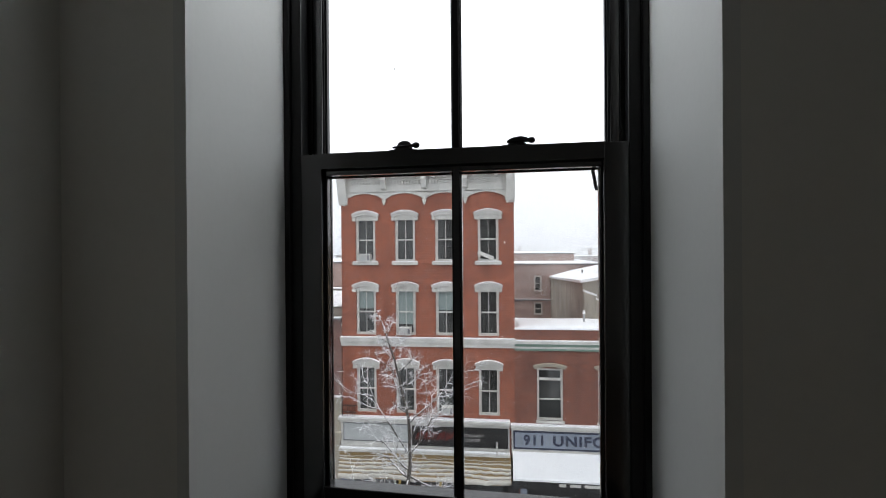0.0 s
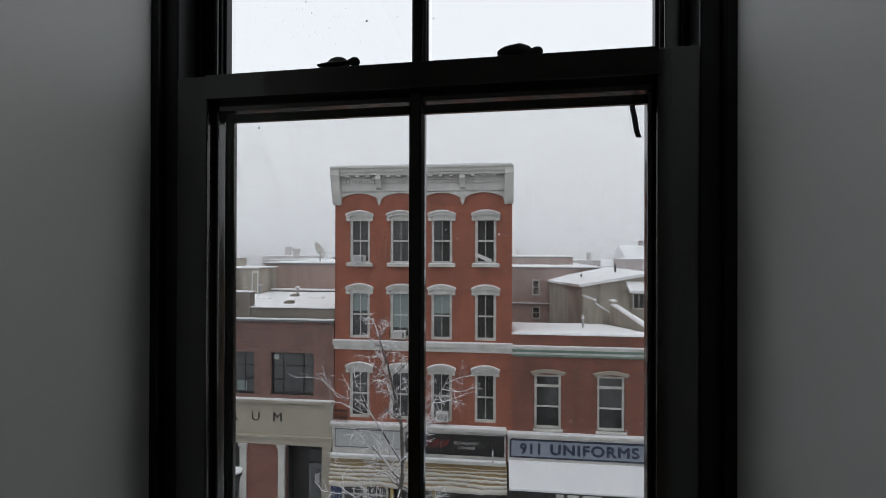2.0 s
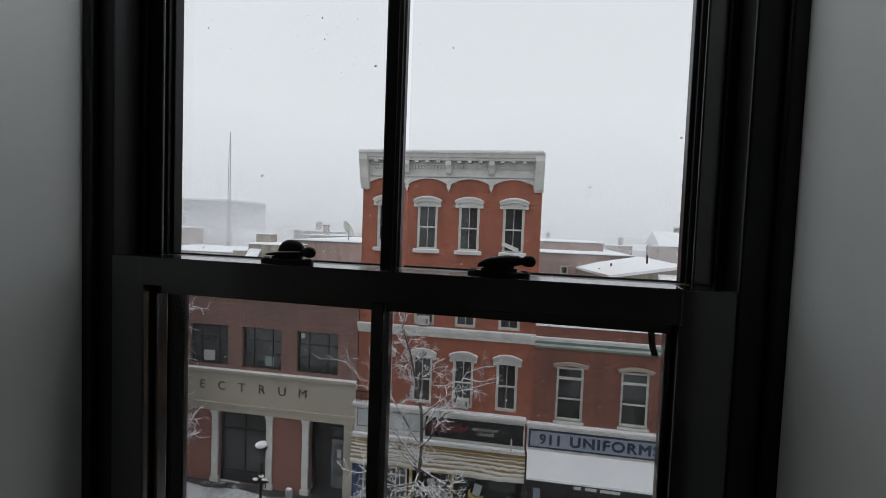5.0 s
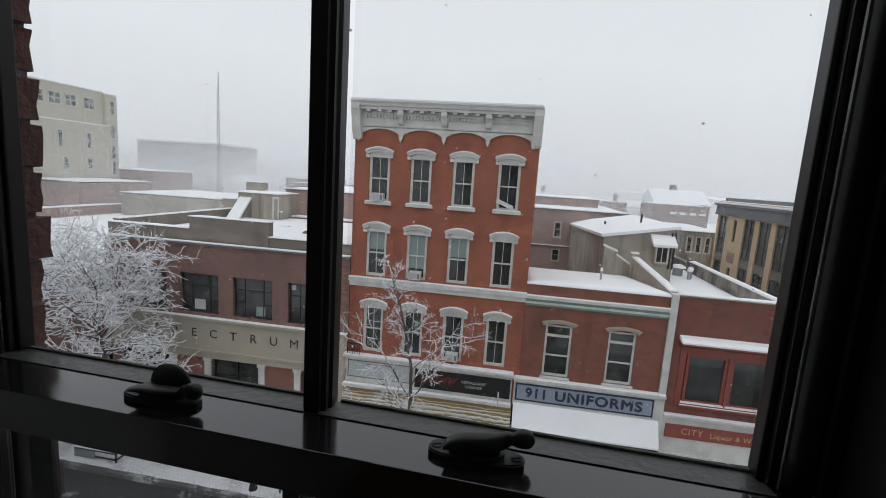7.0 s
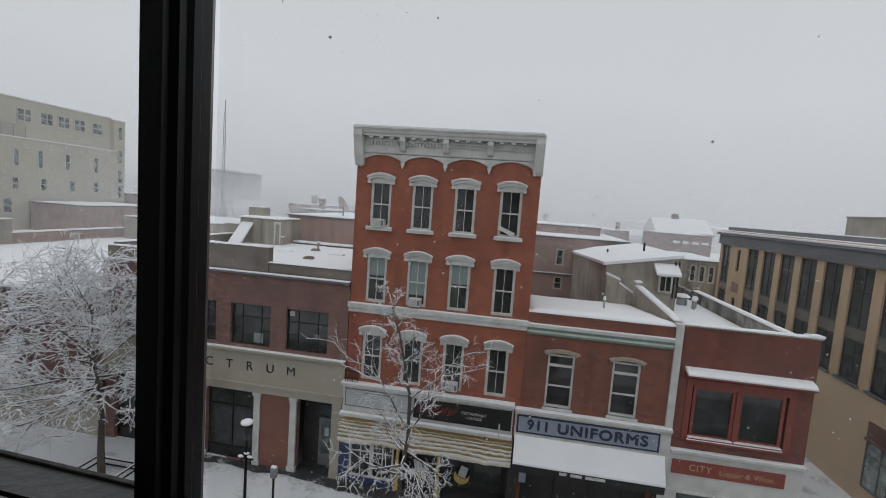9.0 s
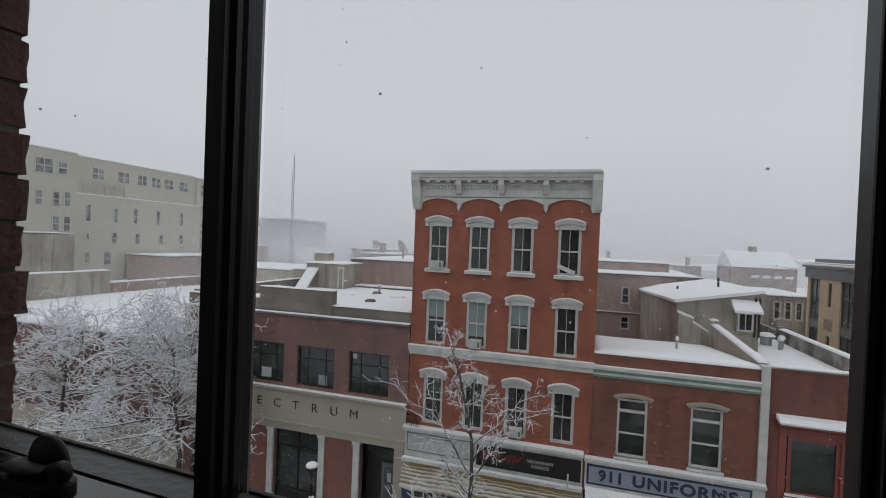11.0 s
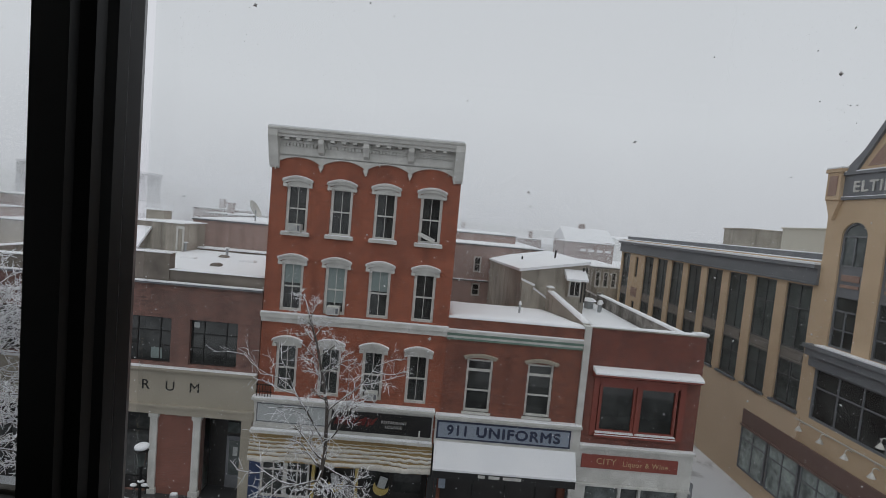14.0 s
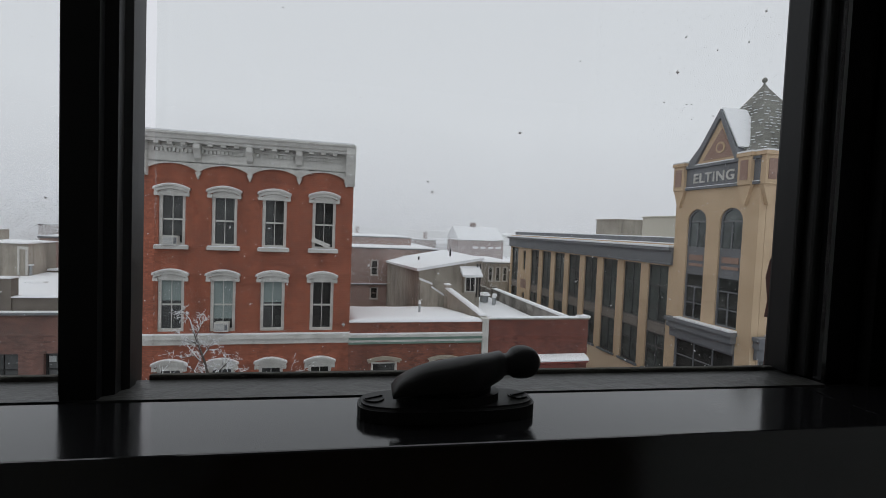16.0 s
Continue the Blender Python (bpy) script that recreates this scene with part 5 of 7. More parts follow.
def tower_face(h, m, width, letters, first=0.0):
    slots = ((0.85, 2.06), (2.85, 4.09))
    holes = [(a, b, 8.68, 14.15) for a, b in slots] + [(0.45, 4.1, 5.30, 7.62)]
    part("tower_wall", moved(wall_bm(first, width - 0.006, 0.0, 15.0, 0, 0.35, holes), m), STUCCO, h)
    for a, b in slots:
        part("arch_infill", moved(arch_hole_filler(a, b, 13.45, 14.15, 0.0, 0.2), m), STUCCO, h)
        arched_window(h, a, b, 12.15, 13.45, 0.05, m)
        sp = part("spandrel", moved(boxes((a, b, 0.10, 0.3, 10.95, 12.15)), m), GREY_TRIM, h)
        part("spandrel_panel", moved(boxes((a + 0.16, b - 0.16, 0.07, 0.10, 11.28, 11.42), (a + 0.16, b - 0.16, 0.07, 0.10, 11.56, 11.84), bevel=0.01), m), TERRA, sp)
        c = (a + b) / 2
        w = part("window", moved(boxes((a, a + 0.08, 0.08, 0.2, 8.68, 10.95), (b - 0.08, b, 0.08, 0.2, 8.68, 10.95), (a + 0.08, b - 0.08, 0.08, 0.2, 10.87, 10.95), (a + 0.08, b - 0.08, 0.08, 0.2, 8.68, 8.76), (c - 0.03, c + 0.03, 0.1, 0.18, 8.76, 10.3), (a + 0.08, b - 0.08, 0.1, 0.18, 10.25, 10.31), (a + 0.08, b - 0.08, 0.1, 0.18, 9.45, 9.5)), m), GREY_TRIM, h)
        part("pane", moved(boxes((a + 0.08, b - 0.08, 0.14, 0.15, 8.76, 10.87)), m), GLASS, w)
    # oriel cornice and wide window below
    part("bay_cornice", moved(boxes((0.05, 4.2, -0.42, 0, 8.42, 8.60), (0.12, 4.15, -0.32, 0, 8.10, 8.42), (0.2, 4.1, -0.15, 0, 7.62, 8.10), bevel=0.02), m), GREY_TRIM, h)
    part("snow", moved(boxes((0.7, 4.18, -0.40, 0, 8.60, 8.68), bevel=0.03), m), SNOW, h)
    bars = [(0.45, 0.55, 0.02, 0.14, 5.30, 7.62), (4.0, 4.1, 0.02, 0.14, 5.30, 7.62), (0.55, 4.0, 0.02, 0.14, 5.30, 5.40), (0.55, 4.0, 0.02, 0.14, 7.52, 7.62), (0.55, 4.0, 0.05, 0.12, 6.72, 6.78)]
    bars += [(0.55 + 1.15 * k - 0.03, 0.55 + 1.15 * k + 0.03, 0.05, 0.12, 5.4, 7.52) for k in (1, 2)]
    w = part("wide_window", moved(boxes(*bars), m), GREY_TRIM, h)
    part("pane", moved(boxes((0.55, 4.0, 0.09, 0.10, 5.4, 7.52)), m), GLASS, w)
    # sign band between corner piers
    band = part("sign_band", moved(boxes((0.0, width, -0.12, 0.3, 15.0, 15.12), (0.0, width, -0.05, 0.3, 15.12, 16.05), (0.0, width, -0.14, 0.3, 16.05, 16.18), bevel=0.012), m), GREY_TRIM, h, "slate grey painted sign band")
    part("snow", moved(boxes((0.5, width - 0.5, -0.13, 0.0, 16.18, 16.23), (0, width, -0.12, -0.06, 15.12, 15.15), bevel=0.012), m), SNOW, band)
    t = lettering("lettering", letters, 0.64, m @ Matrix.Translation((2.36, -0.06, 15.52)) @ Matrix.Rotation(radians(90), 4, "X"), TRIM, band, 0.03, 1.06, 1.10, "white raised letters", 0.012)
    for a, b in ((-0.05, 0.66), (3.86, 4.52)):
        p = part("pier", moved(join(boxes((a, b, -0.22, 0.2, 15.0, 16.2), (a - 0.06, b + 0.06, -0.28, 0.26, 16.2, 16.36), bevel=0.015), prism([(a, 15.0), (b, 15.0), ((a + b) / 2 + 0.06, 14.15), ((a + b) / 2 - 0.06, 14.15)], "y", -0.16, 0.1)), m), STUCCO, h)
        part("pier_panel", moved(boxes((a + 0.14, b - 0.14, -0.25, -0.22, 15.2, 16.05), bevel=0.01), m), TERRA, p)
        part("snow", moved(boxes((a - 0.05, b + 0.05, -0.27, 0.25, 16.36, 16.44), bevel=0.03), m), SNOW, p)
    # gable over the band
    a, b, c = 1.10, 3.72, 2.62
    g = part("gable", moved(prism([(a, 16.18), (b, 16.18), (c, 18.35)], "y", -0.02, 0.25), m), STUCCO, h)
    part("verge", moved(join(prism([(a - 0.30, 16.18), (a + 0.12, 16.18), (c, 18.22), (c, 18.60), (1.52, 17.05), (0.95, 16.50)], "y", -0.14, 0.3), prism([(b + 0.10, 16.18), (b - 0.14, 16.18), (c, 18.22), (c, 18.60)], "y", -0.14, 0.3)), m), GREY_TRIM, g)
    part("tympanum", moved(prism([(a + 0.55, 16.36), (b - 0.25, 16.36), (2.68, 17.70)], "y", -0.05, -0.02), m), TERRA, g)
    for rr, dep, mt in ((0.26, -0.09, STUCCO), (0.17, -0.11, TERRA)):
        part("roundel", moved(prism([(2.68 + rr * math.cos(2 * math.pi * k / 20), 16.84 + rr * math.sin(2 * math.pi * k / 20)) for k in range(20)], "y", dep, -0.05), m), mt, g)
    return a, b, c


def tower_house():
    h = thing("tower_house", "ochre stucco corner house with a pointed slate tower", "building")
    tx, ty, wdt = 24.3, 15.72, 4.85
    left = turned(tx, ty + wdt)
    front = Matrix.Translation((tx, ty, 0))
    tower_face(h, left, wdt, "ELTING")
    tower_face(h, front, wdt, "ELTING", 0.36)
    part("core", boxes((tx + 0.35, tx + wdt - 0.01, ty + 0.35, ty + wdt - 0.01, 0.0, 16.1)), STUCCO, h)
    part("front_wing", boxes((tx + wdt, tx + wdt + 12, ty + 0.4, ty + 12, 0, 12.2)), STUCCO, h)
    # roof: a pyramid that sweeps up to a finial, with cross gables
    cx, cy = tx + wdt / 2, ty + wdt / 2
    bm = bmesh.new()
    prof = ((2.42, 16.15), (1.75, 17.0), (1.25, 18.0), (0.82, 18.75), (0.40, 19.4), (0.12, 19.85), (0.03, 20.05))
    prev = None
    for r, z in prof:
        ring = [bm.verts.new((cx + sx * r, cy + sy * r, z)) for sx, sy in ((-1, -1), (1, -1), (1, 1), (-1, 1))]
        if prev:
            for k in range(4):
                bm.faces.new((prev[k], prev[(k + 1) % 4], ring[(k + 1) % 4], ring[k]))
        prev = ring
    bm.faces.new(prev)
    roof = part("roof", bm, SLATE, h, "grey slate roof dusted with snow")
    for m in (left, front):
        part("gable_roof", moved(prism([(0.80, 16.12), (4.0, 16.12), (2.62, 18.58)], "y", 0.28, 2.3), m), SLATE, roof)
        part("snow", moved(prism([(2.63, 18.60), (3.62, 16.70), (3.68, 16.74), (2.65, 18.68)], "y", -0.05, 1.3), m), SNOW, roof, "snow on the gable's slope")
    # shingle courses with snow on their edges
    for k in range(22):
        z = 16.3 + 0.155 * k
        i = max(j for j in range(len(prof)) if prof[j][1] <= z)
        (r0, z0), (r1, z1) = prof[i], prof[i + 1]
        r = r0 + (r1 - r0) * (z - z0) / (z1 - z0)
        for sx, sy in ((-1, 0), (0, -1)):
            n = max(2, int(r * 2 / 0.28))
            for q in range(n):
                if random.random() < 0.45:
                    continue
                u = -r + 2 * r * (q + random.random() * 0.5) / n
                ln = random.uniform(0.08, 0.26)
                if sx:
                    part("snow", boxes((cx - r - 0.035, cx - r + 0.03, cy + u, cy + u + ln, z, z + 0.035)), SNOW, roof)
                else:
                    part("snow", boxes((cx + u, cx + u + ln, cy - r - 0.035, cy - r + 0.03, z, z + 0.035)), SNOW, roof)
    fin = bmesh.new()
    bmesh.ops.create_uvsphere(fin, u_segments=12, v_segments=8, radius=0.12, matrix=Matrix.Translation((cx, cy, 20.22)))
    bmesh.ops.create_cone(fin, segments=10, radius1=0.05, radius2=0.03, depth=0.5, cap_ends=True, matrix=Matrix.Translation((cx, cy, 20.1)))
    part("finial", fin, SLATE, roof, smooth=True)
    # ground floor shop along the side
    part("shop_fascia", moved(boxes((-3.6, wdt, -0.10, 0, 3.25, 4.05), (-3.6, wdt, -0.2, 0, 3.15, 3.25), bevel=0.01), left), mottled("brown_fascia", (0.16, 0.10, 0.085), (0.2, 0.13, 0.11), 0.6), h, "brown painted shop fascia")
    for k in range(4):
        a = -3.5 + 2.05 * k
        w = part("shop_window", moved(boxes((a, a + 0.08, -0.14, 0, 0.9, 3.15), (a + 1.85, a + 1.93, -0.14, 0, 0.9, 3.15), (a + 0.92, a + 0.98, -0.13, 0, 0.98, 3.15), (a + 0.08, a + 1.85, -0.14, 0, 0.9, 0.98), (a + 0.08, a + 1.85, -0.13, 0, 2.5, 2.56)), left), GREY_TRIM, h)
        part("pane", moved(boxes((a + 0.08, a + 1.85, -0.10, -0.09, 0.98, 3.15)), left), GLASS_BRIGHT, w)
    sign = part("tortilla_sign", moved(boxes((-0.25, 4.0, -0.3, -0.22, 3.48, 4.18)), front), SIGN_BLACK, h, "black shop sign with white letters")
    lettering("lettering", "TORTILLERIA", 0.46, front @ Matrix.Translation((1.80, -0.31, 3.84)) @ Matrix.Rotation(radians(90), 4, "X"), TRIM, sign, 0.01, 0.95, 1.08)
    part("conduit", moved(boxes((-0.2, wdt + 0.1, -0.06, -0.02, 4.98, 5.03)), left), TRIM, h, "pale cable conduit along the wall")
    part("conduit", moved(boxes((0.0, 4.0, -0.06, -0.02, 4.98, 5.03)), front), TRIM, h)
    # swan-neck lamps
    for m, u, z in ((left, 0.36, 4.78), (left, 1.53, 4.77), (left, 2.75, 4.72), (left, 3.94, 4.62), (front, 0.75, 4.62), (front, 1.9, 4.62), (left, 4.1, 5.84), (front, 0.95, 5.95)):
        lamp = thing("swan_neck_lamp", "white swan-neck lamp on the ochre wall, unlit", "wall lamp", "swan-neck lamps")
        arm = bmesh.new()
        prev = None
        for i in range(11):
            s = i / 10
            p = Vector((u + 0.05 * s, -0.32 * math.sin(s * 1.57), z + 0.16 + 0.14 * math.sin(s * 3.0) - 0.10 * s))
            ring = [arm.verts.new(p + Vector((0.022 * math.cos(a), 0, 0.022 * math.sin(a)))) for a in (0, 1.57, 3.14, 4.71)]
            if prev:
                for k in range(4):
                    arm.faces.new((prev[k], prev[(k + 1) % 4], ring[(k + 1) % 4], ring[k]))
            prev = ring
        part("arm", moved(arm, m), TRIM, lamp)
        shade = bmesh.new()
        bmesh.ops.create_cone(shade, segments=16, radius1=0.14, radius2=0.03, depth=0.2, cap_ends=True, matrix=Matrix.Translation((u + 0.05, -0.32, z - 0.02)))
        part("shade", moved(shade, m), TRIM, lamp, "white conical shade", smooth=False)


tower_house()


# ---- long ochre side building ----
def side_building():
    h = thing("ochre_side_building", "long ochre office building with rows of tall windows", "building")
    m = turned(24.3, 43.2)
    ln = 43.2 - 20.57
    bays = 10
    step = ln / bays
    holes = []
    for k in range(bays):
        a, b = k * step + 0.38, (k + 1) * step - 0.28
        if k == 1:
            c = (a + b) / 2
            holes += [(c - 0.28, c + 0.28, 9.2, 10.9), (c - 0.28, c + 0.28, 5.6, 7.1)]
            continue
        holes += [(a, b, 5.32, 11.12)]
    part("front_wall", moved(wall_bm(0, ln, 0, 12.3, 0, 0.35, holes), m), STUCCO, h)
    part("body", moved(boxes((0.02, ln, 0.36, 14, 0, 12.25)), m), STUCCO_LOW, h)
    part("base_wall", moved(boxes((0, ln, -0.05, 0, 0, 5.15)), m), STUCCO_LOW, h, "plain tan lower wall")
    for k in range(bays):
        a, b = k * step + 0.38, (k + 1) * step - 0.28
        if k == 1:
            c = (a + b) / 2
            for z0, z1 in ((9.2, 10.9), (5.6, 7.1)):
                w = part("window", moved(boxes((c - 0.28, c - 0.22, 0.1, 0.2, z0, z1), (c + 0.22, c + 0.28, 0.1, 0.2, z0, z1), (c - 0.22, c + 0.22, 0.1, 0.2, z1 - 0.06, z1), (c - 0.22, c + 0.22, 0.1, 0.2, z0, z0 + 0.06)), m), FRAME_DARK, h)
                part("pane", moved(boxes((c - 0.22, c + 0.22, 0.15, 0.16, z0 + 0.06, z1 - 0.06)), m), GLASS_PALE, w)
            part("spandrel", moved(boxes((c - 0.6, c + 0.6, -0.03, 0.0, 7.5, 8.3), bevel=0.01), m), TERRA, h)
            continue
        part("spandrel", moved(boxes((a, b, 0.10, 0.34, 7.42, 8.0), (a, b, 0.06, 0.10, 7.42, 7.5), (a, b, 0.06, 0.10, 7.92, 8.0), (a + 0.15, b - 0.15, 0.07, 0.10, 7.58, 7.84)), m), mottled("grey_brown_panel", (0.17, 0.155, 0.14), (0.25, 0.225, 0.20), 0.7, 2.0, 10.0) if k == 0 else bpy.data.materials["grey_brown_panel"], h)
        for z0, z1 in ((8.0, 11.12), (5.32, 7.42)):
            c, zm = (a + b) / 2, z0 + (z1 - z0) * 0.62
            w = part("window", moved(boxes((a, a + 0.07, 0.1, 0.2, z0, z1), (b - 0.07, b, 0.1, 0.2, z0, z1), (a + 0.07, b - 0.07, 0.1, 0.2, z1 - 0.07, z1), (a + 0.07, b - 0.07, 0.1, 0.2, z0, z0 + 0.08), (c - 0.03, c + 0.03, 0.11, 0.19, z0 + 0.08, z1 - 0.07), (a + 0.07, b - 0.07, 0.11, 0.19, zm, zm + 0.06)), m), FRAME_DARK, h)
            part("pane", moved(boxes((a + 0.07, b - 0.07, 0.15, 0.16, z0 + 0.08, z1 - 0.07)), m), GLASS_PALE, w)
        part("sill", moved(boxes((a - 0.1, b + 0.1, -0.12, 0.12, 5.2, 5.32)), m), GREY_TRIM, h)
    part("cornice", moved(boxes((-0.3, ln, -0.30, 0.2, 11.95, 12.12), (-0.2, ln, -0.12, 0.2, 11.30, 11.95), (-0.2, ln, -0.18, 0.2, 11.2, 11.3), bevel=0.015), m), GREY_TRIM, h, "slate grey cornice")
    part("snow", moved(boxes((-0.3, ln, -0.31, 0.0, 12.12, 12.24), (-0.2, ln, 0.0, 0.5, 12.301, 12.36), bevel=0.03), m), SNOW, h)
    part("roof_edge", moved(boxes((-0.2, ln, 0.5, 0.9, 12.25, 12.62)), m), GREY_TRIM, h)
    part("roof", moved(boxes((0, ln, 0.9, 13.8, 12.25, 12.36)), m), SNOW, h, "flat roof under snow")
    part("snow", moved(boxes((-0.2, ln, 0.48, 0.92, 12.62, 12.68), bevel=0.02), m), SNOW, h)
    for u, d, w, hh, mt in ((11.1, 2.5, 2.9, 1.38, CONCRETE), (16.6, 2.5, 4.6, 1.5, PALE)):
        box_ob = part("roof_unit", moved(boxes((u, u + w, d, d + 2.2, 12.36, 12.36 + hh), (u - 0.06, u + w + 0.06, d - 0.06, d + 2.26, 12.36 + hh, 12.44 + hh), bevel=0.02), m), mt, None)
        tagged(box_ob, "pale square plant housing on the flat roof", "roof unit")


side_building()


# ---- roofs behind the fronts ----
def plain_house(label, x0, x1, y0, y1, z0, z1, mat, parapet=0.25, windows=(), category="building", snow=0.12, name="back_house"):
    h = thing(name, label, category, "houses behind the street")
    holes = [(a, b, c, d) for a, b, c, d in windows]
    part("front_wall", wall_bm(x0, x1, z0, z1, y0, 0.3, holes), mat, h)
    part("body", boxes((x0, x1, y0 + 0.32, y1, z0, z1)), mat, h)
    for a, b, c, d in windows:
        w = part("window", boxes((a, a + 0.12, y0 + 0.02, y0 + 0.2, c, d), (b - 0.12, b, y0 + 0.02, y0 + 0.2, c, d), (a, b, y0 + 0.02, y0 + 0.2, d - 0.12, d), (a, b, y0 - 0.06, y0 + 0.2, c, c + 0.12), (a, b, y0 + 0.12, y0 + 0.18, (c + d) / 2 - 0.03, (c + d) / 2 + 0.03)), TRIM, h)
        part("pane", boxes((a + 0.07, b - 0.07, y0 + 0.15, y0 + 0.16, c, d)), GLASS, w)
    part("coping", boxes((x0 - 0.08, x1 + 0.08, y0 - 0.08, y0 + 0.25, z1 - 0.02, z1 + 0.08)), GREY_TRIM, h)
    part("roof", snow_cap(x0 - 0.06, x1 + 0.06, y0 - 0.05, y1, z1 + 0.08, snow, x0, 0.8), SNOW, h, "flat roof under snow", smooth=True)
    return h


def rendered_shed():
    h = thing("rendered_back_house", "grey rendered back house with a snowy sloping roof", "building", "houses behind the street")
    p = {k: Vector(v) for k, v in dict(a=(12.05, 26.5, 10.12), b=(15.78, 26.5, 10.82), c=(15.78, 37, 10.75), d=(12.0, 46, 9.2)).items()}
    bm = bmesh.new()
    top = [bm.verts.new(p[k]) for k in "abcd"]
    low = [bm.verts.new((p[k].x, p[k].y, 4)) for k in "abcd"]
    for i in range(4):
        bm.faces.new((low[i], low[(i + 1) % 4], top[(i + 1) % 4], top[i]))
    bm.faces.new(top)
    bmesh.ops.recalc_face_normals(bm, faces=bm.faces[:])
    part("wall", bm, CONCRETE, h, "streaked grey rendered wall")
    bm = bmesh.new()
    over = 0.15
    q = [Vector((12.05 - over, 26.5 - over, 10.10)), Vector((15.78 + over, 26.5 - over, 10.83)), Vector((15.78 + over, 37, 10.76)), Vector((12.0 - over, 46, 9.2))]
    lo = [bm.verts.new(v) for v in q]
    hi = [bm.verts.new(v + Vector((0, 0, 0.16))) for v in q]
    for i in range(4):
        bm.faces.new((lo[i], lo[(i + 1) % 4], hi[(i + 1) % 4], hi[i]))
    bm.faces.new(hi)
    bm.faces.new(lo[::-1])
    part("roof", bm, SNOW, h, "sloping roof under snow")
    d = part("dormer", boxes((14.68, 15.42, 26.05, 26.5, 8.9, 9.95)), CONCRETE, h)
    part("pane", boxes((14.78, 15.32, 26.02, 26.05, 9.0, 9.8)), GLASS, d)
    part("window_frame", boxes((14.72, 14.79, 26.0, 26.05, 8.95, 9.86), (15.31, 15.38, 26.0, 26.05, 8.95, 9.86), (14.79, 15.31, 26.0, 26.05, 9.79, 9.86), (14.79, 15.31, 26.0, 26.05, 8.95, 9.02), (15.03, 15.07, 26.0, 26.05, 9.02, 9.79)), TRIM, d)
    part("snow", prism([(25.75, 9.86), (25.75, 9.98), (26.5, 10.45), (26.5, 10.2)], "x", 14.5, 15.72), SNOW, d)
    part("door_frame", boxes((15.55, 15.62, 26.40, 26.49, 8.6, 10.6), (15.74, 15.80, 26.40, 26.49, 8.6, 10.6)), SIGN_BLACK, h)
    for x, y, z in ((13.2, 33.0, 10.1), (14.9, 30.5, 10.85)):
        part("pipe", boxes((x - 0.05, x + 0.05, y - 0.05, y + 0.05, z - 0.3, z + 0.45)), SIGN_BLACK, h)


rendered_shed()
party = thing("party_wall", "stepped rendered party wall capped with snow", "parapet")
for k, (y0, y1, z, z1) in enumerate(((18.9, 25.4, 8.90, 9.22), (25.4, 25.75, 9.42, 9.42))):
    part("wall_step", prism([(y0, 7.0), (y1, 7.0), (y1, z1), (y0, z)], "x", 13.42, 13.70), CONCRETE, party)
    cap = snow_cap(13.38, 13.74, y0 - 0.02, y1 + 0.02, z, 0.11, k)
    for v in cap.verts:
        v.co.z += (z1 - z) * (v.co.y - y0) / (y1 - y0)
    part("snow", cap, SNOW, party, smooth=True)
part("raking_wall", prism([(12.05, 7.0), (13.42, 7.0), (13.42, 8.72), (12.72, 9.18), (12.72, 9.36), (12.05, 9.62)], "y", 25.95, 26.22), CONCRETE, party, "stepped raking wall with loose coping")
part("snow", join(prism([(13.46, 8.72), (12.70, 9.20), (12.70, 9.32), (13.46, 8.84)], "y", 25.92, 26.25), prism([(12.76, 9.36), (12.0, 9.64), (12.0, 9.76), (12.76, 9.48)], "y", 25.92, 26.25)), SNOW, party)
for x, y, z, r in ((16.95, 29.0, 7.9, 0.28), (17.2, 27.8, 7.9, 0.10), (11.3, 22.0, 8.45, 0.05), (17.45, 28.4, 7.9, 0.12)):
    flue = thing("roof_vent", "snow-capped metal vent pipe on the roof", "vent pipe", "roof vents")
    c = bmesh.new()
    bmesh.ops.create_cone(c, segments=16, radius1=r, radius2=r, depth=0.5, cap_ends=True, matrix=Matrix.Translation((x, y, z + 0.25)))
    part("pipe", c, GALV, flue)
    c = bmesh.new()
    bmesh.ops.create_cone(c, segments=16, radius1=r * 1.6, radius2=r * 0.9, depth=0.16, cap_ends=True, matrix=Matrix.Translation((x, y, z + 0.56)))
    part("cap", c, SNOW, flue)

brown = plain_house("brown brick back house with a snowy flat roof", 6.0, 16.6, 42, 56, 0, 10.6, BRICK_BACK, windows=((7.95, 8.6, 8.1, 9.6), (10.5, 11.2, 8.15, 9.6), (7.95, 8.6, 5.9, 7.15), (10.5, 11.25, 6.0, 7.15)))
part("string_course", boxes((6.0, 12.0, 41.9, 42, 7.32, 7.42)), GREY_TRIM, brown)
part("snow", boxes((6.0, 12.0, 41.88, 42, 7.42, 7.48)), SNOW, brown)
plain_house("brown roof storey with a snowy flat roof", 6.0, 14.9, 47, 56, 10.6, 11.5, BRICK_BACK)
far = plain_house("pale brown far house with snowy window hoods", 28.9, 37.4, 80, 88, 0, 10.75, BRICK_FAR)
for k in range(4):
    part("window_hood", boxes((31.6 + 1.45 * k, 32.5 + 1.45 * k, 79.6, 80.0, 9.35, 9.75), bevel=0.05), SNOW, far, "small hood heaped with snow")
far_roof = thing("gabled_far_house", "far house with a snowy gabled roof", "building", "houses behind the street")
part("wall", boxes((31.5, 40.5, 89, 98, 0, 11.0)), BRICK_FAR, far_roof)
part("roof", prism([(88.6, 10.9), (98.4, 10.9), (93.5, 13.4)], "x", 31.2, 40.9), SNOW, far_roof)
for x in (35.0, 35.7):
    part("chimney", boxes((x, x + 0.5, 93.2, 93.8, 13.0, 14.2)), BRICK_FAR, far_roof)
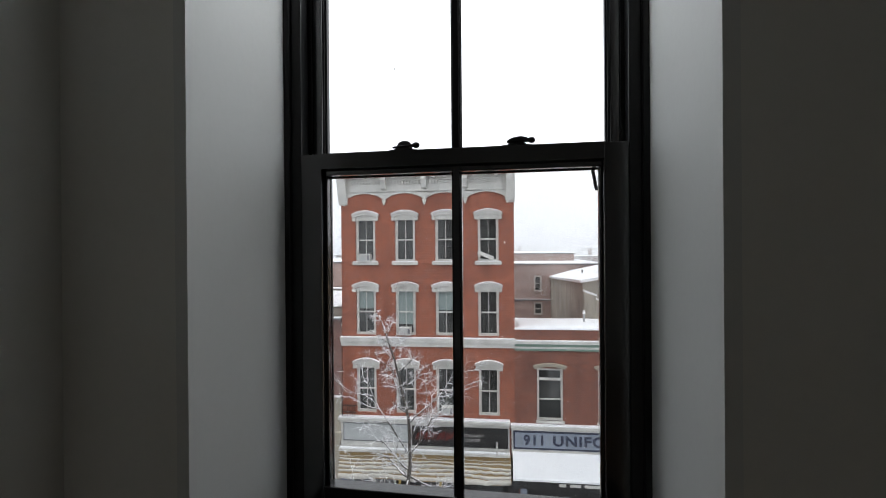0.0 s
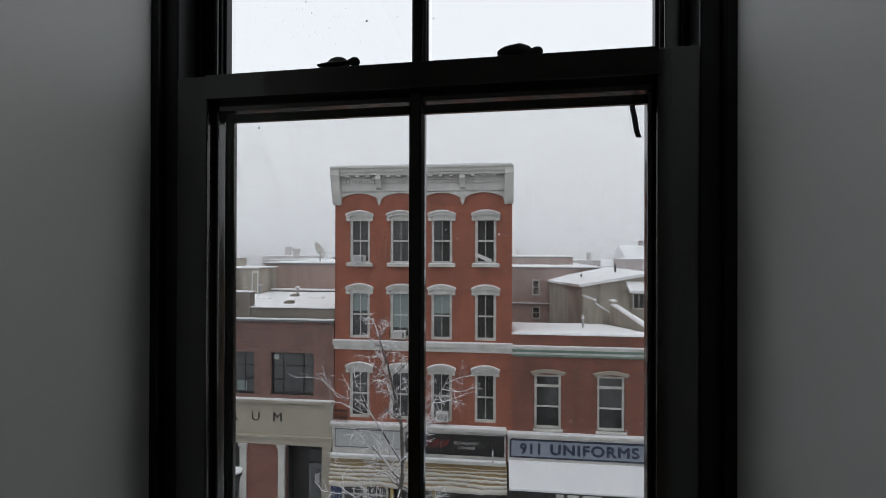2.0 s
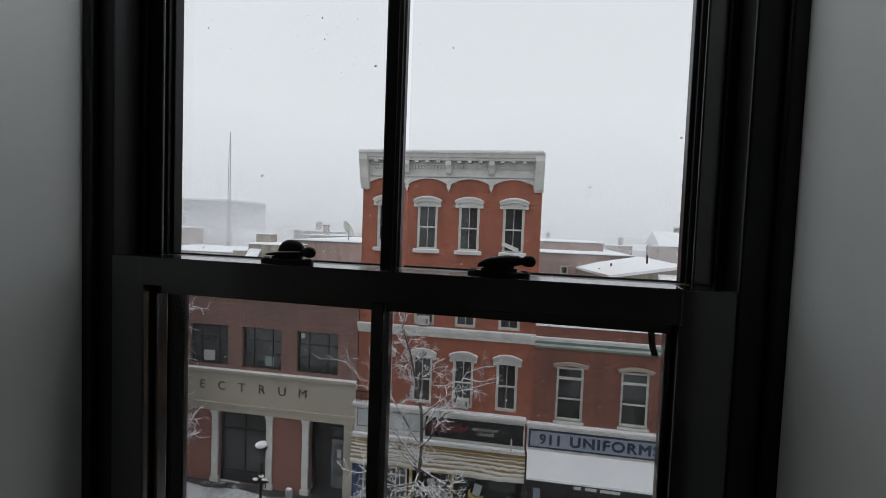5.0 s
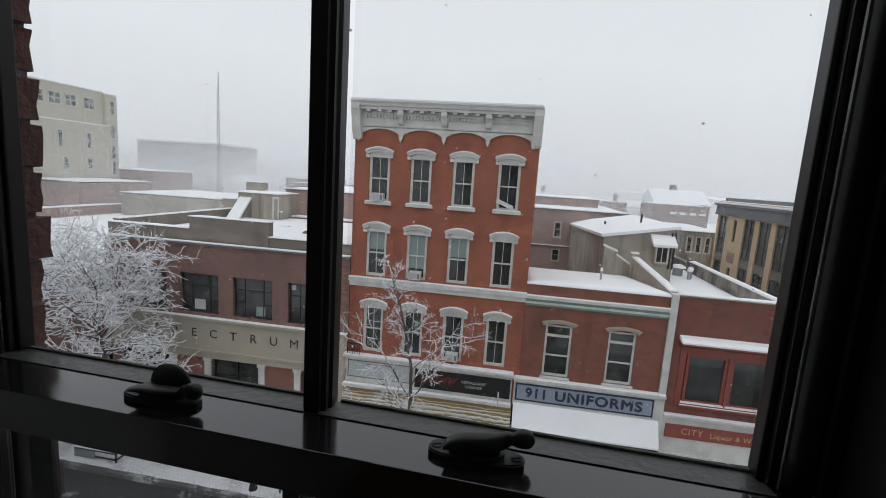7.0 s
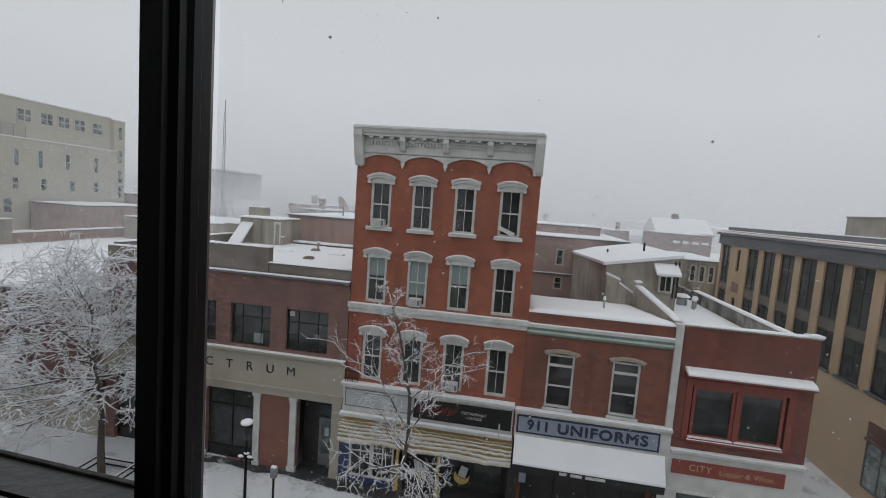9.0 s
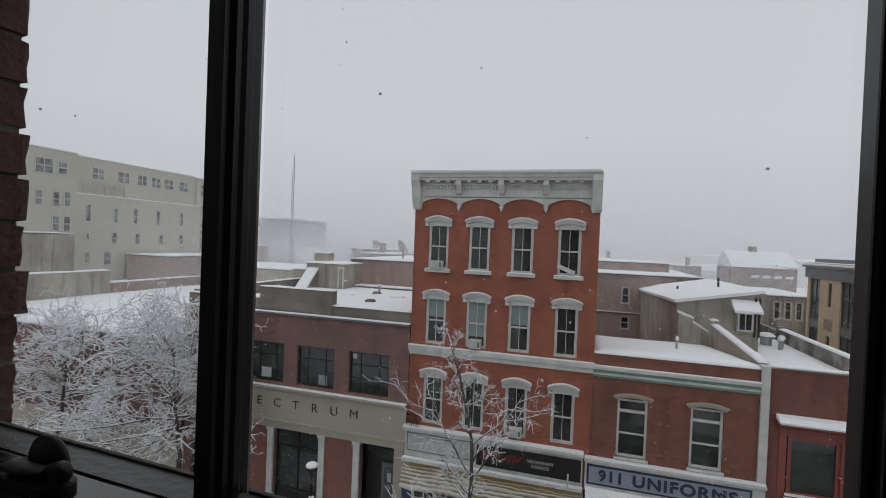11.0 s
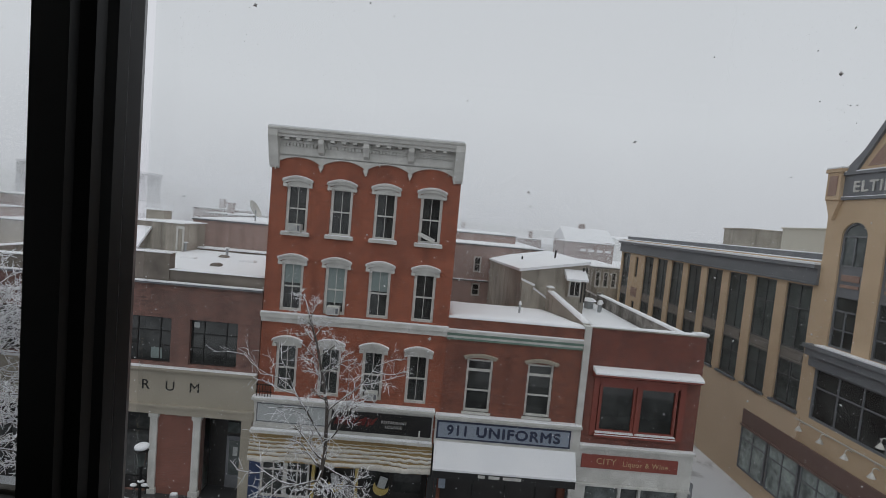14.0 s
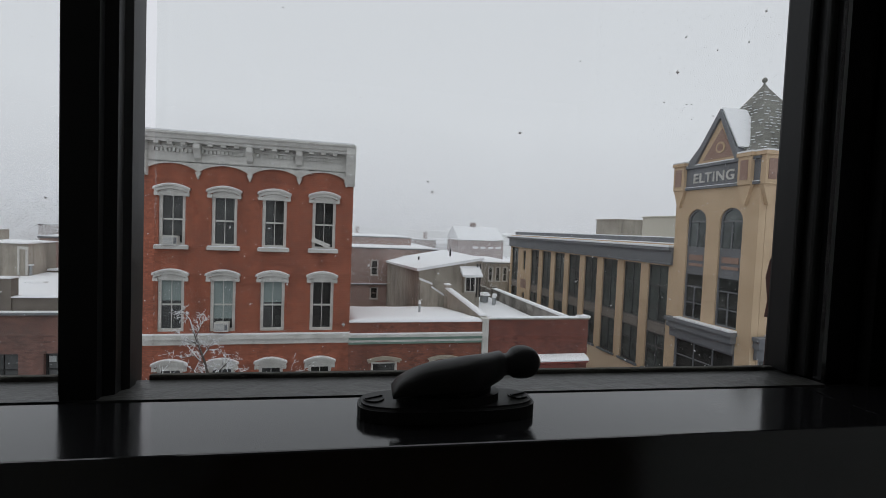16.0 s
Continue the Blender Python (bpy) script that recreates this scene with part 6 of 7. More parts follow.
plain_house("low grey wooden house with a row of windows", 22.7, 26.2, 46, 56, 0, 9.25, CONCRETE, windows=((23.0, 23.6, 7.3, 8.9), (23.8, 24.4, 7.3, 8.9), (24.6, 25.2, 7.3, 8.9)))

# roofs in the middle distance, each with its parapet and stacks
rng = random.Random(9)
for k, (x, y, w, top) in enumerate(((-27.5, 66, 6, 11.9), (-22, 58, 5, 11.5), (-18, 74, 9, 12.2), (-14.5, 60, 7, 11.9), (-9, 78, 12, 12.4), (1.5, 66, 7, 12.0), (19.0, 90, 8, 11.0), (10.5, 96, 6, 11.6))):
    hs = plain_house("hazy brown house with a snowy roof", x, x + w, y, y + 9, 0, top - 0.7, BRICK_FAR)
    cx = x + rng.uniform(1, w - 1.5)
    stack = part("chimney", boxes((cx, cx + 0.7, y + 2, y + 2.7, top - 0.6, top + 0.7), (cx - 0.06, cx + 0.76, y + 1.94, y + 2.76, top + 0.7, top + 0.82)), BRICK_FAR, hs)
    part("snow", boxes((cx - 0.05, cx + 0.75, y + 1.95, y + 2.75, top + 0.82, top + 0.92), bevel=0.02), SNOW, stack)
back = thing("roof_parapet", "low rendered parapet wall topped with snow", "parapet")
part("wall", boxes((-9.4, 0.1, 30.2, 30.5, 9.0, 9.38)), PARAPET, back)
part("snow", boxes((-9.42, 0.1, 30.15, 30.55, 9.38, 9.48), bevel=0.03), SNOW, back)
for x, y in ((-8.3, 28.6), (-5.2, 27.4), (-2.6, 29.0)):
    flue = thing("roof_vent", "snow-capped metal vent pipe on the roof", "vent pipe", "roof vents")
    c = bmesh.new()
    bmesh.ops.create_cone(c, segments=14, radius1=0.07, radius2=0.07, depth=0.6, cap_ends=True, matrix=Matrix.Translation((x, y, 9.5)))
    part("pipe", c, GALV, flue)
    part("cap", boxes((x - 0.11, x + 0.11, y - 0.11, y + 0.11, 9.8, 9.87), bevel=0.02), SNOW, flue)
dish = thing("satellite_dish", "white satellite dish on a roof mast", "satellite dish")
bowl = bmesh.new()
bmesh.ops.create_uvsphere(bowl, u_segments=20, v_segments=12, radius=1.0)
bmesh.ops.delete(bowl, geom=[v for v in bowl.verts if v.co.z > -0.55], context="VERTS")
moved(bowl, Matrix.Translation((-6.45, 34.5, 12.2)) @ Matrix.Rotation(radians(60), 4, "Y") @ Matrix.Translation((0, 0, 0.7)))
part("bowl", bowl, TRIM, dish, smooth=True)
part("mast", boxes((-6.50, -6.42, 34.46, 34.54, 11.2, 12.1)), GALV, dish)

# things on the lettered house's roof
chim = thing("stair_head", "rendered stair head on the flat roof with a snowy ramp", "roof house")
part("wall", boxes((-12.45, -11.3, 28.5, 31, 9.2, 10.45), (-11.3, -8.35, 28.5, 31, 9.2, 10.95)), CONCRETE, chim)
part("flue", boxes((-11.65, -10.55, 30.0, 30.9, 10.95, 11.6)), CONCRETE, chim, "squat rendered flue")
part("door_strip", boxes((-8.82, -8.72, 28.44, 28.5, 9.3, 10.8), (-8.45, -8.35, 28.44, 28.5, 9.3, 10.8), (-8.72, -8.45, 28.44, 28.5, 10.65, 10.8)), TRIM, chim)
part("ramp", prism([(27.0, 9.15), (28.5, 10.5), (28.5, 10.65), (26.9, 9.27)], "x", -11.2, -10.35), SNOW, chim, "snowy sloping ramp")
part("roof", join(snow_cap(-11.4, -8.25, 28.4, 31.1, 10.95, 0.1, 2), snow_cap(-12.5, -11.3, 28.4, 31.1, 10.45, 0.1, 3), snow_cap(-11.7, -10.5, 29.95, 30.95, 11.6, 0.1, 4)), SNOW, chim, smooth=True)
for k, (x, y, w) in enumerate(((-6.9, 25.5, 0.8), (-5.6, 27.2, 0.5), (-3.9, 26.0, 0.9), (-4.3, 23.5, 0.5))):
    lump = snow_cap(x, x + w, y, y + 0.35, 9.24, 0.16, k, 0.1)
    heap = part("roof_rubble", lump, PARAPET if k % 2 else SNOW, None, smooth=True)
    tagged(heap, "loose rubble and snow lying on the flat roof", "rubble", "roof rubble")
plain_house("low brown brick house with a snowy edge", -10.2, -2.0, 33, 45, 9.2, 11.1, BRICK_BACK)
plain_house("long low brown house behind the roofs", -30, -14, 38.8, 48, 0, 9.4, CONCRETE)
for k in range(16):
    rng = random.Random(40 + k)
    x = -70 + 8.5 * k + rng.uniform(-3, 3)
    y = rng.uniform(85, 160)
    w, hh = rng.uniform(6, 12), rng.uniform(5.0, 8.6)
    if 16 < x < 40 and y < 100:
        y += 60
    hs = thing("far_house", "far snow-roofed house, haze put into its wall colour", "building", "far houses")
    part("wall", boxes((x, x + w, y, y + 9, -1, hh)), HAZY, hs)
    if k % 2:
        part("roof", prism([(y - 0.4, hh), (y + 9.4, hh), (y + 4.5, hh + 2.0)], "x", x - 0.4, x + w + 0.4), SNOW, hs)
    else:
        part("roof", boxes((x - 0.2, x + w + 0.2, y - 0.2, y + 9.2, hh, hh + 0.35)), SNOW, hs)

# ---- low building with the wide snow roof, and the big pale block beyond ----
low = thing("wide_low_building", "wide dark-fronted low building under a snowy flat roof", "building")
part("front_wall", boxes((-60, -11.65, 18.6, 18.95, -0.2, 7.1)), BRICK_S, low)
part("body", boxes((-60, -11.7, 18.96, 50, -0.2, 7.05)), BRICK_S, low)
part("coping", boxes((-60, -11.65, 18.5, 19.0, 7.1, 7.2)), GREY_TRIM, low)
part("roof", snow_cap(-60, -11.7, 18.55, 50, 7.2, 0.14, 4, 1.0), SNOW, low, "wide flat roof under snow", smooth=True)
for y0, y1, z, mt in ((19, 29.6, 9.25, CONCRETE), (29.6, 41.2, 8.2, BRICK_BACK), (41.2, 49.5, 7.82, BRICK_BACK)):
    part("parapet", boxes((-31.4, -31.0, y0, y1, 7.1, z)), mt, low, "stained rendered parapet")
    part("snow", snow_cap(-31.48, -30.94, y0, y1, z, 0.12, y0), SNOW, low, smooth=True)
part("base_band", boxes((-60, -11.66, 18.5, 18.6, -0.2, 2.6)), CREAM, low)
plain_house("brown brick annex with a snowy roof", -40.3, -34.4, 38.6, 47.7, 0, 10.05, BRICK_BACK, name="annex")
plain_house("brown brick house past the annex with a snowy roof", -46.0, -38.4, 52.5, 60, 0, 11.15, BRICK_BACK)
plain_house("grey rendered wing with a snowy edge", -52, -39.2, 20, 32.4, 0, 12.1, CONCRETE)
pale = thing("pale_block", "large pale stucco block with small paired windows", "building")
part("wall", boxes((-70, -40.6, 33.4, 49.9, 0, 16.15)), PALE, pale)
part("upper_wall", boxes((-70, -41.0, 33.4, 48.4, 16.15, 19.9), (-70, -40.6, 48.4, 49.9, 16.15, 19.75), (-70, -40.5, 20, 33.4, 0, 20.0)), PALE, pale)
part("snow", boxes((-41.0, -40.5, 33.4, 48.4, 16.15, 16.24), (-70, -40.9, 33.4, 48.4, 19.9, 20.0), (-70, -40.5, 48.4, 50.0, 19.75, 19.84), (-70, -40.4, 20, 33.5, 20.0, 20.1)), SNOW, pale)
part("railing", join(*[boxes((-40.62, -40.58, 34.0, 38.4, z, z + 0.05)) for z in (16.6, 16.95, 17.3)], *[boxes((-40.62, -40.58, 34.0 + 1.1 * q, 34.05 + 1.1 * q, 16.2, 17.3)) for q in range(5)]), GALV, pale)
paired = [(-41.0, y, 18.4, 1.25, 1.1) for y in (35.8, 38.6, 40.8, 42.6, 44.4, 46.6)] + [(-40.5, 30.4, 18.4, 1.5, 1.3), (-40.5, 32.0, 18.4, 0.8, 1.1)]
single = [(-40.6, y, 14.3, 0.5, 1.6) for y in (34.6, 37.5, 39.8, 42.65, 46.0)] + [(-40.6, y, 11.8, 0.6, 1.1) for y in (37.4, 40.1, 43.15, 46.0)]
single += [(-40.6, 34.6, 9.8, 0.5, 1.1), (-40.6, 36.7, 9.7, 0.8, 1.3), (-40.6, 34.6, 11.9, 0.35, 0.5)]
single += [(-40.5, y, z, 0.6, 1.3) for y, z in ((30.0, 15.4), (31.5, 15.4), (32.5, 15.5), (31.5, 13.1), (32.5, 13.1))] + [(-40.6, 49.2, z, 0.6, 1.4) for z in (18.3, 15.6, 13.2, 11.4)]
for x, y, z, w, hh in paired + single:
    n = 2 if w > 1 else 1
    frame_bm = boxes((x, x + 0.06, y - w / 2 - 0.05, y + w / 2 + 0.05, z + hh / 2, z + hh / 2 + 0.07), (x, x + 0.10, y - w / 2 - 0.08, y + w / 2 + 0.08, z - hh / 2 - 0.09, z - hh / 2),
                     *[(x, x + 0.06, y - w / 2 + q * w / n - 0.04, y - w / 2 + q * w / n + 0.04, z - hh / 2, z + hh / 2) for q in range(n + 1)],
                     (x, x + 0.05, y - w / 2, y + w / 2, z - 0.04, z + 0.04))
    wdw = part("window", frame_bm, TRIM, pale)
    for q in range(n):
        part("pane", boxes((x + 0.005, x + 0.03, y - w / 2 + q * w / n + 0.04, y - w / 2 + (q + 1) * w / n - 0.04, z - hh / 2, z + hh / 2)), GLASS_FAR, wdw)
grey = thing("grey_slab_block", "distant grey slab block fading in snowfall", "building")
part("wall", boxes((-92, -69, 110, 128, -2, 17.4)), mottled("ivy_grey_wall", (0.17, 0.172, 0.175), (0.29, 0.293, 0.297), 0.9, 0.15, 1.2, grain=0.6), grey)
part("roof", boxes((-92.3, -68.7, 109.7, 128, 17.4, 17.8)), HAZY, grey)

mast = thing("radio_mast", "slender steel lattice radio mast", "mast")
legs = ((-0.22, -0.13), (0.22, -0.13), (0, 0.25))
for dx, dy in legs:
    bm = bmesh.new()
    a0, a1 = Vector((-32.3 + dx, 57 + dy, 0)), Vector((-32.3 + dx * 0.5, 57 + dy * 0.5, 22.8))
    q0 = [bm.verts.new(a0 + Vector(o)) for o in ((-0.03, -0.03, 0), (0.03, -0.03, 0), (0.03, 0.03, 0), (-0.03, 0.03, 0))]
    q1 = [bm.verts.new(a1 + Vector(o)) for o in ((-0.03, -0.03, 0), (0.03, -0.03, 0), (0.03, 0.03, 0), (-0.03, 0.03, 0))]
    for k in range(4):
        bm.faces.new((q0[k], q0[(k + 1) % 4], q1[(k + 1) % 4], q1[k]))
    part("leg", bm, GALV, mast)
brace = bmesh.new()
for k in range(44):
    z = 0.5 + 0.5 * k
    s = 1 - 0.5 * z / 22.8
    for i in range(3):
        (ax, ay), (bx_, by_) = legs[i], legs[(i + 1) % 3]
        a0, b0 = Vector((-32.3 + ax * s, 57 + ay * s, z)), Vector((-32.3 + bx_ * s, 57 + by_ * s, z + 0.5))
        for o in (Vector((0, 0, 0.02)),):
            brace.faces.new([brace.verts.new(v) for v in (a0 - o, b0 - o, b0 + o, a0 + o)])
tagged(part("brace", brace, GALV, mast), kind="stuff")
part("aerial", boxes((-32.34, -32.26, 56.96, 57.04, 22.8, 24.3)), GALV, mast)

# bare thickets at the foot of the slab block and along the far edge of the roofs
woods_v, woods_f = [], []
rng = random.Random(61)
for k in range(150):
    y = rng.uniform(72, 104)
    x = 7 - y * rng.uniform(0.22, 1.02)
    top = rng.uniform(10.5, 14.5) - 1.5 * max(0, (x + 40) / 30)
    for q in range(42):
        z0 = rng.uniform(5.0, top - 1.5)
        a = Vector((x + rng.gauss(0, 0.9), y + rng.gauss(0, 0.9), z0))
        b = a + Vector((rng.gauss(0, 0.7), rng.gauss(0, 0.5), rng.uniform(0.6, 1.6)))
        r = rng.uniform(0.018, 0.04)
        n = len(woods_v)
        woods_v += [a + Vector((-r, 0, 0)), a + Vector((r, 0, 0)), b]
        woods_f.append((n, n + 1, n + 2))
woods = bpy.data.meshes.new("far_woods")
woods.from_pydata([tuple(v) for v in woods_v], [], woods_f)
woods.materials.append(mottled("frosted_twigs", (0.30, 0.29, 0.29), (0.44, 0.43, 0.43), 0.9, 0.3, 3.0))
tagged(new("far_woods", woods), "bare frosted thickets dim in the snowfall", "woods", "", "stuff")

# hills and woods; the haze over them is put into an emissive colour
hills = bmesh.new()
prev = None
for i in range(121):
    x = -900 + 15 * i
    z = 22 + 16 * noise.noise(Vector((x * 0.006, 0, 2))) + 7 * noise.noise(Vector((x * 0.03, 1, 0))) + 2.0 * noise.noise(Vector((x * 0.2, 1, 0)))
    a, b = hills.verts.new((x, 600, -5)), hills.verts.new((x, 600 + 0.1 * z, z - 12 * max(0.0, min(1.0, x / 120))))
    if prev:
        hills.faces.new((prev[0], a, b, prev[1]))
    prev = (a, b)
hill_mat = bpy.data.materials.new("haze_glow_woods")
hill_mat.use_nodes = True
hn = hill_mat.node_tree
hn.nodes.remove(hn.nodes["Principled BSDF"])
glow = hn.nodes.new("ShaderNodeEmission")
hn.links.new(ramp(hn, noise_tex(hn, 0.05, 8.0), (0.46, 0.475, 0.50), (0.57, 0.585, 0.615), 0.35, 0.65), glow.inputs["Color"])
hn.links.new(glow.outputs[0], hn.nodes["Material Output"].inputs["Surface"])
tagged(part("backdrop", hills, hill_mat, None, "far wooded hills in a glowing haze colour"), "", "backdrop", "", "structure")


# treeline, with the same haze-coloured emission
line = bmesh.new()
prev = None
for i in range(321):
    x = -400 + 2.5 * i
    hgt = 9 + 13 * max(0.0, min(1.0, (10 - x) / 60)) * (0.6 + 0.6 * abs(noise.noise(Vector((x * 0.02, 4, 0)))))
    z = hgt + 2.5 * noise.noise(Vector((x * 0.11, 0, 2))) + 1.2 * noise.noise(Vector((x * 0.5, 1, 0)))
    a, b = line.verts.new((x, 240, -4)), line.verts.new((x, 240 + 0.1 * z, z))
    if prev:
        line.faces.new((prev[0], a, b, prev[1]))
    prev = (a, b)
tagged(part("backdrop", line, hill_mat, None, "far treeline in a glowing haze colour"), "", "backdrop", "", "structure")


# ---- trees ----
def tube(verts, faces, a, b, ra, rb, sides=5):
    d = (b - a).normalized()
    e = d.cross(Vector((0.3, 0.1, 1)) if abs(d.z) < 0.9 else Vector((1, 0, 0))).normalized()
    f = d.cross(e)
    n = len(verts)
    for c, r in ((a, ra), (b, rb)):
        for k in range(sides):
            t = 2 * math.pi * k / sides
            verts.append(c + (e * math.cos(t) + f * math.sin(t)) * r)
    for k in range(sides):
        faces.append((n + k, n + (k + 1) % sides, n + sides + (k + 1) % sides, n + sides + k))


def mesh_part(name, verts, faces, mat, parent, label=""):
    me = bpy.data.meshes.new(name)
    me.from_pydata([tuple(v) for v in verts], [], faces)
    me.materials.append(mat)
    ob = new(name, me)
    ob.parent = parent
    return tagged(ob, label)


def tree(label, base, spine, radius, limbs, twig, coat, seed, name="street_tree", dense=(5, 4, 3)):
    """A bare tree: a bent trunk along the spine's (x, y, z) steps, limbs given as (share of height, azimuth, rise, length) in degrees and metres, forking twigs, and snow along their tops."""
    t = thing(name, label, "tree", "street trees", m=Matrix.Translation(base))
    rng = random.Random(seed)
    wood, twigs, snow_g = ([], []), ([], []), ([], [])

    def run(pts, r0, r1, level):
        n = len(pts) - 1
        g = wood if level < 2 else twigs
        for i in range(n):
            ra, rb = r0 + (r1 - r0) * i / n, r0 + (r1 - r0) * (i + 1) / n
            tube(g[0], g[1], pts[i], pts[i + 1], ra, rb, 8 if level == 0 else 5 if level == 1 else 3)
            flat = 1 - abs((pts[i + 1] - pts[i]).normalized().z)
            if rng.random() < (0.25 if level == 0 else 0.93):
                up = Vector((rng.uniform(-0.3, 0.3) * ra, -0.25 * ra, ra * (0.55 + 0.4 * flat)))
                w = (coat * (0.55 + 0.65 * flat) + ra * 0.45) * rng.uniform(0.75, 1.2)
                tube(snow_g[0], snow_g[1], pts[i] + up, pts[i + 1] + up, w, w * 0.92, 5)

    def grow(p, d, length, r, level, sag):
        n = 7 if level == 1 else 5 if level == 2 else 3
        pts = [p]
        for i in range(n):
            wob = 0.07 + 0.05 * level
            d = (d + Vector((rng.gauss(0, wob), rng.gauss(0, wob), rng.gauss(0, wob) + sag))).normalized()
            pts.append(pts[-1] + d * length / n)
        run(pts, r, max(twig * 0.7, r * 0.45), level)
        if level > len(dense):
            return
        kids = dense[level - 1] + rng.randint(0, 1)
        for k in range(kids):
            f = 0.22 + 0.76 * (k + rng.random()) / kids
            q = min(n - 1, int(f * n))
            at = pts[q].lerp(pts[q + 1], f * n - q)
            axis = (pts[q + 1] - pts[q]).normalized()
            side = axis.cross(Vector((rng.gauss(0, 1), rng.gauss(0, 1), rng.gauss(0, 1)))).normalized()
            ang = radians(rng.uniform(32, 68))
            grow(at, axis * math.cos(ang) + side * math.sin(ang), length * rng.uniform(0.36, 0.60), max(twig, r * 0.5), level + 1, sag * 0.7)

    trunk = [Vector(p) for p in spine]
    run(trunk, radius, radius * 0.28, 0)
    n = len(trunk) - 1
    for f, az, rise, length in limbs:
        if name == "snowy_tree" and math.cos(radians(az)) > 0.25 and rise < 40:
            length *= 0.66
        q = min(n - 1, int(f * n))
        at = trunk[q].lerp(trunk[q + 1], f * n - q)
        a, e = radians(az), radians(rise)
        grow(at, Vector((math.cos(a) * math.cos(e), math.sin(a) * math.cos(e), math.sin(e))), length, radius * (0.52 - 0.3 * f), 1, 0.05 if rise > 20 else -0.01)
    mesh_part("trunk", *wood, BARK, t, "grey-brown trunk and limbs")
    tagged(mesh_part("branches", *twigs, BARK, t, "bare twigs"), kind="stuff")
    tagged(mesh_part("snow", *snow_g, SNOW, t, "snow lying along the twigs"), kind="stuff")
    return t


slim = [(0.28, 185, 8, 2.3), (0.30, 20, 12, 1.5), (0.32, 215, -14, 1.7), (0.33, 330, 2, 1.6), (0.34, 95, 10, 1.5), (0.36, 265, -8, 1.4), (0.37, 150, 14, 1.7), (0.38, 10, -20, 1.5), (0.40, 195, 36, 1.6), (0.44, 172, 60, 3.3), (0.46, 350, 40, 1.9), (0.50, 60, 35, 1.4),
        (0.56, 8, 52, 2.5), (0.60, 240, 30, 0.9), (0.64, 165, 45, 1.2), (0.70, 20, 40, 1.0), (0.76, 190, 35, 0.8), (0.79, 340, 35, 0.9), (0.84, 170, 42, 0.9), (0.88, 30, 45, 0.6), (0.92, 200, 45, 0.6), (0.95, 10, 50, 0.6), (0.99, 150, 60, 0.6)]
tree("slim bare street tree with snow along its twigs", (3.66, 15.4, gz(4)), [(0, 0, -0.1), (0.02, 0, 1.4), (0.08, 0, 2.8), (0.24, 0.03, 4.1), (0.20, 0, 5.7), (-0.07, 0, 6.9), (-0.32, 0.02, 7.9), (-0.75, 0, 9.2)], 0.095, slim, 0.0055, 0.0048, 5, dense=(6, 4, 2))
pick = random.Random(3)
crown = [(0.55 + 0.44 * k / 21, k * 137.5 + pick.uniform(-15, 15), -6 + 78 * (k / 21) ** 1.2 + pick.uniform(-8, 8), (3.9 - 0.7 * k / 21) * pick.uniform(0.85, 1.1)) for k in range(22)]
tree("spreading street tree thick with wet snow", (-9.05, 15.8, gz(-9)), [(0, 0, -0.1), (-0.05, 0, 1.3), (-0.02, 0, 2.6), (-0.15, 0, 3.7), (-0.35, 0, 4.8), (-0.5, 0, 6.0)], 0.15, crown, 0.0100, 0.0105, 11, "snowy_tree", (8, 6, 3))
crown = [(0.55 + 0.44 * k / 17, k * 137.5 + pick.uniform(-15, 15), -6 + 74 * (k / 17) ** 1.2 + pick.uniform(-8, 8), (3.6 - 0.7 * k / 17) * pick.uniform(0.85, 1.1)) for k in range(18)]
tree("spreading street tree thick with wet snow", (-16.6, 16.0, gz(-17)), [(0, 0, -0.1), (0.05, 0, 1.3), (0.02, 0, 2.5), (0.2, 0, 3.5), (0.3, 0, 4.6), (0.4, 0, 5.6)], 0.14, crown, 0.0100, 0.0105, 23, "snowy_tree", (7, 6, 3))


# ---- pavement things ----
lamp = thing("street_lamp", "black iron street lamp capped with snow", "street lamp", m=Matrix.Translation((-2.05, 14.95, gz(-2))))
bm = bmesh.new()
for r0, r1, z0, z1 in ((0.17, 0.15, 0, 0.12), (0.13, 0.08, 0.12, 0.7), (0.06, 0.045, 0.7, 3.25), (0.08, 0.08, 3.25, 3.32)):
    bmesh.ops.create_cone(bm, segments=14, radius1=r0, radius2=r1, depth=z1 - z0, cap_ends=True, matrix=Matrix.Translation((0, 0, (z0 + z1) / 2)))
part("post", bm, IRON, lamp)
bm = bmesh.new()
bmesh.ops.create_cone(bm, segments=12, radius1=0.09, radius2=0.17, depth=0.5, cap_ends=True, matrix=Matrix.Translation((0, 0, 3.57)))
part("lantern", bm, GLASS_PALE, lamp, "pale glass lantern, unlit")
bm = bmesh.new()
bmesh.ops.create_cone(bm, segments=12, radius1=0.22, radius2=0.05, depth=0.16, cap_ends=True, matrix=Matrix.Translation((0, 0, 3.90)))
part("hood", bm, IRON, lamp)
bm = bmesh.new()
bmesh.ops.create_uvsphere(bm, u_segments=14, v_segments=8, radius=0.23, matrix=Matrix.Translation((0, 0, 3.97)) @ Matrix.Diagonal((1, 1, 0.5, 1)))
part("snow_cap", bm, SNOW, lamp, "cap of snow", smooth=True)
part("bracket", boxes((-0.30, 0.30, -0.02, 0.02, 2.55, 2.60), (-0.2, -0.17, -0.02, 0.02, 2.35, 2.55), (0.17, 0.20, -0.02, 0.02, 2.35, 2.55)), IRON, lamp)
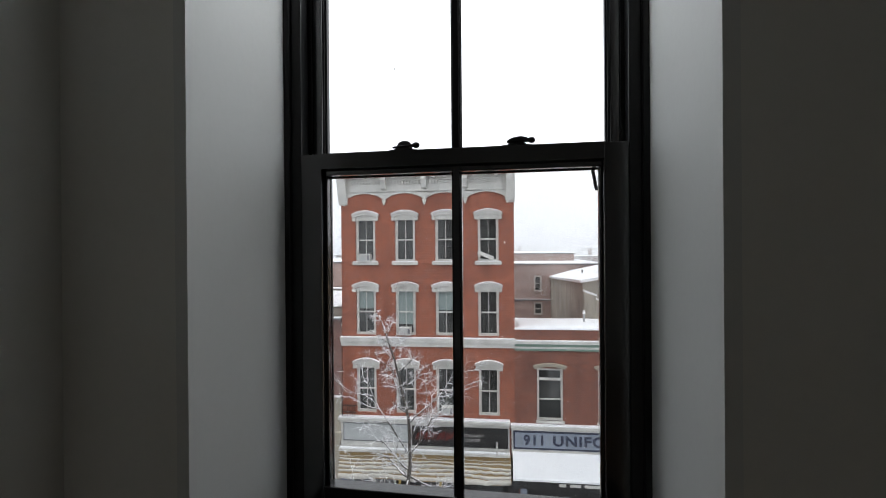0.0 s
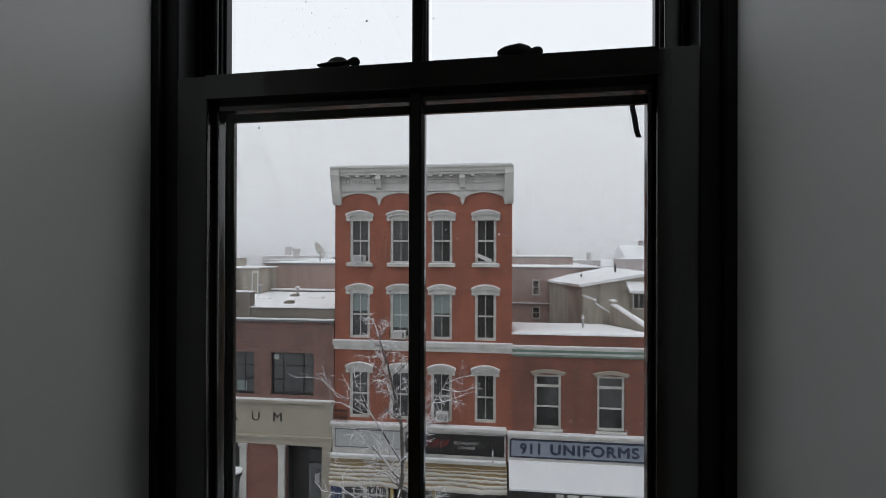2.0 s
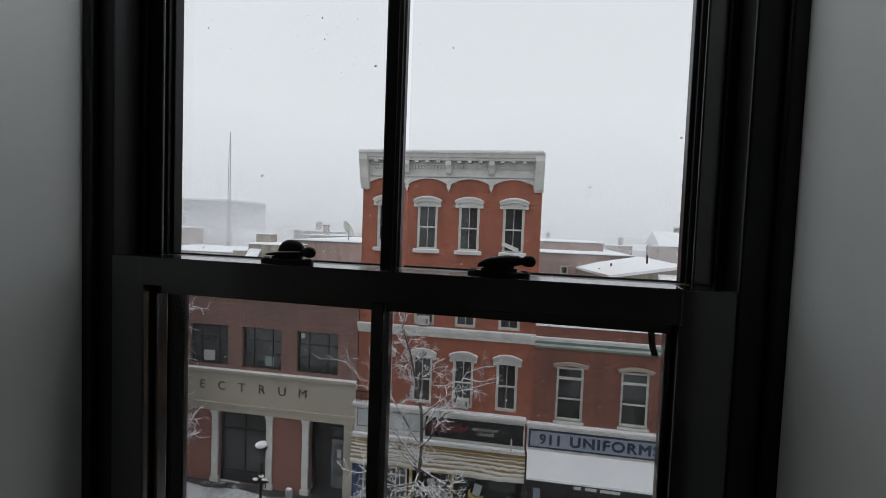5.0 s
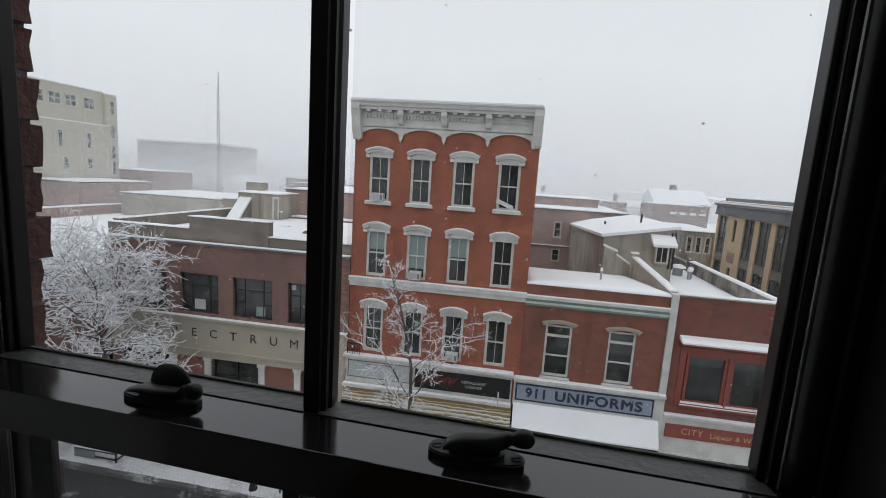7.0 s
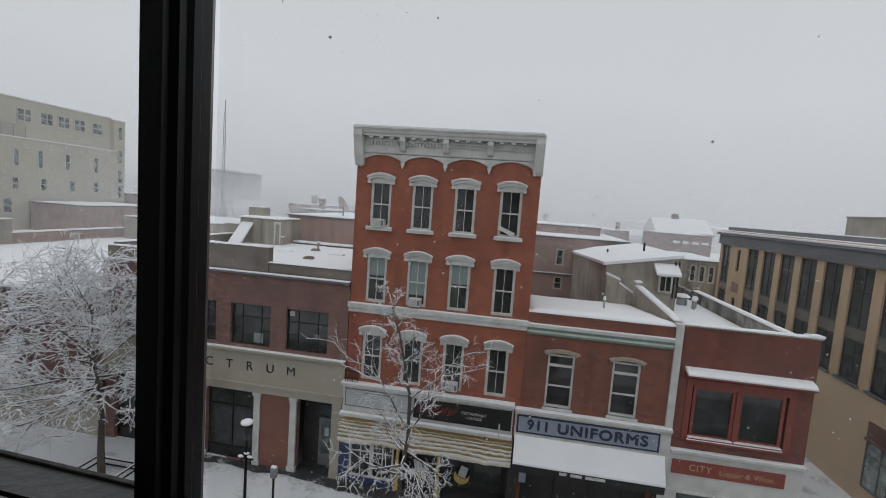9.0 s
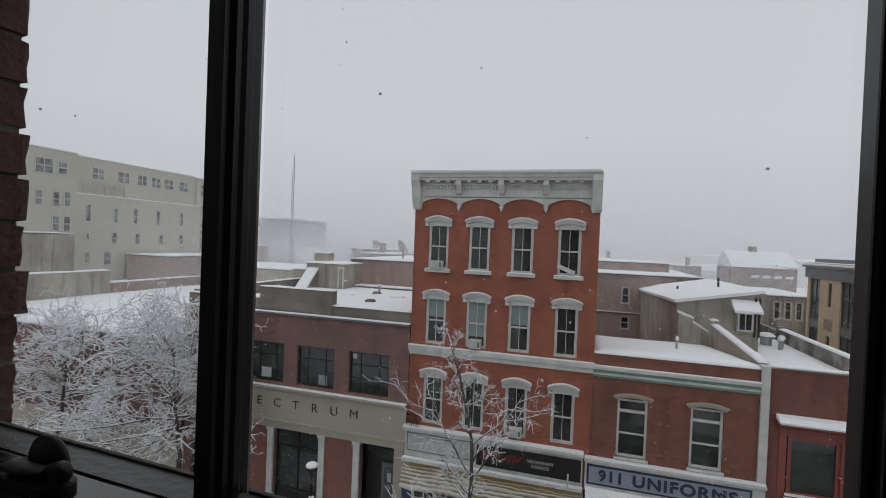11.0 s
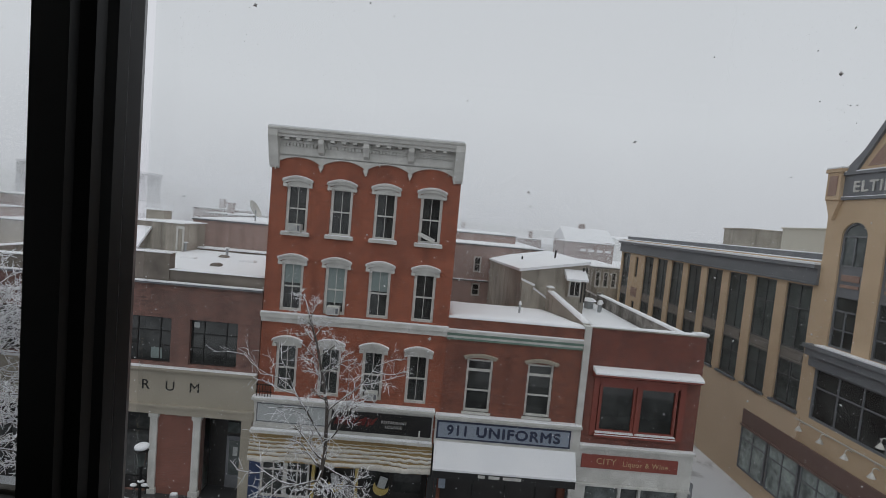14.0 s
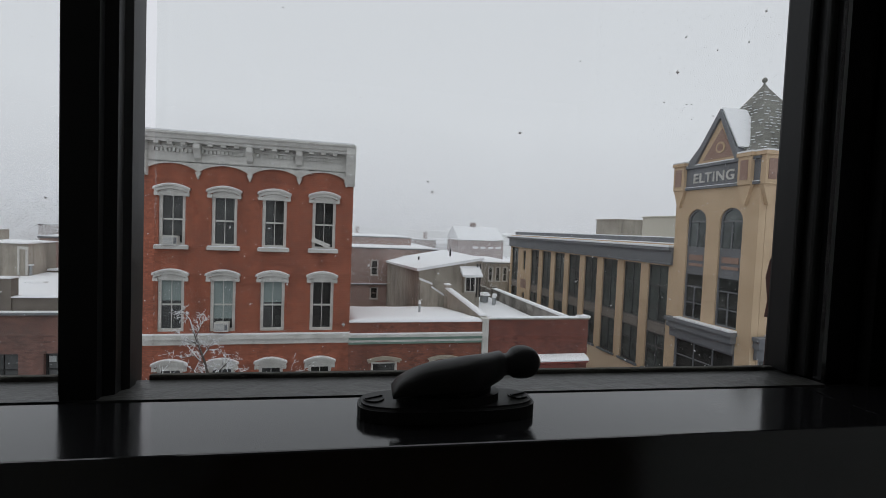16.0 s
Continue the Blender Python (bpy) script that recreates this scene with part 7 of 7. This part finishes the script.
for dx, dz in ((-0.22, 2.63), (0.14, 2.66), (0.02, 2.78)):
    bm = bmesh.new()
    bmesh.ops.create_icosphere(bm, subdivisions=2, radius=0.09, matrix=Matrix.Translation((dx, 0, dz)) @ Matrix.Diagonal((1.3, 0.8, 0.6, 1)))
    part("snow_clump", bm, SNOW, lamp, smooth=True)

meter = thing("parking_meter", "grey parking meter on a slim post", "parking meter", m=Matrix.Translation((-0.95, 15.0, gz(-1))))
part("post", boxes((-0.03, 0.03, -0.03, 0.03, 0, 2.0)), IRON, meter)
part("head", boxes((-0.12, 0.12, -0.08, 0.08, 2.0, 2.38), bevel=0.03), GALV, meter)
part("snow", boxes((-0.1, 0.1, -0.07, 0.07, 2.38, 2.44), bevel=0.025), SNOW, meter)


def tree_guard(x, y):
    g = thing("tree_guard", "low snow-topped metal guard round a tree pit", "tree guard", "tree guards", m=Matrix.Translation((x, y, gz(x))))
    for sx in (-0.95, 0.95):
        for sy in (-0.8, 0.8):
            part("post", boxes((sx - 0.03, sx + 0.03, sy - 0.03, sy + 0.03, 0, 0.42)), IRON, g)
    for d in ((-0.95, 0.95, -0.83, -0.77), (-0.95, 0.95, 0.77, 0.83)):
        part("rail", boxes((*d, 0.36, 0.42), (*d, 0.10, 0.14)), IRON, g)
        part("snow", boxes((*d, 0.42, 0.47), bevel=0.015), SNOW, g)
    for d in ((-0.98, -0.92, -0.77, 0.77), (0.92, 0.98, -0.77, 0.77)):
        part("rail", boxes((*d, 0.36, 0.42), (*d, 0.10, 0.14)), IRON, g)
        part("snow", boxes((*d, 0.42, 0.47), bevel=0.015), SNOW, g)
    part("panel", boxes((-0.95, 0.0, -0.85, -0.83, 0.05, 0.36)), GREY_TRIM, g)


tree_guard(-9.05, 15.75)
tree_guard(-16.6, 16.0)


# ---- flakes hanging in the air ----
flakes = bmesh.new()
rng = random.Random(77)
for i in range(15000):
    near = i < 1100
    y = rng.uniform(1.2, 7) if near else rng.uniform(7, 18.0)
    x = 6 + (rng.random() - 0.5) * (4 + 2.8 * y)
    z = 12.7 + (rng.random() - 0.55) * (2 + 1.5 * y)
    if z < 0.6:
        continue
    r = rng.uniform(0.004, 0.009) if near else rng.uniform(0.005, 0.013)
    m = Matrix.Translation((x, y, z)) @ Euler((rng.uniform(0, 6), rng.uniform(0, 6), rng.uniform(0, 6))).to_matrix().to_4x4() @ Matrix.Diagonal((r, r * rng.uniform(0.6, 1.2), r * rng.uniform(0.4, 0.9), 1))
    vs = [flakes.verts.new(m @ Vector(p)) for p in ((1, 0, 0), (-1, 0, 0), (0, 1, 0), (0, -1, 0), (0, 0, 1), (0, 0, -1))]
    for f in ((0, 2, 4), (2, 1, 4), (1, 3, 4), (3, 0, 4), (2, 0, 5), (1, 2, 5), (3, 1, 5), (0, 3, 5)):
        flakes.faces.new([vs[k] for k in f])
tagged(part("falling_snow", flakes, SNOW, None, "scattered snowflakes falling over the street"), "", "snowflakes", "", "stuff")

# thick snowfall over the roofs behind the street
FLAKE, fnt, fb = base_mat("airborne_snow")
thin = node(fnt, "ShaderNodeBsdfTranslucent", Color=(0.95, 0.96, 0.98, 1))
dull = node(fnt, "ShaderNodeBsdfDiffuse", Color=(0.95, 0.96, 0.98, 1))
blend = fnt.nodes.new("ShaderNodeMixShader")
fnt.links.new(thin.outputs[0], blend.inputs[1])
fnt.links.new(dull.outputs[0], blend.inputs[2])
fnt.links.new(blend.outputs[0], fnt.nodes["Material Output"].inputs["Surface"])
fnt.nodes.remove(fb)
gen = np.random.default_rng(5)
count = 600000
reach = 38 + 85 * gen.random(count) ** 1.15
bearing = np.radians(20 + 24 * gen.standard_normal(count))
across, depth = 7.0 - reach * np.sin(bearing), reach * np.cos(bearing)
high = 7.5 + gen.gamma(2.0, 0.85 + 0.024 * reach)
size = 0.00056 * reach * (0.7 + 0.6 * gen.random(count))
clear = (depth > 24) & ~((across > 23.5) & (depth < 50))
across, depth, high, size = across[clear], depth[clear], high[clear], size[clear]
count = len(size)
mid = np.stack((across, depth, high), 1)
turn = gen.random(count) * 6.283
corner = np.stack([mid + np.stack((np.cos(turn + k) * size, (gen.random(count) - 0.5) * size, np.sin(turn + k) * size), 1) for k in (0.0, 2.09, 4.19)], 1).reshape(-1, 3)
far_flakes = bpy.data.meshes.new("distant_snowfall")
far_flakes.vertices.add(count * 3)
far_flakes.vertices.foreach_set("co", corner.ravel())
far_flakes.loops.add(count * 3)
far_flakes.loops.foreach_set("vertex_index", np.arange(count * 3, dtype=np.int32))
far_flakes.polygons.add(count)
far_flakes.polygons.foreach_set("loop_start", np.arange(0, count * 3, 3, dtype=np.int32))
far_flakes.update()
far_flakes.materials.append(FLAKE)
tagged(new("distant_snowfall", far_flakes), "dense fine snowfall veiling the far roofs", "snowflakes", "", "stuff")
